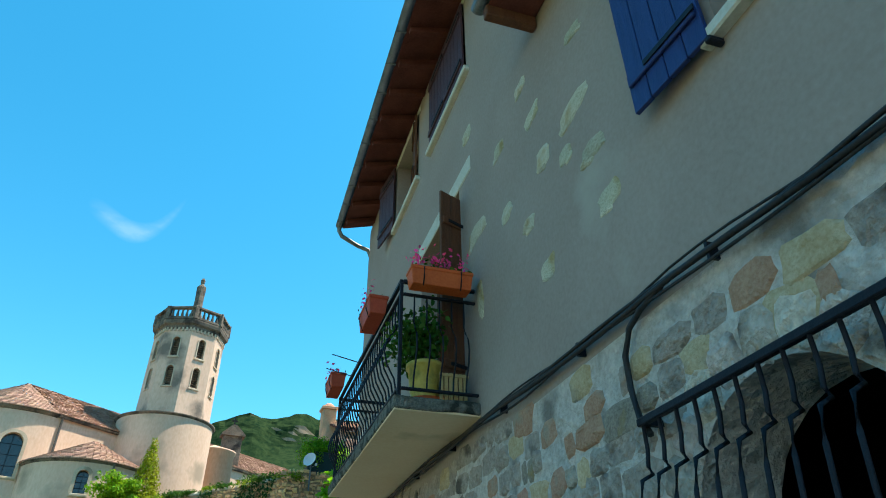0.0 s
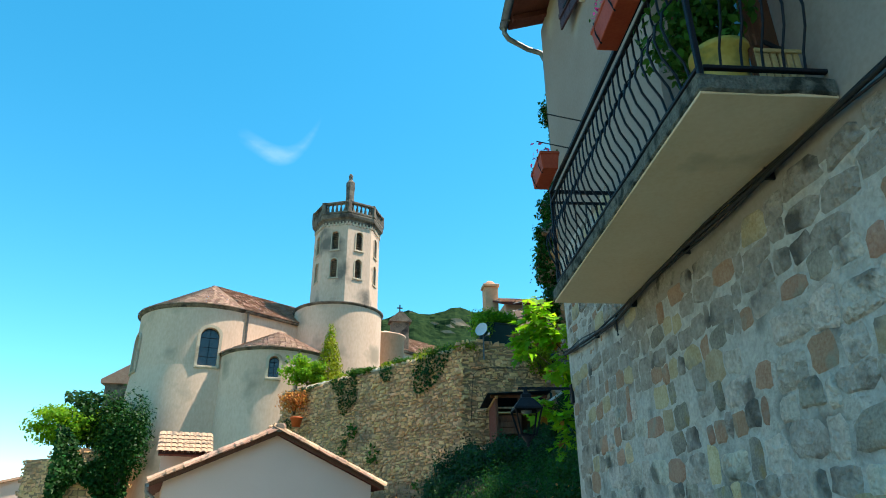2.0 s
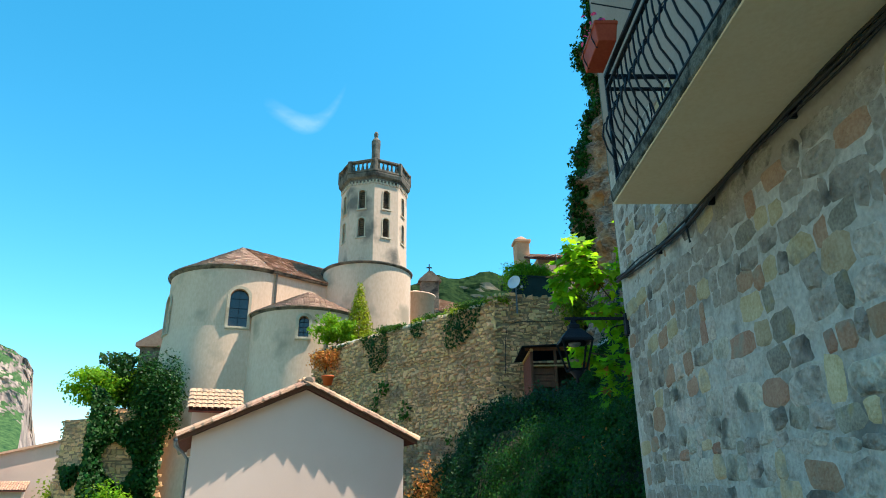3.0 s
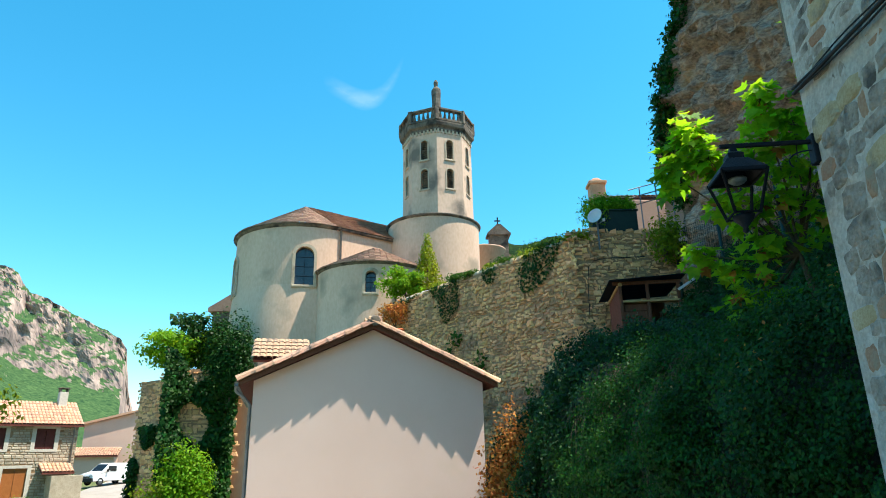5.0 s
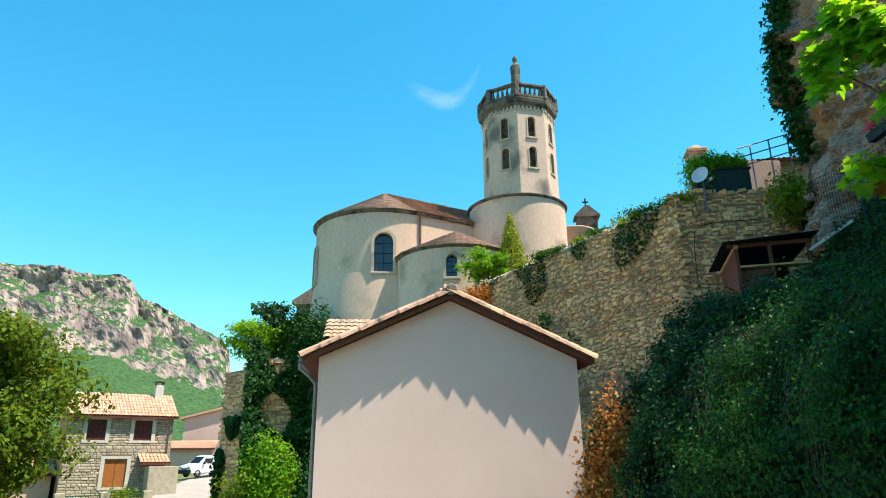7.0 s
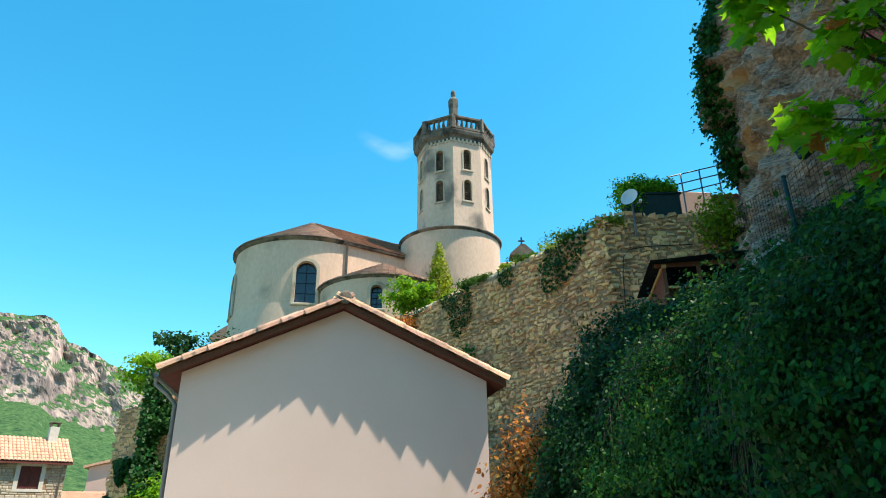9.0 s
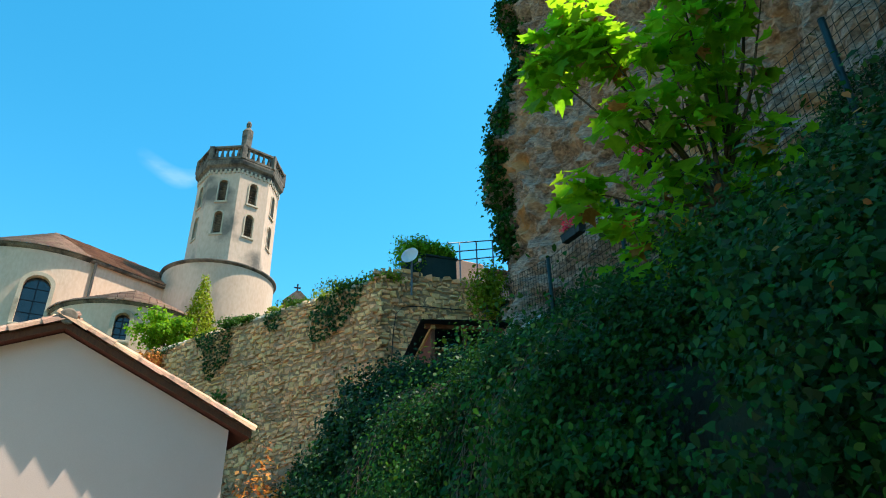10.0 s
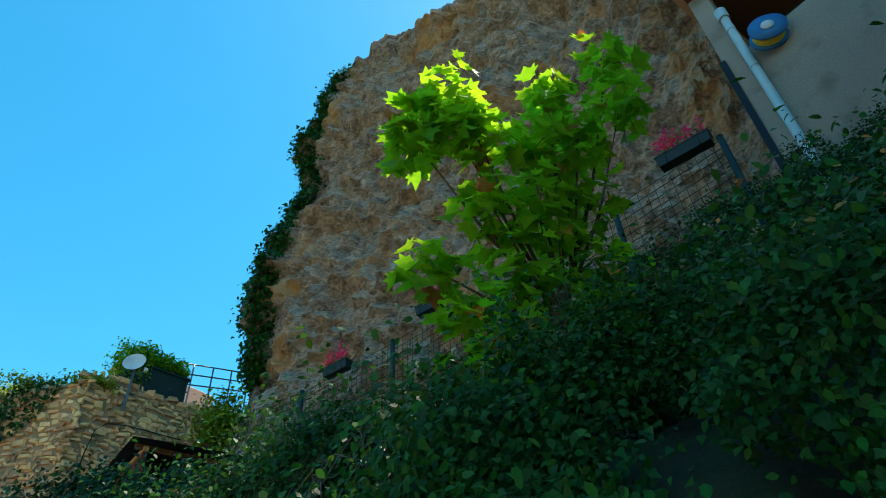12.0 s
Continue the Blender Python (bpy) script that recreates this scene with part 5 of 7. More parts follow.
# ---- retaining wall and terrace below the church ----
def rubble_face(name, p0, p1, z0, z1, parent, sx=0.34, sz=0.2, seed=1, material="wall_stone", proud=0.06, lean=0.0):
    """Uneven stones over the face from p0 to p1 (left to right as one looks at it)."""
    r = random.Random(seed)
    p0, p1 = Vector((*p0, 0)), Vector((*p1, 0))
    u = (p1 - p0).normalized()
    n = Vector((u.y, -u.x, 0))
    v, f = [], []
    z = z0
    while z < z1:
        h = r.uniform(0.6, 1.5) * sz
        s = r.uniform(-0.3, 0)
        while s < (p1 - p0).length:
            w = r.uniform(0.35, 1.6) * sx
            d = r.uniform(0.2, 1) * proud
            b = len(v)
            m_ = 0.018
            zo = r.uniform(-.05, .05)
            for k, (a, c) in enumerate(((m_, m_), (w - m_, m_), (w - m_, h - m_), (m_, h - m_))):
                q = p0 + u * (s + a + r.uniform(-.06, .06)) + n * (lean * (z1 - z)) + Vector((0, 0, z + c + zo + r.uniform(-.05, .05) + 0.25 * noise.noise((p0.x + u.x * s * 0.35, s * 0.35, z * 0.2))))
                v.append(q)
            for k in range(4):
                q = v[b + k].lerp((v[b] + v[b + 2]) / 2, 0.22) + n * d * r.uniform(0.7, 1.2)
                v.append(q)
            f += [(b + 4, b + 5, b + 6, b + 7)] + [(b + k, b + (k + 1) % 4, b + 4 + (k + 1) % 4, b + 4 + k) for k in range(4)]
            s += w
        z += h
    return tagged(raw(name, v, f, M[material], parent), "uneven warm rubble stones", kind="stuff")


WZ = 8.65
W0, W1, W2 = (-8.3, 41.4), (1.53, 30.96), (5.6, 31.6)
rwall = tagged(new("retaining_wall"), "high old rubble retaining wall overgrown with ivy", "wall", kind="structure")


def wall_body(p0, p1, z0, z1, th):
    p0, p1 = Vector((*p0, 0)), Vector((*p1, 0))
    u = (p1 - p0).normalized()
    n = Vector((u.y, -u.x, 0))
    bm = bmesh.new()
    q = [p0, p1, p1 - n * th, p0 - n * th]
    a = [bm.verts.new((p.x, p.y, z0)) for p in q]
    b = [bm.verts.new((p.x, p.y, z1)) for p in q]
    bm.faces.new(a[::-1])
    bm.faces.new(b)
    for i in range(4):
        bm.faces.new((a[i], a[(i + 1) % 4], b[(i + 1) % 4], b[i]))
    return bm


part("wall_core", wall_body(W0, W1, -4, WZ, 0.9), M["wall_mortar"], rwall)
part("wall_core", wall_body(W1, W2, -4, WZ + 0.35, 0.9), M["wall_mortar"], rwall)
rubble_face("rubble", W0, W1, -3.5, WZ - 0.05, rwall, 0.24, 0.135, 4, proud=0.09)
rubble_face("rubble", W1, W2, -3.5, WZ + 0.3, rwall, 0.24, 0.135, 5, proud=0.09)
random.seed(9)
for k in range(42):
    s = k / 41
    p = Vector((*W0, 0)).lerp(Vector((*W1, 0)), s)
    o = new("coping_stone", random.choice(STONES["stone_ochre"] if random.random() < 0.3 else STONES["stone_bare"]))
    o.parent = rwall
    o.matrix_local = pose(p.x + 0.25, p.y + 0.3, WZ + 0.06, 0, 90, random.uniform(30, 60)) @ Matrix.Diagonal((0.16, 0.36, 0.8, 1))
tv = [(*W0, WZ - 0.1), (*W1, WZ - 0.1), (*W2, WZ - 0.1), (14, 36, WZ + 1), (14, 75, WZ + 1), (-2, 75, WZ), (-7, 47, WZ - 0.1)]
tagged(raw("terrace", tv, [tuple(range(7))], M["soil"]), "earth terrace behind the retaining wall", "terrace", kind="structure")

# ---- cliff ----
def cliff():
    plan = [((14, 40), (16, 40)), ((8.5, 34.4), (10.3, 35)), ((5.6, 30.9), (7.3, 30.6)), ((6.5, 28.7), (8.7, 28.0)), ((7.7, 26), (10.0, 25)), ((8.4, 23), (10.9, 22.5)), ((9.5, 20), (12.5, 20)), ((10.6, 17), (14, 17)), ((11.2, 15.2), (14.4, 15.2)), ((12, 13), (15, 13)), ((13, 8), (16, 8)), ((14, 0), (17, 0)), ((15, -12), (18, -12))]
    # last six heights lie out of view, set to shade bank and lower maple
    tops = [21, 23, 27.0, 28.5, 29, 29.5, 29.2, 31.2, 31.2, 36, 38, 38, 36]
    n, mrows = 260, 170
    v, f = [], []
    for i in range(n + 1):
        s = i / n * (len(plan) - 1)
        k = min(int(s), len(plan) - 2)
        e = s - k
        B = Vector((*plan[k][0], 0)).lerp(Vector((*plan[k + 1][0], 0)), e)
        T = Vector((*plan[k][1], 0)).lerp(Vector((*plan[k + 1][1], 0)), e)
        zt = tops[k] + (tops[k + 1] - tops[k]) * e
        d = Vector((*plan[k + 1][0], 0)) - Vector((*plan[k][0], 0))
        nr = Vector((d.y, -d.x, 0)).normalized()
        for j in range(mrows + 1):
            g = j / mrows
            z = 2 + (zt - 2) * g
            bow = max(0.0, (z - 12) / (zt - 12)) ** 1.6 if z > 12 else 0.0
            p = B.lerp(T, bow) + Vector((0, 0, z))
            q = p * 0.28
            a = noise.fractal(q, 1.0, 2.1, 6, noise_basis='PERLIN_ORIGINAL') * 0.75
            strata = noise.noise(Vector((p.x * 0.15, p.y * 0.15, z * 1.3))) * 0.32 + abs(noise.noise(Vector((p.x * 0.5, p.y * 0.5, z * 2.2)))) * 0.22
            cell = noise.cell(Vector((p.x * 0.8, p.y * 0.8, p.z * 1.6))) * 0.10 + noise.ridged_multi_fractal(p * 0.9, 1.0, 2.1, 5, 1.0, 2.0) * 0.42 + noise.fractal(p * 2.6, 1.0, 2.0, 4) * 0.22
            p = p + nr * (a + strata + cell - 0.82) + Vector((0, 0, 0.3 * noise.noise(p * 0.8)))
            v.append(p)
        back = len(v)
    w = mrows + 1
    f = [(i * w + j, (i + 1) * w + j, (i + 1) * w + j + 1, i * w + j + 1) for i in range(n) for j in range(mrows)]
    # plateau behind the edge
    base = len(v)
    for i in range(n + 1):
        p = v[i * w + mrows]
        v.append(Vector((p.x + 30, p.y + 6, p.z + 2)))
    f += [(i * w + mrows, (i + 1) * w + mrows, base + i + 1, base + i) for i in range(n)]
    return raw("cliff", v, f, M["rock"]), v, w


cl, cliff_v, cliff_w = cliff()
tagged(cl, "tall overhanging brown limestone cliff face", "cliff", kind="structure")

# ---- overgrown bank between street and cliff ----
FU = ([-5, -0.05, 0.15, 0.5, 1.0, 2.0, 3.8, 5.1, 6.5, 7.7, 11], [-3.2, -3.0, 0.2, 1.0, 1.6, 2.0, 2.3, 3.2, 4.7, 6.1, 8.0])


HEAP = ([-0.85, -0.6, -0.3, 0.15, 0.65, 1.3, 2.3, 4.0, 7.0], [-2.8, 0.0, 1.25, 2.05, 2.65, 3.05, 3.35, 3.6, 4.0])


def bank_z(x, y):
    edge = 1.7 - (y - 13.5) * 0.23
    u = x - edge
    h = np.interp(u, *FU) + min(1.0, max(0.0, (x - 4.6) / 2.6)) * np.interp(y, [12, 15.7, 17.7, 18.9, 20.4], [1.8, 1.5, 1.0, 0.7, 0.0])
    heap = float(np.interp(y, [20.4, 21.8, 23.0, 27.5, 29.5], [0.0, 0.75, 1.0, 1.0, 0.95]))
    if heap > 0:
        h = max(h, -2.8 + (float(np.interp(x, *HEAP)) + 2.8) * heap)
        if u <= 0.1:
            return h
    return h + 0.35 * noise.noise((x * 0.5, y * 0.5, 3.0)) + 0.2 * noise.noise((x * 1.3, y * 1.3, 7.0)) if u > 0.1 else h


# earth sheet behind the leaves; part of its darkness is painted shade
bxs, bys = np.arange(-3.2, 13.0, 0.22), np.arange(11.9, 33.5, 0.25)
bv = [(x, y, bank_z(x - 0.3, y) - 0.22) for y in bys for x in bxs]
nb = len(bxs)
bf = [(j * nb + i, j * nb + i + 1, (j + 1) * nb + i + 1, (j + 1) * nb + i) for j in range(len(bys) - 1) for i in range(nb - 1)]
bank = tagged(raw("bank", bv, bf, M["soil"], smooth=True), "steep earth bank under the cliff, darkened as shade between leaves", "bank", kind="structure")


def bank_leaves(name, n, x0, x1, y0, y1, size, material, label, lift=0.35, clump=0.6, shape="ivy"):
    """Leaves in clumps over the bank, thicker on its steep front."""
    p, q = [], []
    while len(p) < n:
        x, y = rng.uniform(x0, x1), rng.uniform(y0, y1)
        e = 0.12
        z = bank_z(x, y)
        nx_, ny_ = -(bank_z(x + e, y) - bank_z(x - e, y)) / (2 * e), -(bank_z(x, y + e) - bank_z(x, y - e)) / (2 * e)
        nv = np.array((nx_, ny_, 1.0))
        ln = np.linalg.norm(nv)
        nv /= ln
        k = max(1, int(ln * 2.2))
        for _ in range(min(k, 14)):
            xx, yy = x + rng.normal(0, 0.06), y + rng.normal(0, 0.12)
            lump = noise.noise((xx * 1.1, yy * 1.1, 0.9 * z)) + 0.5 * noise.noise((xx * 2.7, yy * 2.7, 2.1 * z))
            if lump < -0.27 + 0.2 * rng.random():
                continue
            bump = min(0.5, lump) * clump
            zz = bank_z(xx, yy)
            if zz < -2.4:
                continue
            pt = np.array((xx, yy, zz)) + nv * (abs(rng.normal(0, 0.5)) * lift + bump)
            p.append(pt)
            q.append(nv * 0.7 + np.array((-0.35, -0.3, 0.3)))
    ob = leaves(name, p, q, size, material, None, shape, 0.65, 0.9)
    return tagged(ob, label, "ivy", kind="stuff")


M["leaf_thicket"] = mat("blue green thicket leaves", (0.006, 0.030, 0.010), (0.018, 0.058, 0.017), 0.55, 2, 14, 0, spread=0.5, island=True, translucent=0.12, gloss=0.2)
M["leaf_creeper"] = mat("creeper leaves", (0.007, 0.050, 0.005), (0.025, 0.100, 0.009), 0.5, 2, 14, 0, spread=0.45, island=True, translucent=0.25, gloss=0.12)


def front_leaves(name, n, size, material, label, shape):
    """Leaves hanging in lumps on the steep front of the bank."""
    p, q = [], []
    while len(p) < n:
        y, z = rng.uniform(12.0, 22.0), rng.uniform(-2.4, 1.1)
        x = 1.7 - (y - 13.5) * 0.23 + float(np.interp(z, FU[1], FU[0]))
        lump = noise.noise((x * 1.1, y * 1.1, 1.1 * z)) + 0.5 * noise.noise((x * 2.7, y * 2.7, 2.4 * z))
        if lump < -0.5 + 0.2 * rng.random():
            continue
        p.append((x - 0.05 - 0.4 * min(0.5, lump) - abs(rng.normal(0, 0.1)), y, z))
        q.append((-0.9, -0.25, 0.45))
    return tagged(leaves(name, p, q, size, material, None, shape, 0.45, 1.1), label, "ivy", kind="stuff")


bank_leaves("ivy", 150000, -0.6, 8.8, 12.3, 20.5, 0.045, M["leaf_ivy"], "dense dark green ivy covering the bank", 0.26, 0.75)
bank_leaves("ivy", 80000, -1.4, 8.0, 20.0, 29.3, 0.075, M["leaf_ivy"], "dense dark ivy on the bank below the cliff", 0.3, 0.9)
bank_leaves("creeper", 30000, -1.5, 6.5, 12.5, 22.0, 0.05, M["leaf_creeper"], "brighter green creeper leaves over the ivy", 0.42, 0.8, "oval")
bank_leaves("creeper", 26000, 0.4, 3.6, 14.2, 19.5, 0.055, M["leaf_creeper"], "fresh green creeper thick over the bank below the maple", 0.5, 0.9, "oval")
bank_leaves("thicket", 45000, -0.9, 4.5, 20.8, 28.3, 0.08, M["leaf_thicket"], "dark leafy thicket heaped over the bank before the old wall", 0.4, 0.7, "oval")
front_leaves("ivy", 44000, 0.048, M["leaf_ivy"], "dark ivy curtain on the steep face of the bank", "ivy")
front_leaves("creeper", 14000, 0.05, M["leaf_creeper"], "green creeper hanging on the steep face of the bank", "oval")
bank_leaves("dry_creeper", 500, 2.0, 7.5, 13.5, 17.0, 0.06, M["leaf_dry"], "dead brown leaves caught in the ivy", 0.5, 0.7, "oval")


def draped_stems(name, label, n, x0, x1, y0, y1, material):
    """Thin bare vine stems lying over the bank."""
    bm = bmesh.new()
    for _ in range(n):
        x, y = rng.uniform(x0, x1), rng.uniform(y0, y1)
        a = rng.uniform(2.6, 4.4)
        pts = []
        for k in range(9):
            pts.append((x, y, bank_z(x, y) + 0.28 + 0.25 * abs(math.sin(k * 1.1 + x * 3))))
            a += rng.normal(0, 0.35)
            x += 0.13 * math.cos(a)
            y += 0.13 * math.sin(a)
        tube(bm, pts, 0.005, 3, False)
    return tagged(part(name, bm, material), label, "vine stems", kind="stuff")


M["dead_stem"] = mat("dead vine stems", (0.10, 0.07, 0.045), (0.18, 0.13, 0.085), 0.9, 8, 40, 0.2)
draped_stems("dead_vines", "tangle of bare brown vine stems over the bank", 200, 0.3, 2.2, 16.5, 21.6, M["dead_stem"])
draped_stems("dead_vines", "loose dry vine stems among the ivy", 60, 4.0, 7.5, 13.0, 16.5, M["dead_stem"])


# ---- far mountain and wooded hill ----
def relief(name, table, r0, r1, r2, base, nphi, nr, rough, material, cliff_from, seed):
    """A slope seen across the valley: table of (degrees left of +y, rise per metre), in a ring about the village."""
    table = sorted(table)
    ph = [t[0] for t in table]
    sl_ = [t[1] for t in table]
    v, f = [], []
    lo, hi = min(ph), max(ph)
    for i in range(nphi + 1):
        p = lo + (hi - lo) * i / nphi
        s = float(np.interp(p, ph, sl_))
        top = s * r1
        for j in range(nr + 1):
            g = j / nr
            if g < 0.62:
                r = r0 + (r1 * 0.93 - r0) * (g / 0.62)
                z = base + (top * cliff_from - base) * (g / 0.62) ** 1.35
            elif g < 0.9:
                e = (g - 0.62) / 0.28
                r = r1 * (0.93 + 0.07 * e)
                z = top * (cliff_from + (1 - cliff_from) * e)
            else:
                e = (g - 0.9) / 0.1
                r = r1 + (r2 - r1) * e
                z = top * (1 - 0.25 * e)
            a = radians(p)
            q = Vector((r * math.sin(-a) * 0.01 + seed, r * math.cos(a) * 0.01, z * 0.01))
            k = rough * (0.15 if g < 0.55 else 0.15 + (g - 0.55) * 2.4)
            dr = (noise.fractal(q * 1.3, 1.0, 2.0, 5) * 1.0 + noise.ridged_multi_fractal(Vector((q.x * 2.2, q.y * 2.2, q.z * 0.8)), 1.0, 2.1, 5, 1.0, 2.0) * 0.5) * k
            r2_ = r + dr
            v.append((-1.0 - r2_ * math.sin(a), 8.0 + r2_ * math.cos(a), z + noise.fractal(q * 3, 1.0, 2.0, 4) * rough * 0.12))
    w = nr + 1
    f = [(i * w + j, i * w + j + 1, (i + 1) * w + j + 1, (i + 1) * w + j) for i in range(nphi) for j in range(nr)]
    return raw(name, v, f, material)


tagged(relief("mountain", [(95, 0.20), (75, 0.22), (60, 0.235), (49.3, 0.258), (45, 0.255), (43.3, 0.256), (42.2, 0.2593), (41.2, 0.2535), (40.2, 0.228), (38, 0.212), (35.8, 0.192), (33.6, 0.172), (33.0, 0.158), (32.5, 0.10), (31.5, 0.04), (20, 0.02)], 230, 1500, 2100, -12, 560, 170, 42, M["mountain"], 0.50, 3.0), "limestone mountain with bare cliffs above green scrub", "mountain", kind="structure")
tagged(relief("hill", [(13, -0.02), (10.5, 0.2), (8, 0.29), (4, 0.32), (0, 0.335), (-4, 0.345), (-15, 0.35), (-40, 0.25), (-60, 0.1)], 120, 420, 700, 0, 150, 60, 22, M["hill"], 0.75, 9.0), "wooded green hillside behind the church", "hill", kind="structure")


# ---- stone house across the valley lane ----
FM = pose(-39.0, 47.9, 0, 0, 0, math.degrees(math.atan2(53.6 - 47.9, -34.2 + 39.0)))
far_house = thing("stone_house", "two-storey rubble stone house with clay tile roof", "house", FM)
FW, FD, FE, FR = 7.2, 5.2, 3.55, 5.15
holes = [(1.3, 2.55, 1.75, 3.2), (4.45, 5.7, 1.75, 3.2), (2.75, 4.25, -1.5, 0.45)]


def far_wall():
    bm = holed_wall(bmesh.new(), 0, FW, -4, FE, holes, 0, 0.4)
    bmesh.ops.transform(bm, matrix=Matrix(((0, 1, 0, 0), (1, 0, 0, 0), (0, 0, 1, 0), (0, 0, 0, 1))), verts=bm.verts[:])
    prism(bm, [(0.4, -4), (FD, -4), (FD, FE), (FD / 2, FR), (0.4, FE)], 0, 0.35, Matrix(((0, 1, 0, 0), (1, 0, 0, 0), (0, 0, 1, 0), (0, 0, 0, 1))))
    prism(bm, [(0.4, -4), (FD, -4), (FD, FE), (FD / 2, FR), (0.4, FE)], FW - 0.35, FW, Matrix(((0, 1, 0, 0), (1, 0, 0, 0), (0, 0, 1, 0), (0, 0, 0, 1))))
    box(bm, 0.35, FW - 0.35, FD - 0.4, FD, -4, FE)
    bmesh.ops.recalc_face_normals(bm, faces=bm.faces[:])
    return bm


part("wall", far_wall(), M["wall_mortar"], far_house)


def far_rubble():
    r = random.Random(21)
    v, f = [], []
    z = -3.5
    while z < FE - 0.12:
        h = r.uniform(0.14, 0.26)
        x = 0.02
        while x < FW - 0.05:
            w = min(r.uniform(0.2, 0.6), FW - x)
            if not any(a - 0.28 < x + w / 2 < b + 0.28 and c - 0.2 < z + h / 2 < d + 0.2 for a, b, c, d in holes):
                b0 = len(v)
                d = r.uniform(0.02, 0.05)
                for dy, k in ((0, 0), (-d, 0.03)):
                    v += [(x + 0.015 + k, dy, z + 0.012 + k), (x + w - 0.015 - k, dy, z + 0.012 + k), (x + w - 0.015 - k, dy, z + h - 0.012 - k), (x + 0.015 + k, dy, z + h - 0.012 - k)]
                f += [(b0 + 4, b0 + 5, b0 + 6, b0 + 7)] + [(b0 + k, b0 + (k + 1) % 4, b0 + 4 + (k + 1) % 4, b0 + 4 + k) for k in range(4)]
            x += w
        z += h
    return v, f


M["far_stone"] = mat("pale grey rubble", (0.33, 0.28, 0.21), (0.48, 0.42, 0.33), 0.94, 3, 14, 0.6, spread=0.22, island=True)
tagged(raw("rubble", *far_rubble(), M["far_stone"], far_house), kind="stuff")
M["oxblood"] = mat("oxblood painted wood", (0.075, 0.018, 0.016), (0.11, 0.03, 0.024), 0.6, 5, 30, 0.2)
for x0, x1, z0, z1 in holes:
    isdoor = z0 < 0
    w = new("door" if isdoor else "window")
    w.parent = far_house
    part("surround", ring_prism(bmesh.new(), [(x0 - 0.26, z0 - 0.18), (x1 + 0.26, z0 - 0.18), (x1 + 0.26, z1 + 0.2), (x0 - 0.26, z1 + 0.2)], [(x0, z0), (x1, z0), (x1, z1), (x0, z1)], -0.06, 0.3), M["white_stone"], w, "pale dressed stone surround")
    for k in (0, 1):
        a = x0 + (x1 - x0) * k / 2
        part("leaf" if isdoor else "shutter", boxed(a + 0.01, a + (x1 - x0) / 2 - 0.01, 0.06, 0.11, z0, z1, 0.01), M["door_orange"] if isdoor else M["oxblood"], w)


def tiled_slope(name, parent, x0, x1, y0, y1, z0, z1, step=0.24, material=None):
    """Rows of half-round tiles from the eave (y0, z0) up to the ridge (y1, z1), as one mesh."""
    v, f = [], []
    n = int((x1 - x0) / step)
    rows = max(3, int(math.hypot(y1 - y0, z1 - z0) / 0.42))
    for i in range(n):
        xc = x0 + (i + 0.5) * (x1 - x0) / n
        for j in range(rows):
            b = len(v)
            lift = 0.035
            for e, up in ((j / rows, lift), ((j + 1.05) / rows, 0.0)):
                for k in range(6):
                    t = math.pi * k / 5
                    v.append((xc + step * 0.5 * math.cos(t), y0 + (y1 - y0) * e, z0 + (z1 - z0) * e + up + step * 0.38 * math.sin(t) + random.uniform(-.005, .005)))
            f += [(b + k, b + k + 1, b + 7 + k, b + 6 + k) for k in range(5)]
    return tagged(raw(name, v, f, material or M["tile_far"], parent), kind="stuff")


def plain_roof(parent, x0, x1, y0, y1, z0, z1):
    bm = bmesh.new()
    q = [(x0, y0, z0), (x1, y0, z0), (x1, y1, z1), (x0, y1, z1)]
    a = [bm.verts.new(p) for p in q]
    b = [bm.verts.new((p[0], p[1], p[2] - 0.1)) for p in q]
    bm.faces.new(a)
    bm.faces.new(b[::-1])
    for i in range(4):
        bm.faces.new((a[i], b[i], b[(i + 1) % 4], a[(i + 1) % 4]))
    bmesh.ops.recalc_face_normals(bm, faces=bm.faces[:])
    return part("roof_board", bm, M["rafter"], parent)


plain_roof(far_house, -0.25, FW + 0.25, -0.45, FD / 2, FE - 0.12, FR + 0.1)
plain_roof(far_house, -0.25, FW + 0.25, FD + 0.4, FD / 2, FE - 0.12, FR + 0.1)
tiled_slope("roof_tiles", far_house, -0.25, FW + 0.25, -0.48, FD / 2, FE - 0.1, FR + 0.12)
ch = new("chimney")
ch.parent = far_house
part("stack", boxed(FW - 1.15, FW - 0.55, FD / 2 - 0.5, FD / 2 + 0.1, 4.3, 6.1, 0.02), M["white_stone"], ch, "pale rendered stack")
part("cap", boxed(FW - 1.22, FW - 0.48, FD / 2 - 0.57, FD / 2 + 0.17, 6.35, 6.43, 0.02), M["old_stone"], ch)
for dx in (0, 0.5):
    part("cap_leg", boxed(FW - 1.15 + dx, FW - 1.05 + dx, FD / 2 - 0.5, FD / 2 + 0.1, 6.1, 6.35), M["old_stone"], ch)
porch = new("porch")
porch.parent = far_house
part("porch_wall", boxed(5.5, FW + 0.35, -1.6, -0.06, -4, -0.1, 0.02), M["far_stone"], porch)
plain_roof(porch, 4.9, FW - 0.2, -1.4, 0.0, 0.1, 0.7)
tiled_slope("porch_tiles", porch, 4.9, FW - 0.2, -1.42, 0.0, 0.12, 0.72)
part("downpipe", tubed([(FW - 0.3, -0.12, FE - 0.2), (FW - 0.3, -0.12, -1.5)], 0.05, 6), M["zinc"], far_house)
ter = thing("terrace_fence", "green metal terrace railing between stone piers", "fence", FM)
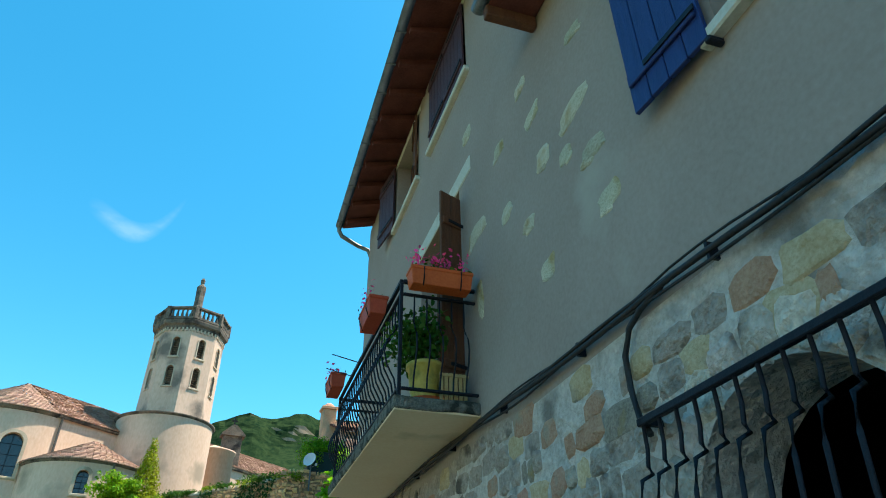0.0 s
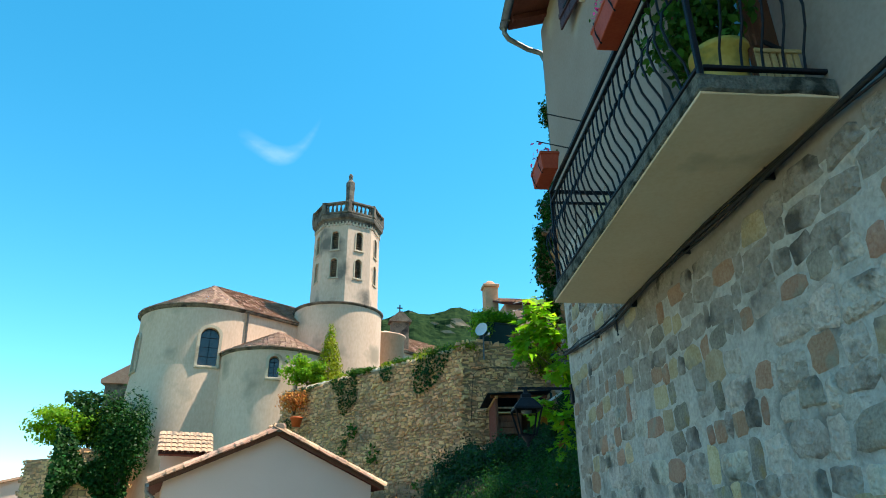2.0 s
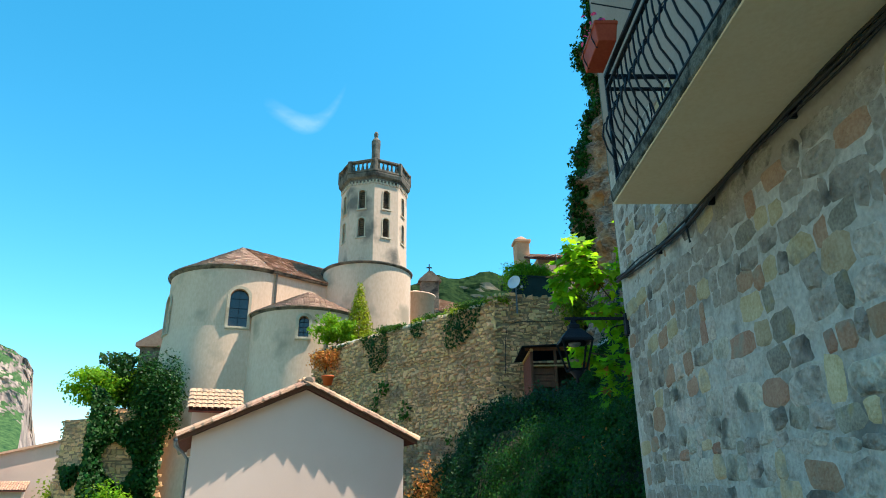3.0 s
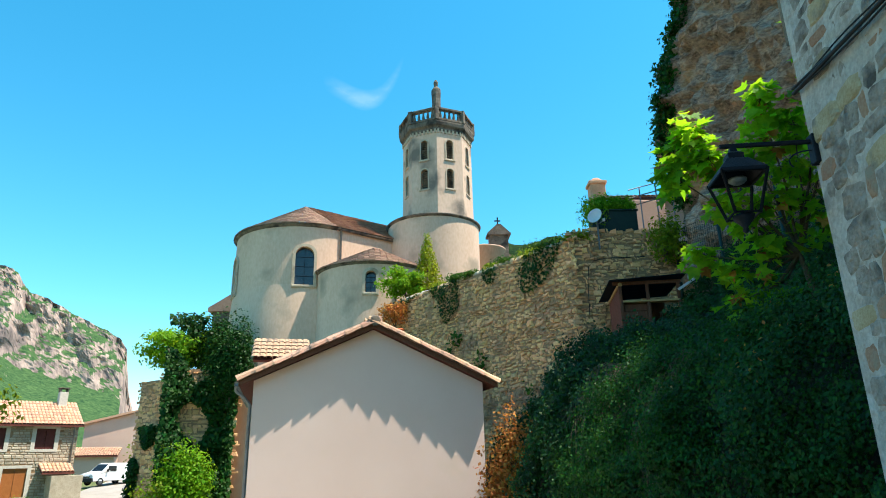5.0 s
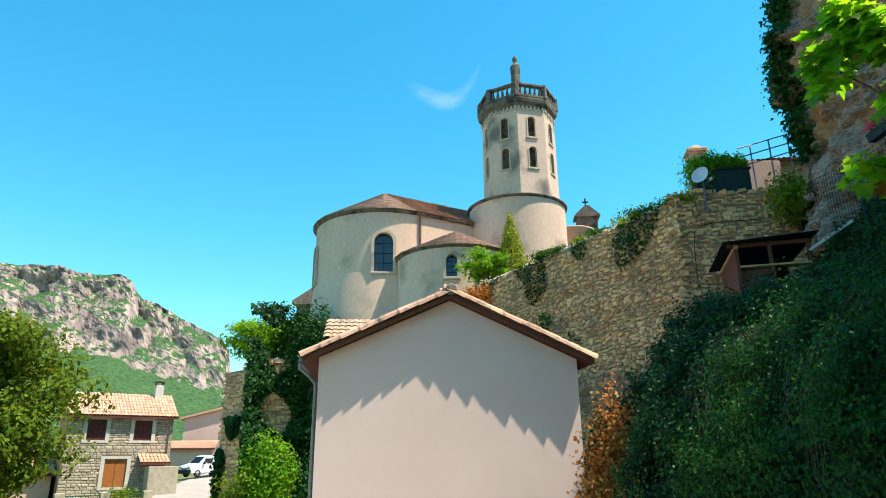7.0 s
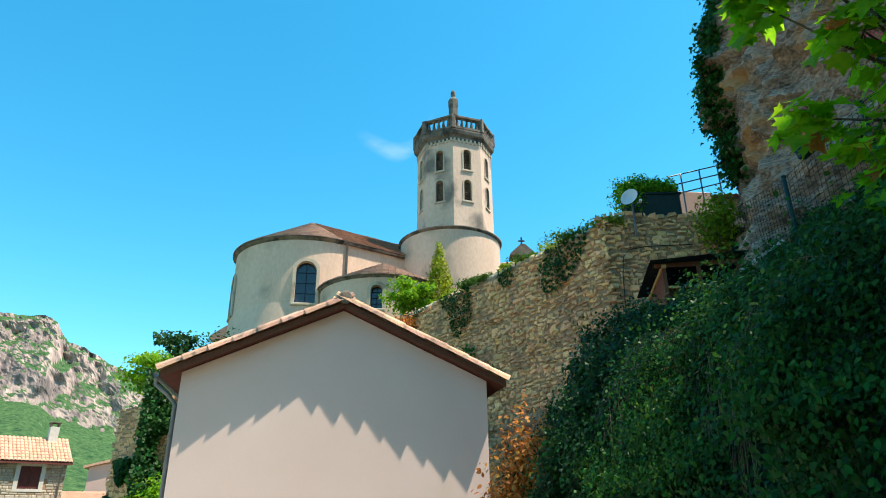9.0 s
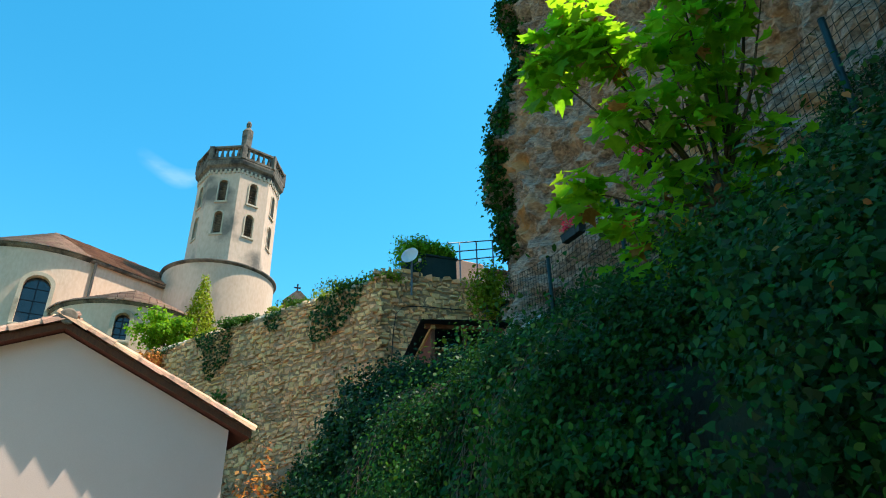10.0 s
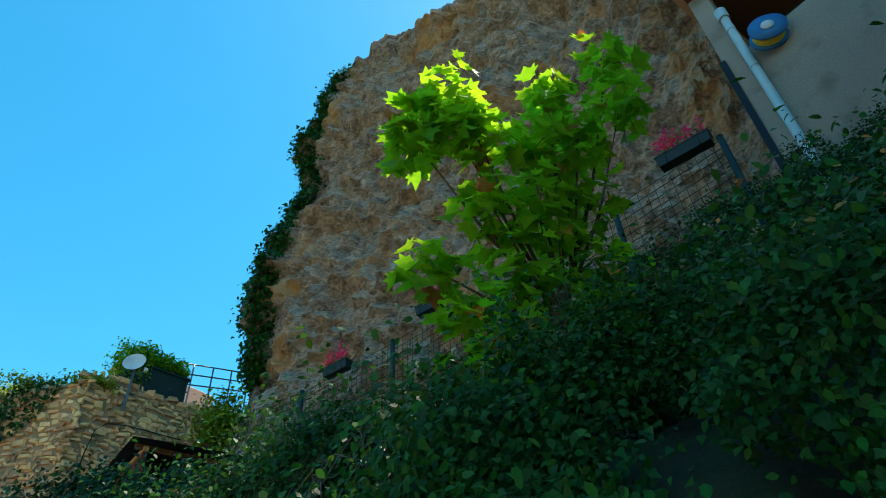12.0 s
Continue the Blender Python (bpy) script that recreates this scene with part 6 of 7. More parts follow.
for x in (-0.4, 2.3, 5.0):
    part("pier", boxed(x, x + 0.6, -3.3, -2.7, -4, -1.7, 0.03), M["far_stone"], ter)
for x0 in (0.2, 2.9):
    for k in range(14):
        part("bar", boxed(x0 + k * 0.15 + 0.05, x0 + k * 0.15 + 0.075, -3.02, -2.99, -2.9, -1.9), M["green_fence"], ter)
    part("rail", boxed(x0, x0 + 2.1, -3.03, -2.98, -1.92, -1.87), M["green_fence"], ter)
    part("rail", boxed(x0, x0 + 2.1, -3.03, -2.98, -2.85, -2.8), M["green_fence"], ter)
tagged(part("terrace_floor", boxed(-1.0, FW, -3.4, -0.05, -5, -2.9, m=FM), M["white_stone"]), "stone terrace before the rubble house", "terrace", kind="structure")
P, N = blob_points(700, (3.6, -3.2, -2.0), (1.2, 0.5, 0.7), 0.7)
P = np.array([FM @ Vector(p) for p in P])
sh = thing("flower_shrub", "yellow-green flowering shrub by a terrace wall", "shrub", pose(*(FM @ Vector((3.6, -3.2, -3.0)))))
o = leaves("foliage", P - np.array(sh.matrix_world.translation), N, 0.16, M["leaf_lime"], sh, "oval", 0.8)

# low tiled roofs and the pink house further off
lowroof = thing("low_house", "low house with a broad clay tile roof", "house", FM @ pose(-7.5, 1.5, 0))
part("wall", boxed(0, 7.2, 0, 6, -5, -0.3), M["pink_house"], lowroof)
plain_roof(lowroof, -0.3, 7.4, -0.4, 4, -0.6, 1.0)
tiled_slope("roof_tiles", lowroof, -0.3, 7.4, -0.43, 4, -0.58, 1.02)
PM = pose(-50.5, 77.0, 0, 0, 0, 28)
pink = thing("pink_house", "pink plastered house with a shallow clay tile roof", "house", PM)
pw = bmesh.new()
prism(pw, [(0, -4), (9, -4), (9, 7.4), (0, 5.0)], 0, 6)
part("wall", pw, M["pink_house"], pink)
rr = bmesh.new()
prism(rr, [(-0.5, 4.9), (9.3, 7.5), (9.3, 7.75), (-0.5, 5.15)], -0.4, 6.4)
part("roof", rr, M["tile_far"], pink)
garage = thing("garage", "small pink annexe with a clay tile roof", "garage", PM @ pose(-1.0, -6, 0))
part("wall", boxed(-1.5, 5, 0, 4, -4, 1.6), M["pink_house"], garage)
plain_roof(garage, -1.8, 5.3, -0.4, 4, 1.5, 2.4)
tiled_slope("roof_tiles", garage, -1.8, 5.3, -0.42, 4, 1.52, 2.42)


# ---- van ----
def van():
    top = thing("van", "white delivery van parked on the lane", "van", pose(-39.3, 65.5, float(ground_z(0, 65.5)) + 0.12, 0, 0, -20))
    # length along y, front towards -y
    prof = [(-2.2, 0.35), (-2.25, 0.75), (-2.15, 1.0), (-1.35, 1.18), (-0.65, 1.82), (-0.3, 1.92), (2.1, 1.92), (2.2, 1.8), (2.22, 0.4)]
    bm = bmesh.new()
    a = [bm.verts.new((-0.92 if z < 1.3 else -0.80, y, z)) for y, z in prof]
    b = [bm.verts.new((0.92 if z < 1.3 else 0.80, y, z)) for y, z in prof]
    n = len(prof)
    bm.faces.new(a)
    bm.faces.new(b[::-1])
    for i in range(n):
        bm.faces.new((a[i], b[i], b[(i + 1) % n], a[(i + 1) % n]))
    bmesh.ops.recalc_face_normals(bm, faces=bm.faces[:])
    bmesh.ops.bevel(bm, geom=bm.edges[:], offset=0.05, segments=2, affect='EDGES')
    part("body", bm, M["white_paint"], top)
    ws = bmesh.new()
    vs = [ws.verts.new(p) for p in ((-0.76, -1.30, 1.24), (0.76, -1.30, 1.24), (0.70, -0.68, 1.82), (-0.70, -0.68, 1.82))]
    ws.faces.new(vs)
    bmesh.ops.solidify(ws, geom=ws.faces[:], thickness=0.02)
    part("windscreen", ws, M["glass_dark"], top)
    for s in (-1, 1):
        part("side_window", boxed(min(s * 0.85, s * 0.905), max(s * 0.85, s * 0.905), -0.75, 0.1, 1.2, 1.66, 0.03), M["glass_dark"], top)
        part("headlight", boxed(s * 0.62 - 0.2, s * 0.62 + 0.2, -2.27, -2.1, 0.82, 0.98, 0.03), M["dish"], top)
        part("mirror", boxed(min(s * 0.92, s * 1.1), max(s * 0.92, s * 1.1), -0.95, -0.8, 1.15, 1.4, 0.03), M["rubber"], top)
        for y in (-1.45, 1.4):
            w = new("wheel")
            w.parent = top
            w.matrix_local = pose(s * 0.83, y, 0.33, 0, 90)
            part("tyre", lathe([(0.2, -0.1), (0.31, -0.1), (0.33, -0.05), (0.33, 0.05), (0.31, 0.1), (0.2, 0.1), (0.2, -0.1)], 20), M["rubber"], w)
            part("rim", lathe([(0.0, -0.06), (0.2, -0.08), (0.2, 0.08), (0, 0.06)], 16), M["zinc"], w)
    part("bumper", boxed(-0.88, 0.88, -2.33, -2.15, 0.3, 0.66, 0.04), M["rubber"], top)
    part("grille", boxed(-0.5, 0.5, -2.3, -2.2, 0.7, 0.8, 0.02), M["rubber"], top)
    return top


van()


# ---- trees and shrubs ----
def tree(name, label, at, height, crown, leafmat, n, size, limbs=7, seed=1, shape="oval", category="tree", low=0.35):
    """A tapered trunk with limbs and a crown of many clumps; crown: radii of the whole."""
    r = random.Random(seed)
    t = thing(name, label, category, pose(*at))
    bm = bmesh.new()
    h = height
    trunk = [(0, 0, -0.3), (0.05 * h * r.uniform(-1, 1), 0.02 * h, h * 0.3), (0.04 * h * r.uniform(-1, 1), 0.03 * h * r.uniform(-1, 1), h * 0.6), (0, 0, h * 0.85)]
    tube(bm, trunk, [0.03 * h, 0.025 * h, 0.016 * h, 0.006 * h], 8)
    clumps = []
    for k in range(limbs):
        z = h * (low + (0.95 - low) * (k + 0.5) / limbs)
        a = 2.4 * k + r.uniform(-.4, .4)
        reach = math.sqrt(max(0.05, 1 - ((z / h - (low + 0.98) / 2) / ((1.08 - low) / 2)) ** 2)) * r.uniform(0.6, 0.95)
        e = (crown[0] * reach * math.cos(a), crown[1] * reach * math.sin(a), z + 0.05 * h)
        tube(bm, [(0, 0, z - 0.12 * h), (e[0] * 0.5, e[1] * 0.5, z - 0.02 * h), e], [0.012 * h, 0.008 * h, 0.003 * h], 5)
        clumps.append((e, r.uniform(0.35, 0.55)))
        clumps.append(((e[0] * 0.5, e[1] * 0.5, z + 0.04 * h), r.uniform(0.35, 0.5)))
    part("trunk", bm, M["twig"], t)
    pp, nn = [], []
    for c, s in clumps:
        P, N = blob_points(max(10, n // len(clumps)), c, (crown[0] * s, crown[1] * s, crown[2] * s * 0.75), 0.8)
        pp.append(P)
        nn.append(N + np.array((0, 0, 0.4)))
    leaves("crown", np.vstack(pp), np.vstack(nn), size, leafmat, t, shape, 0.6)
    return t


def shrub(name, label, at, radii, leafmat, n, size, shape="oval", category="shrub", shell=0.7, lumps=5, seed=1):
    r = random.Random(seed)
    t = thing(name, label, category, pose(*at))
    bm = bmesh.new()
    pp, nn = [], []
    for k in range(lumps):
        c = (radii[0] * r.uniform(-.5, .5), radii[1] * r.uniform(-.5, .5), radii[2] * r.uniform(0.5, 1.3))
        tube(bm, [(0, 0, -0.05), (c[0] * 0.4, c[1] * 0.4, c[2] * 0.5), c], [0.03, 0.02, 0.006], 5)
        P, N = blob_points(n // lumps, c, [q * r.uniform(0.5, 0.75) for q in radii], shell)
        P[:, 2] = np.maximum(P[:, 2], 0.02)
        pp.append(P)
        nn.append(N + np.array((0, 0, 0.3)))
    part("stems", bm, M["twig"], t)
    leaves("foliage", np.vstack(pp), np.vstack(nn), size, leafmat, t, shape, 0.6)
    return t


gz = lambda x, y: float(ground_z(x, y))
tree("pine_tree", "bushy sunlit pine beside the lane", (-32.5, 35.5, gz(0, 35.5)), 10.2, (4.6, 4.6, 4.2), M["leaf_pine"], 24000, 0.30, 16, 4, "oval", low=0.12)
tree("dark_pine", "dark pine lower down the slope", (-29.2, 33.5, gz(0, 33.5)), 4.6, (2.3, 2.3, 2.2), M["leaf_pine"], 6000, 0.26, 8, 6, low=0.1)
shrub("roadside_bush", "lime green creeper bush beside the lane", (-38.2, 71.5, gz(0, 71)), (3.2, 2.2, 2.4), M["leaf_lime"], 4000, 0.3, seed=2)
shrub("roadside_bush", "green bush beside the parked van", (-37.5, 57.0, gz(0, 57)), (0.9, 0.9, 1.2), M["leaf"], 1600, 0.2, seed=3)

# overgrown old wall left of the church
ivw = tagged(new("ivy_wall"), "old rubble wall smothered in ivy beside the church", "wall", kind="structure")
A0, A1, A2 = (-22.3, 41.4), (-20.4, 40.4), (-17.0, 42.2)
part("wall_core", wall_body(A0, A1, -4, 5.0, 1.2), M["wall_mortar"], ivw)
part("wall_core", wall_body(A1, A2, -4, 5.6, 3.0), M["wall_mortar"], ivw)
rubble_face("rubble", A0, A1, -3, 4.95, ivw, 0.34, 0.18, 8)
rubble_face("rubble", A1, A2, -3, 5.5, ivw, 0.34, 0.18, 9)


def ivy_on(name, label, p0, p1, z0, z1, n, size, material, out=0.5, patch=0.0, seed=0.0, top=None, shape="ivy"):
    """Ivy leaves hung over a wall face, in uneven patches."""
    p0, p1 = np.array((*p0, 0.0)), np.array((*p1, 0.0))
    u = (p1 - p0) / np.linalg.norm(p1 - p0)
    nr_ = np.array((u[1], -u[0], 0))
    pp = []
    tries = 0
    while len(pp) < n and tries < n * 30:
        tries += 1
        s, z = rng.random(), rng.uniform(z0, z1)
        q = p0 + (p1 - p0) * s
        k = noise.noise((q[0] * 0.55 + seed, q[1] * 0.55, z * 0.45))
        edge = 0.0 if top is None else max(0.0, 1 - (z1 - z) / top) * 0.35
        if k + edge < patch:
            continue
        pp.append(q + nr_ * (0.06 + abs(rng.normal(0, 0.35)) * out * (0.4 + max(0, k) * 1.5)) + np.array((0, 0, z)))
    ob = leaves(name, pp, np.tile(nr_ + np.array((0, 0, 0.35)), (len(pp), 1)), size, material, None, shape, 0.5, 0.9)
    return tagged(ob, label, "ivy", kind="stuff")


ivy_on("wall_ivy", "dark ivy hanging down the old wall", A1, A2, -2.5, 8.6, 9000, 0.2, M["leaf_ivy"], 2.0, -0.12, 2.0)
ivy_on("wall_ivy", "dark ivy at the foot of the old wall", A0, A1, -2.5, 2.5, 1500, 0.2, M["leaf_ivy"], 0.5, 0.0, 5.0)
shrub("hanging_bush", "dark bush hanging from the old wall", (-18.4, 42.6, 4.5), (2.2, 1.4, 2.6), M["leaf_ivy"], 5000, 0.2, seed=5)
shrub("fresh_shrub", "small bright green shrub before the ivy wall", (-19.6, 38.6, -2.6), (1.0, 0.8, 1.7), M["leaf_lime"], 700, 0.18, seed=8)
tree("wall_tree", "spreading bright green tree on the old wall", (-20.9, 43.0, 4.4), 3.7, (2.6, 2.0, 1.3), M["leaf_fresh"], 7500, 0.2, 10, 12, low=0.45)
shrub("ivy_bush", "large mid green bush at the foot of the ivy wall", (-18.3, 39.2, -2.6), (1.9, 1.2, 2.5), M["leaf_fresh"], 7000, 0.17, seed=61, lumps=8)
shrub("ivy_bush", "dark bush between the ivy wall and the church", (-17.0, 41.2, 3.4), (1.5, 1.1, 2.6), M["leaf_ivy"], 6000, 0.17, seed=62, lumps=8)
shrub("fig_bush", "sunlit yellow green bush on the old wall", (-19.6, 43.2, 5.6), (1.5, 1.2, 1.6), M["leaf_lime"], 3600, 0.18, seed=9)
sb = thing("small_tower_house", "small dark stone house with a slate roof behind the church", "house", pose(-23.6, 56.0, 0, 0, 0, 10))
part("wall", boxed(-1.6, 3, -1.5, 3, -2, 12.2, 0.02), M["old_stone"], sb)
rb = bmesh.new()
prism(rb, [(-1.9, 12.0), (3.2, 12.0), (3.2, 12.3), (0.6, 13.9), (-1.9, 12.3)], -1.8, 3.2)
part("roof", rb, M["roof_slab"], sb)

# plants below the church and on the retaining wall
con = thing("conifer", "small golden green conical cypress", "conifer", pose(-5.75, 41.4, WZ - 0.1))
part("trunk", tubed([(0, 0, -0.1), (0, 0, 3.4)], [0.09, 0.02], 6), M["twig"], con)
cp, cn = [], []
for k in range(4600):
    z = 4.4 * (1 - math.sqrt(rng.random()))
    rr_ = (1.05 * (1 - z / 4.6) ** 0.8) * (0.6 + 0.4 * rng.random()) * (1 + 0.18 * math.sin(z * 9 + 3 * k % 7))
    a = rng.uniform(0, 2 * math.pi)
    cp.append((rr_ * math.cos(a), rr_ * math.sin(a), z + 0.1))
    cn.append((math.cos(a), math.sin(a), 0.6))
leaves("foliage", cp, cn, 0.14, M["leaf_gold"], con, "oval", 0.5, -0.8)
tree("fig_tree", "small bright green leafy tree on the terrace edge", (-6.9, 40.6, WZ - 0.3), 2.1, (1.25, 1.1, 0.9), M["leaf_fresh"], 3600, 0.17, 8, 15, low=0.4)
shrub("dry_shrub", "dry orange shrub above the tiled roof", (-7.3, 39.7, WZ - 1.4), (0.9, 0.8, 0.9), M["leaf_dry"], 1300, 0.14, seed=4)
urn = thing("plant_pot", "terracotta pot on the wall end", "pot", pose(-7.0, 39.0, WZ - 2.2))
part("pot", lathe([(0, 0), (0.22, 0), (0.32, 0.4), (0.36, 0.42), (0.36, 0.5), (0.3, 0.5), (0.28, 0.42), (0, 0.42)], 18), M["terracotta"], urn)
wv = Vector((*W1, 0)) - Vector((*W0, 0))


def along(s, back=0.0):
    p = Vector((*W0, 0)) + wv * s
    nrm_ = Vector((wv.y, -wv.x, 0)).normalized()
    return p - nrm_ * back


for k, (s, rad, m_, lab) in enumerate(((0.36, (0.5, 0.4, 0.45), "leaf_lime", "yellow flowering plant on the wall top"), (0.48, (0.7, 0.5, 0.5), "leaf", "green herb clump on the wall top"), (0.55, (0.9, 0.5, 0.35), "leaf", "grey green plant on the wall top"),
                                       (0.64, (0.6, 0.5, 0.4), "leaf_lime", "yellow green plant on the wall top"), (0.74, (0.9, 0.6, 0.4), "leaf", "green creeper on the wall top"), (0.83, (0.9, 0.6, 0.5), "leaf_lime", "bright creeper on the wall top"), (0.92, (1.1, 0.6, 0.55), "leaf", "green creeper near the wall corner"), (0.985, (0.8, 0.6, 0.4), "leaf_lime", "sunlit creeper at the wall corner"))):
    p = along(s, 0.35)
    shrub("wall_plant", lab, (p.x, p.y, WZ - 0.05), (rad[0] * 1.15, rad[1], rad[2] * 0.62), M[m_], 1100, 0.11, seed=30 + k)
ivy_on("wall_ivy", "dark ivy hanging over the retaining wall", W0, W1, 6.6, WZ + 0.1, 1500, 0.11, M["leaf_ivy"], 0.3, 0.29, 11.0, 1.1)
ivy_on("wall_creeper", "scattered green plants rooted in the wall joints", W0, W1, 0, WZ - 1.5, 700, 0.16, M["leaf"], 0.7, 0.25, 21.0)

# things on the terrace: hedge in a tub, satellite dish, shed
tub = thing("planter_tub", "long dark green tub planted with a clipped hedge", "planter", pose(3.35, 32.3, WZ + 0.3, 0, 0, 9))
tb = bmesh.new()
box(tb, -0.9, 1.0, -0.32, 0.32, 0, 1.25, 0.03)
part("tub", tb, M["green_plastic"], tub)
part("rim", boxed(-0.95, 1.05, -0.37, 0.37, 1.2, 1.28, 0.015), M["green_plastic"], tub)
hp, hn = [], []
for c, r_ in (((-0.75, -0.1, 1.25), (0.6, 0.55, 0.75)), ((-0.3, 0, 1.6), (0.5, 0.45, 0.45)), ((0.2, 0, 1.55), (0.45, 0.42, 0.42)), ((0.65, 0, 1.5), (0.5, 0.42, 0.38))):
    P, N = blob_points(1500, c, r_, 0.7)
    hp.append(P)
    hn.append(N)
leaves("hedge", np.vstack(hp), np.vstack(hn), 0.11, M["leaf_fresh"], tub, "oval", 0.5)
dish = thing("satellite_dish", "pale grey satellite dish on a steel pole", "satellite dish", pose(2.58, 30.98, 0))
part("pole", tubed([(0, 0, 8.2), (0, 0, 9.5)], 0.035, 8), M["zinc"], dish)
dm = lathe([(0.0, 0.0), (0.2, 0.025), (0.36, 0.09), (0.44, 0.15), (0.445, 0.145), (0.36, 0.075), (0.2, 0.008), (0, -0.02)], 28)
part("reflector", dm, M["dish"], dish).matrix_local = pose(-0.05, -0.08, 9.52, 68, 0, -28) @ Matrix.Diagonal((0.66, 0.8, 0.8, 1))
part("arm", tubed([(0.05, -0.1, 9.24), (0.2, -0.38, 9.26)], 0.014, 6), M["zinc"], dish)
part("receiver", boxed(0.16, 0.25, -0.46, -0.36, 9.22, 9.32, 0.01), M["pvc"], dish)
part("wall_bracket", boxed(-0.04, 0.04, -0.02, 0.15, 8.6, 8.68), M["zinc"], dish)
shrub("terrace_shrub", "sunlit feathery green shrub at the foot of the cliff", (5.0, 30.9, 7.6), (0.9, 0.8, 1.1), M["leaf_lime"], 1900, 0.13, seed=41)
shed = thing("shed", "small lean-to shed of red boards under a dark corrugated roof", "shed", pose(2.35, 27.7, 0))
SX, SF = 0.32, 3.7
for k in range(17):
    part("wall_board", boxed(SX - 0.015, SX + 0.015, 0.16 + k * 0.155, 0.305 + k * 0.155, SF, 5.86, 0.004), M["red_paint"], shed)
part("back_wall", boxed(SX, 2.3, 2.78, 2.82, SF, 5.95), M["wood_brown"], shed)
part("wall_plate", boxed(SX - 0.06, SX + 0.06, 0.0, 2.8, 5.86, 5.97, 0.01), M["cane"], shed, "pale timber wall plate under the eaves")
for x in (SX, 1.2, 2.2):
    part("post", boxed(x - 0.05, x + 0.05, 0.04, 0.14, SF, 5.9, 0.006), M["wood_brown"], shed)
part("front_beam", boxed(0.1, 2.3, 0.05, 0.13, 5.9, 6.02, 0.008), M["wood_brown"], shed)
part("counter", boxed(SX + 0.05, 2.2, 0.0, 0.3, 5.3, 5.36, 0.006), M["cane"], shed, "weathered pale timber shelf")
for k in range(3):
    part("front_board", boxed(SX + 0.06, 1.15, 0.15, 0.18, 4.55 + k * 0.24, 4.77 + k * 0.24, 0.004), M["wood_brown"], shed)
part("brace", boxed(-0.7, 0.7, -0.04, 0.04, -0.04, 0.04, 0.006, m=pose(2.75, -0.1, 6.0, 0, -32, 0)), M["dish"], shed, "pale grey handrail beside the shed")
sr = bmesh.new()
for k in range(40):
    y0_ = -0.28 + k * 0.085
    for e in (0, 1):
        sr.verts.new((-0.05 if e == 0 else 2.45, y0_, (6.0 if e == 0 else 6.12) + 0.035 * (k % 2)))
sr.verts.ensure_lookup_table()
for k in range(39):
    sr.faces.new([sr.verts[j] for j in (2 * k, 2 * k + 1, 2 * k + 3, 2 * k + 2)])
bmesh.ops.solidify(sr, geom=sr.faces[:], thickness=0.04)
part("roof", sr, M["felt"], shed, "dark corrugated sheet roof")
hose = thing("wall_hose", "thin black hose running over the corner of the old wall", "hose")
part("sheath", tubed([(1.95, 30.9, 5.6), (2.0, 30.92, 6.9), (2.08, 30.93, 7.5), (2.3, 30.97, 7.75), (2.85, 31.05, 7.85), (4.3, 31.28, 7.9)], 0.015, 6), M["cable"], hose)

# house on the terrace behind the hedge
uh = thing("upper_house", "plastered house with a clay tile roof above the terrace", "house", pose(5.2, 41.6, 0.75, 0, 0, 6))
part("wall", boxed(0, 6, 0, 6, WZ - 1, 13.8), M["pink_house"], uh)
plain_roof(uh, -0.4, 6.3, -0.5, 4, 13.6, 15.4)
tiled_slope("roof_tiles", uh, -0.4, 6.3, -0.52, 4, 13.62, 15.42)
ch = new("chimney")
ch.parent = uh
part("stack", boxed(-0.9, 0.0, 2.0, 2.9, 9, 15.6, 0.02), M["tile_far"], ch)
part("cap", boxed(-1.0, 0.1, 1.9, 3.0, 15.6, 15.8, 0.03), M["tile_far"], ch)
part("dome", lathe([(0.42, 15.8), (0.38, 15.95), (0.2, 16.1), (0, 16.15)], 14), M["tile_far"], ch).location = (-0.45, 2.45, 0)
guard2 = thing("steel_railing", "galvanised steel railing of a path under the cliff", "railing", pose(5.1, 34.6, 0, 0, 0, 25))
for k in range(4):
    part("post", tubed([(k * 0.9, 0, 9.0 + 0.5 * k), (k * 0.9, 0, 12.2 + 0.32 * k)], 0.03, 6), M["zinc"], guard2)
for z_ in (11.4, 11.8, 12.2):
    part("rail", tubed([(-0.6, 0, z_ - 0.2), (2.9, 0, z_ + 1.05)], 0.025, 6), M["zinc"], guard2)
blk = thing("path_parapet", "pale rendered parapet block beside the cliff path", "parapet", pose(5.0, 35.8, 0, 0, 0, 15))
part("block", boxed(-0.3, 1.6, 0, 0.5, WZ, 12.1, 0.03), M["pink_house"], blk)

# ---- fence and flower boxes under the cliff ----
fence = thing("mesh_fence", "dark green steel posts with wire mesh below the cliff", "fence")
POSTS = [(5.55, 31.3, 7.4, 8.95), (6.1, 27.7, 6.6, 8.25), (6.85, 24.6, 6.5, 8.4), (7.45, 21.4, 6.6, 8.5), (7.75, 18.4, 6.6, 8.4), (8.1, 16.2, 6.9, 8.5)]
for x, y, z0, z1 in POSTS:
    part("post", tubed([(x, y, z0 - 1.2), (x, y, z1)], 0.06, 8), M["green_plastic"], fence)
    part("post_cap", lathe([(0.066, 0), (0.066, 0.03), (0, 0.045)], 8), M["green_plastic"], fence).location = (x, y, z1)
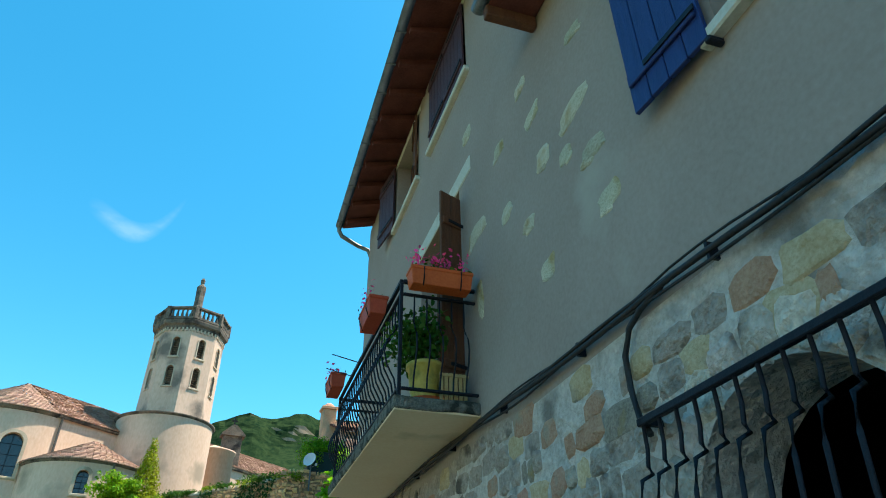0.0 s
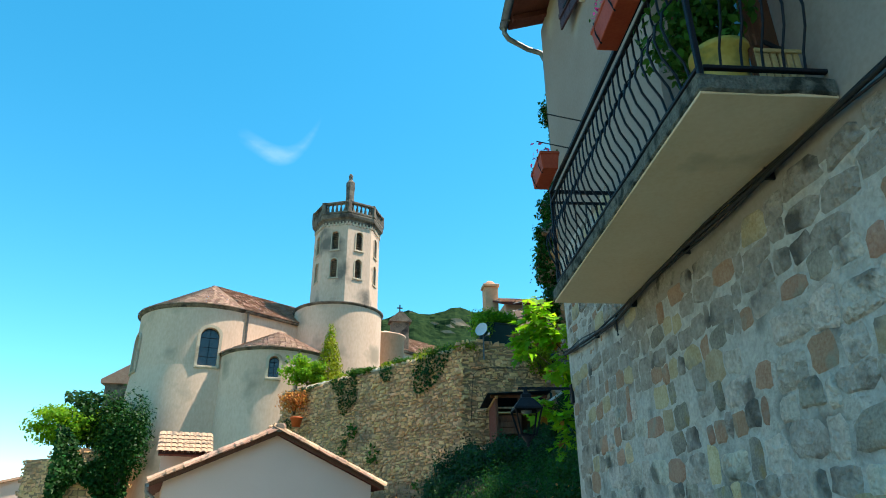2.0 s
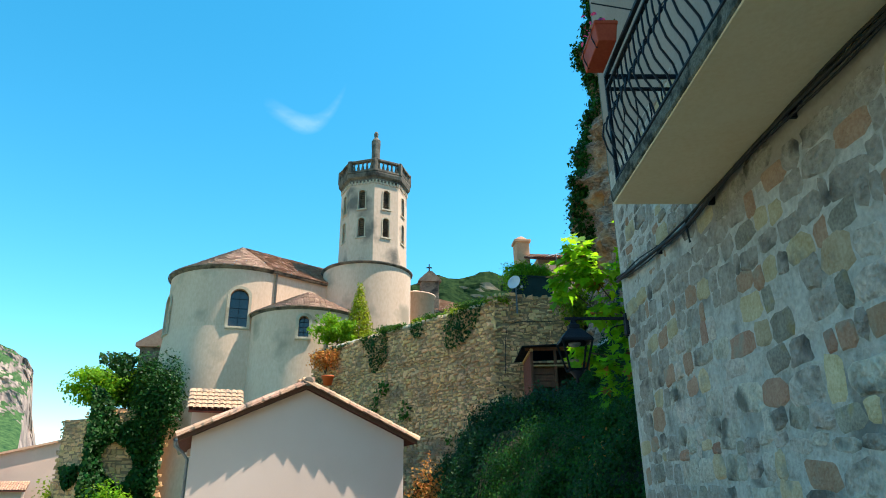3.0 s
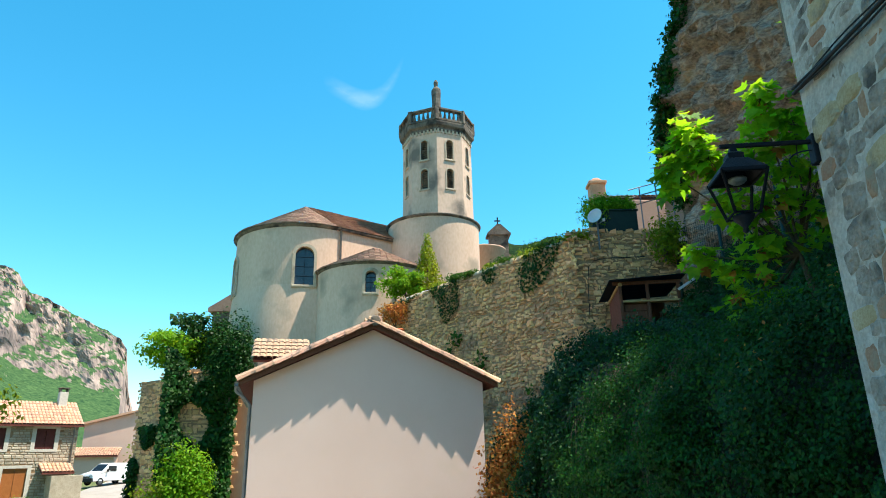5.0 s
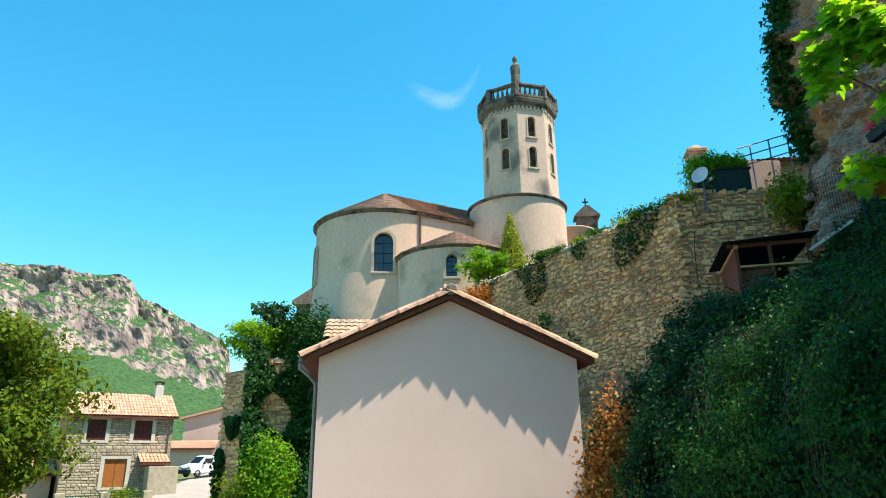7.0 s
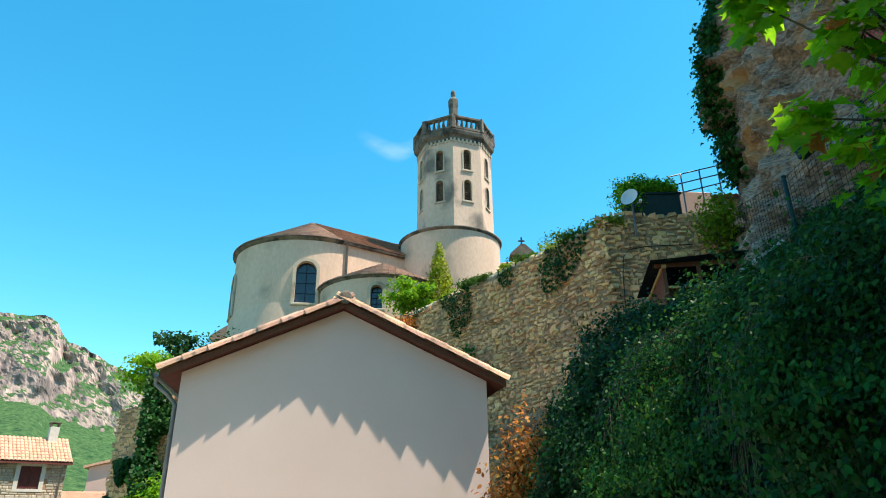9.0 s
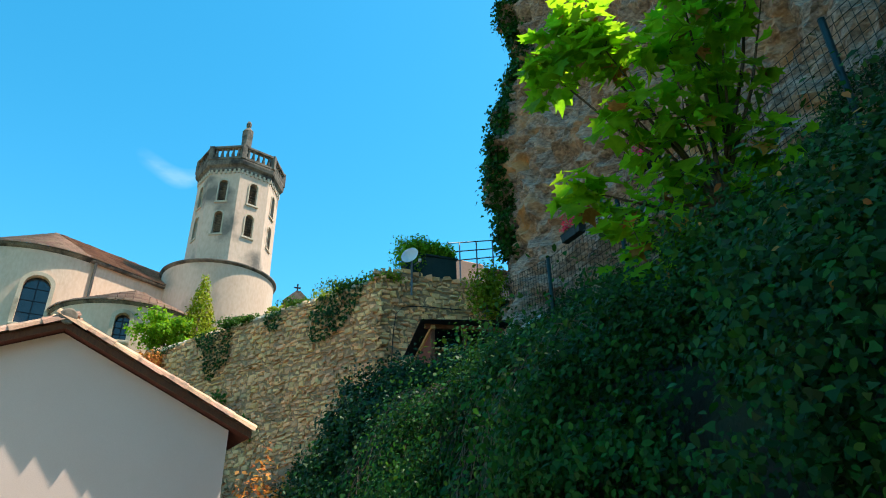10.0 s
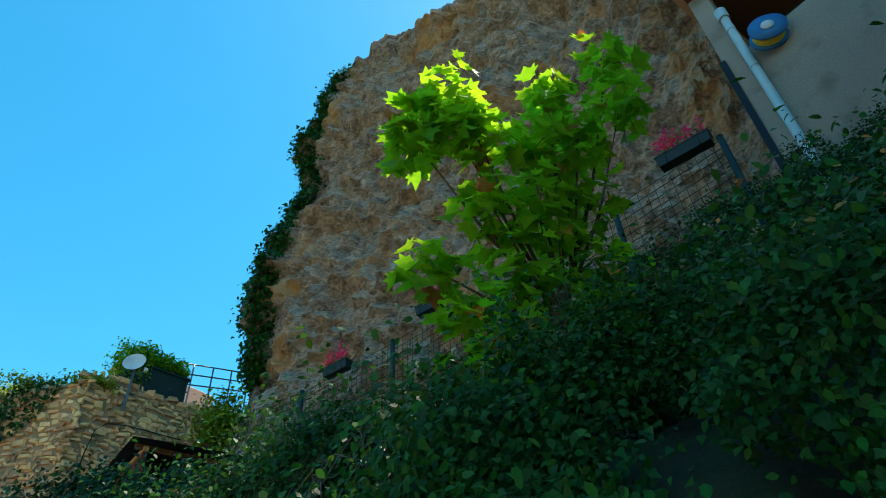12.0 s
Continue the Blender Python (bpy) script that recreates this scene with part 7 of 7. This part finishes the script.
for (x, y, z0, z1), (x2, y2, z02, z12) in zip(POSTS, POSTS[1:]):
    bm = bmesh.new()
    for k in range(12):
        g = k / 11
        tube(bm, [(x, y, z0 - 0.4 + (z1 - 0.05 - z0 + 0.4) * g), (x2, y2, z02 - 0.4 + (z12 - 0.05 - z02 + 0.4) * g)], 0.008, 3, False)
    nn_ = int(math.hypot(x2 - x, y2 - y) / 0.16)
    for k in range(1, nn_):
        g = k / nn_
        tube(bm, [(x + (x2 - x) * g, y + (y2 - y) * g, z0 - 0.4 + (z02 - z0) * g), (x + (x2 - x) * g, y + (y2 - y) * g, z1 - 0.05 + (z12 - z1) * g)], 0.007, 3, False)
    part("mesh_panel", bm, M["green_plastic"], fence)
M["dark_box"] = mat("dark plastic trough", (0.012, 0.02, 0.02), (0.025, 0.035, 0.035), 0.5, 5, 40, 0.1)
for x, y, z_, yaw, w in ((6.38, 26.4, 8.25, 14, 0.85), (6.98, 23.2, 8.5, 14, 0.8), (7.7, 16.71, 8.22, 12, 1.0)):
    window_box("dark trough of bright red geraniums hung on a mesh fence", pose(x, y, z_, 0, 0, yaw), w, 0.24, 0.26, M["dark_box"], M["petal_red"] if z_ < 8.4 else M["petal"], 2.2, "fence_planter", 2.2)

# ---- house above the bank with a hose reel ----
M["plaster_bank"] = mat("dull grey plaster", (0.25, 0.215, 0.185), (0.32, 0.275, 0.235), 0.92, 0.9, 20, 0.3, c3=(0.19, 0.155, 0.125), c3_amount=0.3, c3_scale=1.2)
ph_ = thing("bank_house", "cream plastered house with an open dark porch above the bank", "house")
part("parapet", boxed(8.95, 9.15, 8.0, 15.35, 5.5, 10.9, 0.01), M["plaster_bank"], ph_)
part("corner_wall", boxed(8.95, 9.3, 15.35, 15.75, 5.5, 13.4, 0.01), M["plaster_bank"], ph_)
part("end_wall", boxed(9.3, 14, 15.45, 15.75, 5.5, 14.6), M["plaster_bank"], ph_)
# porch back and floor coloured near black in place of the porch's shade
part("porch_back", boxed(11.0, 11.2, 8, 15.45, 5.5, 14.6), M["void_shade"], ph_)
part("porch_floor", boxed(9.15, 11.0, 8, 15.45, 9.6, 9.8), M["void_shade"], ph_)
part("porch_ceiling", boxed(8.6, 14, 7.5, 15.75, 13.4, 13.6), M["wood_brown"], ph_)
part("upper_wall", boxed(8.95, 9.2, 8, 15.45, 13.6, 14.6), M["plaster_bank"], ph_)
part("far_end_wall", boxed(9.15, 14, 8, 8.2, 5.5, 14.6), M["plaster_bank"], ph_)
part("porch_roof", boxed(8.4, 14.5, 7.3, 16.1, 14.6, 14.85), M["tile_far"], ph_)
# block and roof added out of view to keep sun off the bank
part("unseen_sun_block", boxed(8.95, 14, 8, 15.0, 14.85, 19.0), M["plaster_bank"], ph_)
part("roof", boxed(8.4, 14.5, 7.5, 15.4, 19.0, 19.25), M["tile_far"], ph_)
part("edge_board", boxed(8.9, 8.949, 15.68, 15.8, 6.5, 11.0), M["iron"], ph_)
pipe = new("drainpipe")
pipe.parent = ph_
part("pipe", tubed([(8.86, 15.28, 6.5), (8.86, 15.28, 12.2)], 0.085, 14), M["pvc"], pipe, "off-white plastic pipe")
part("socket", tubed([(8.86, 15.28, 11.95), (8.86, 15.28, 12.25)], 0.12, 14), M["pvc"], pipe)
for z_ in (8.9, 10.2, 11.5):
    part("pipe_clip", tubed([(8.86, 15.28, z_), (8.86, 15.28, z_ + 0.05)], 0.095, 14), M["pvc"], pipe)
reel = thing("hose_reel", "blue hose reel wound with yellow hose on a wall", "hose reel", pose(8.72, 14.75, 10.6, 0, 90, 25))
part("flange", lathe([(0.0, 0.16), (0.10, 0.16), (0.12, 0.13), (0.33, 0.13), (0.345, 0.145), (0.345, 0.10), (0.12, 0.09), (0.0, 0.09)], 30), M["hose_blue"], reel)
part("flange", lathe([(0.0, -0.16), (0.12, -0.16), (0.345, -0.14), (0.345, -0.10), (0.12, -0.09), (0.0, -0.09)], 30), M["hose_blue"], reel)
part("hub_cap", lathe([(0, -0.20), (0.11, -0.19), (0.12, -0.16), (0, -0.16)], 20), M["dish"], reel)
for k in range(5):
    z_ = -0.08 + 0.04 * k
    for r_ in (0.22, 0.27):
        part("hose_turn", tubed([(r_ * math.cos(t), r_ * math.sin(t), z_) for t in np.linspace(0, 2 * math.pi, 29)], 0.021, 6), M["hose_yellow"], reel)
part("bracket", boxed(-0.05, 0.05, -0.05, 0.05, 0.16, 0.28), M["rubber"], reel)

# ---- maple ----
random.seed(4)
maple = thing("maple_tree", "young maple with large sunlit yellow green leaves", "tree", pose(4.2, 17.3, 2.4))
mo = np.array((4.2, 17.3, 2.4))
CL = [((2.35, 16.95, 5.75), (0.42, 0.4, 0.45), 85, 1), ((2.05, 17.15, 5.2), (0.35, 0.3, 0.38), 55, 1), ((2.6, 16.75, 5.25), (0.4, 0.35, 0.35), 60, 1), ((3.4, 16.3, 6.0), (0.28, 0.3, 0.5), 42, 1), ((3.25, 16.6, 5.2), (0.5, 0.5, 0.5), 60, 0), ((4.25, 15.9, 6.9), (0.35, 0.35, 0.45), 40, 1), ((4.3, 15.9, 6.2), (0.4, 0.4, 0.5), 45, 0),
      ((3.0, 17.0, 4.5), (0.5, 0.5, 0.45), 60, 0), ((3.9, 16.7, 5.0), (0.6, 0.6, 0.6), 80, 0), ((2.5, 17.4, 3.75), (0.4, 0.35, 0.3), 34, 0), ((2.9, 17.4, 3.45), (0.45, 0.4, 0.3), 36, 0), ((3.5, 17.1, 3.9), (0.6, 0.5, 0.45), 60, 0), ((3.3, 17.3, 3.1), (0.4, 0.4, 0.3), 30, 0), ((4.3, 16.8, 4.1), (0.5, 0.5, 0.5), 50, 0), ((3.9, 16.4, 5.6), (0.5, 0.45, 0.45), 45, 0), ((3.45, 16.8, 4.45), (0.5, 0.45, 0.4), 45, 0), ((2.85, 17.1, 2.85), (0.35, 0.35, 0.3), 22, 0)]
bm = bmesh.new()
fork = np.array((3.9, 17.1, 3.6))
tube(bm, [mo * 0 + (0, 0, -0.4), (fork - mo) * 0.5, fork - mo], [0.06, 0.05, 0.04], 7)
lp, ln_ = [], []
for c, rad, n, lit_top in CL:
    c = np.array(c)
    mid = (fork + c) / 2 + np.array((0.1, 0.05, -0.12))
    tube(bm, [fork - mo, mid - mo, c - mo], [0.03, 0.02, 0.008], 5)
    P, N = blob_points(int(n * (1.1 if lit_top else 1.05)), c, rad, 0.9)
    for p in P[::6]:
        tube(bm, [c - mo, (c + p) / 2 - mo + (0, 0, 0.04), p - mo], [0.008, 0.006, 0.003], 4)
    lp.append(P - mo)
    ln_.append(N * 0.5 + np.array((-0.2, -0.2, 0.9)))
part("trunk", bm, M["twig"], maple)
leaves("crown", np.vstack(lp), np.vstack(ln_), 0.26, M["leaf_maple"], maple, "maple", 0.4, 1.2)
dp = np.vstack(lp)[::31]
leaves("autumn_leaves", dp + np.array((-0.05, -0.08, 0.03)), np.tile((-0.3, -0.6, 0.5), (len(dp), 1)), 0.22, M["leaf_dry"], maple, "maple", 0.4, 1.0)

# ---- creeper on the cliff edge and dry growth at the foot of the bank ----
cp, cn = [], []
for i in range(32, 66):
    for j in range(14, cliff_w):
        p = cliff_v[i * cliff_w + j]
        k = noise.noise(p * 0.22)
        lim = 49.5 + 6 * noise.noise(Vector((0, 0, p.z * 0.3)))
        if i < lim and p.z > 10.3 + 1.2 * k:
            for _ in range(9):
                cp.append(np.array(p) + rng.normal(0, 0.12, 3) + np.array((-0.03, -0.03, 0)))
                cn.append((-0.8, -0.3, 0.4))
tagged(leaves("cliff_ivy", cp, cn, 0.16, M["leaf_creeper"], None, "ivy", 0.5, 0.9), "dark ivy curtain down the edge of the cliff", "ivy", kind="stuff")
shrub("dry_bush", "dry orange and yellow bush beside the plastered house", (-1.2, 24.2, -2.4), (0.75, 0.7, 2.2), M["leaf_dry"], 5200, 0.11, seed=51, lumps=9)
shrub("dry_bush", "dry yellow grass clump at the foot of the bank", (-1.05, 22.6, -2.45), (0.7, 0.7, 1.2), M["leaf_dry"], 1800, 0.12, seed=52)
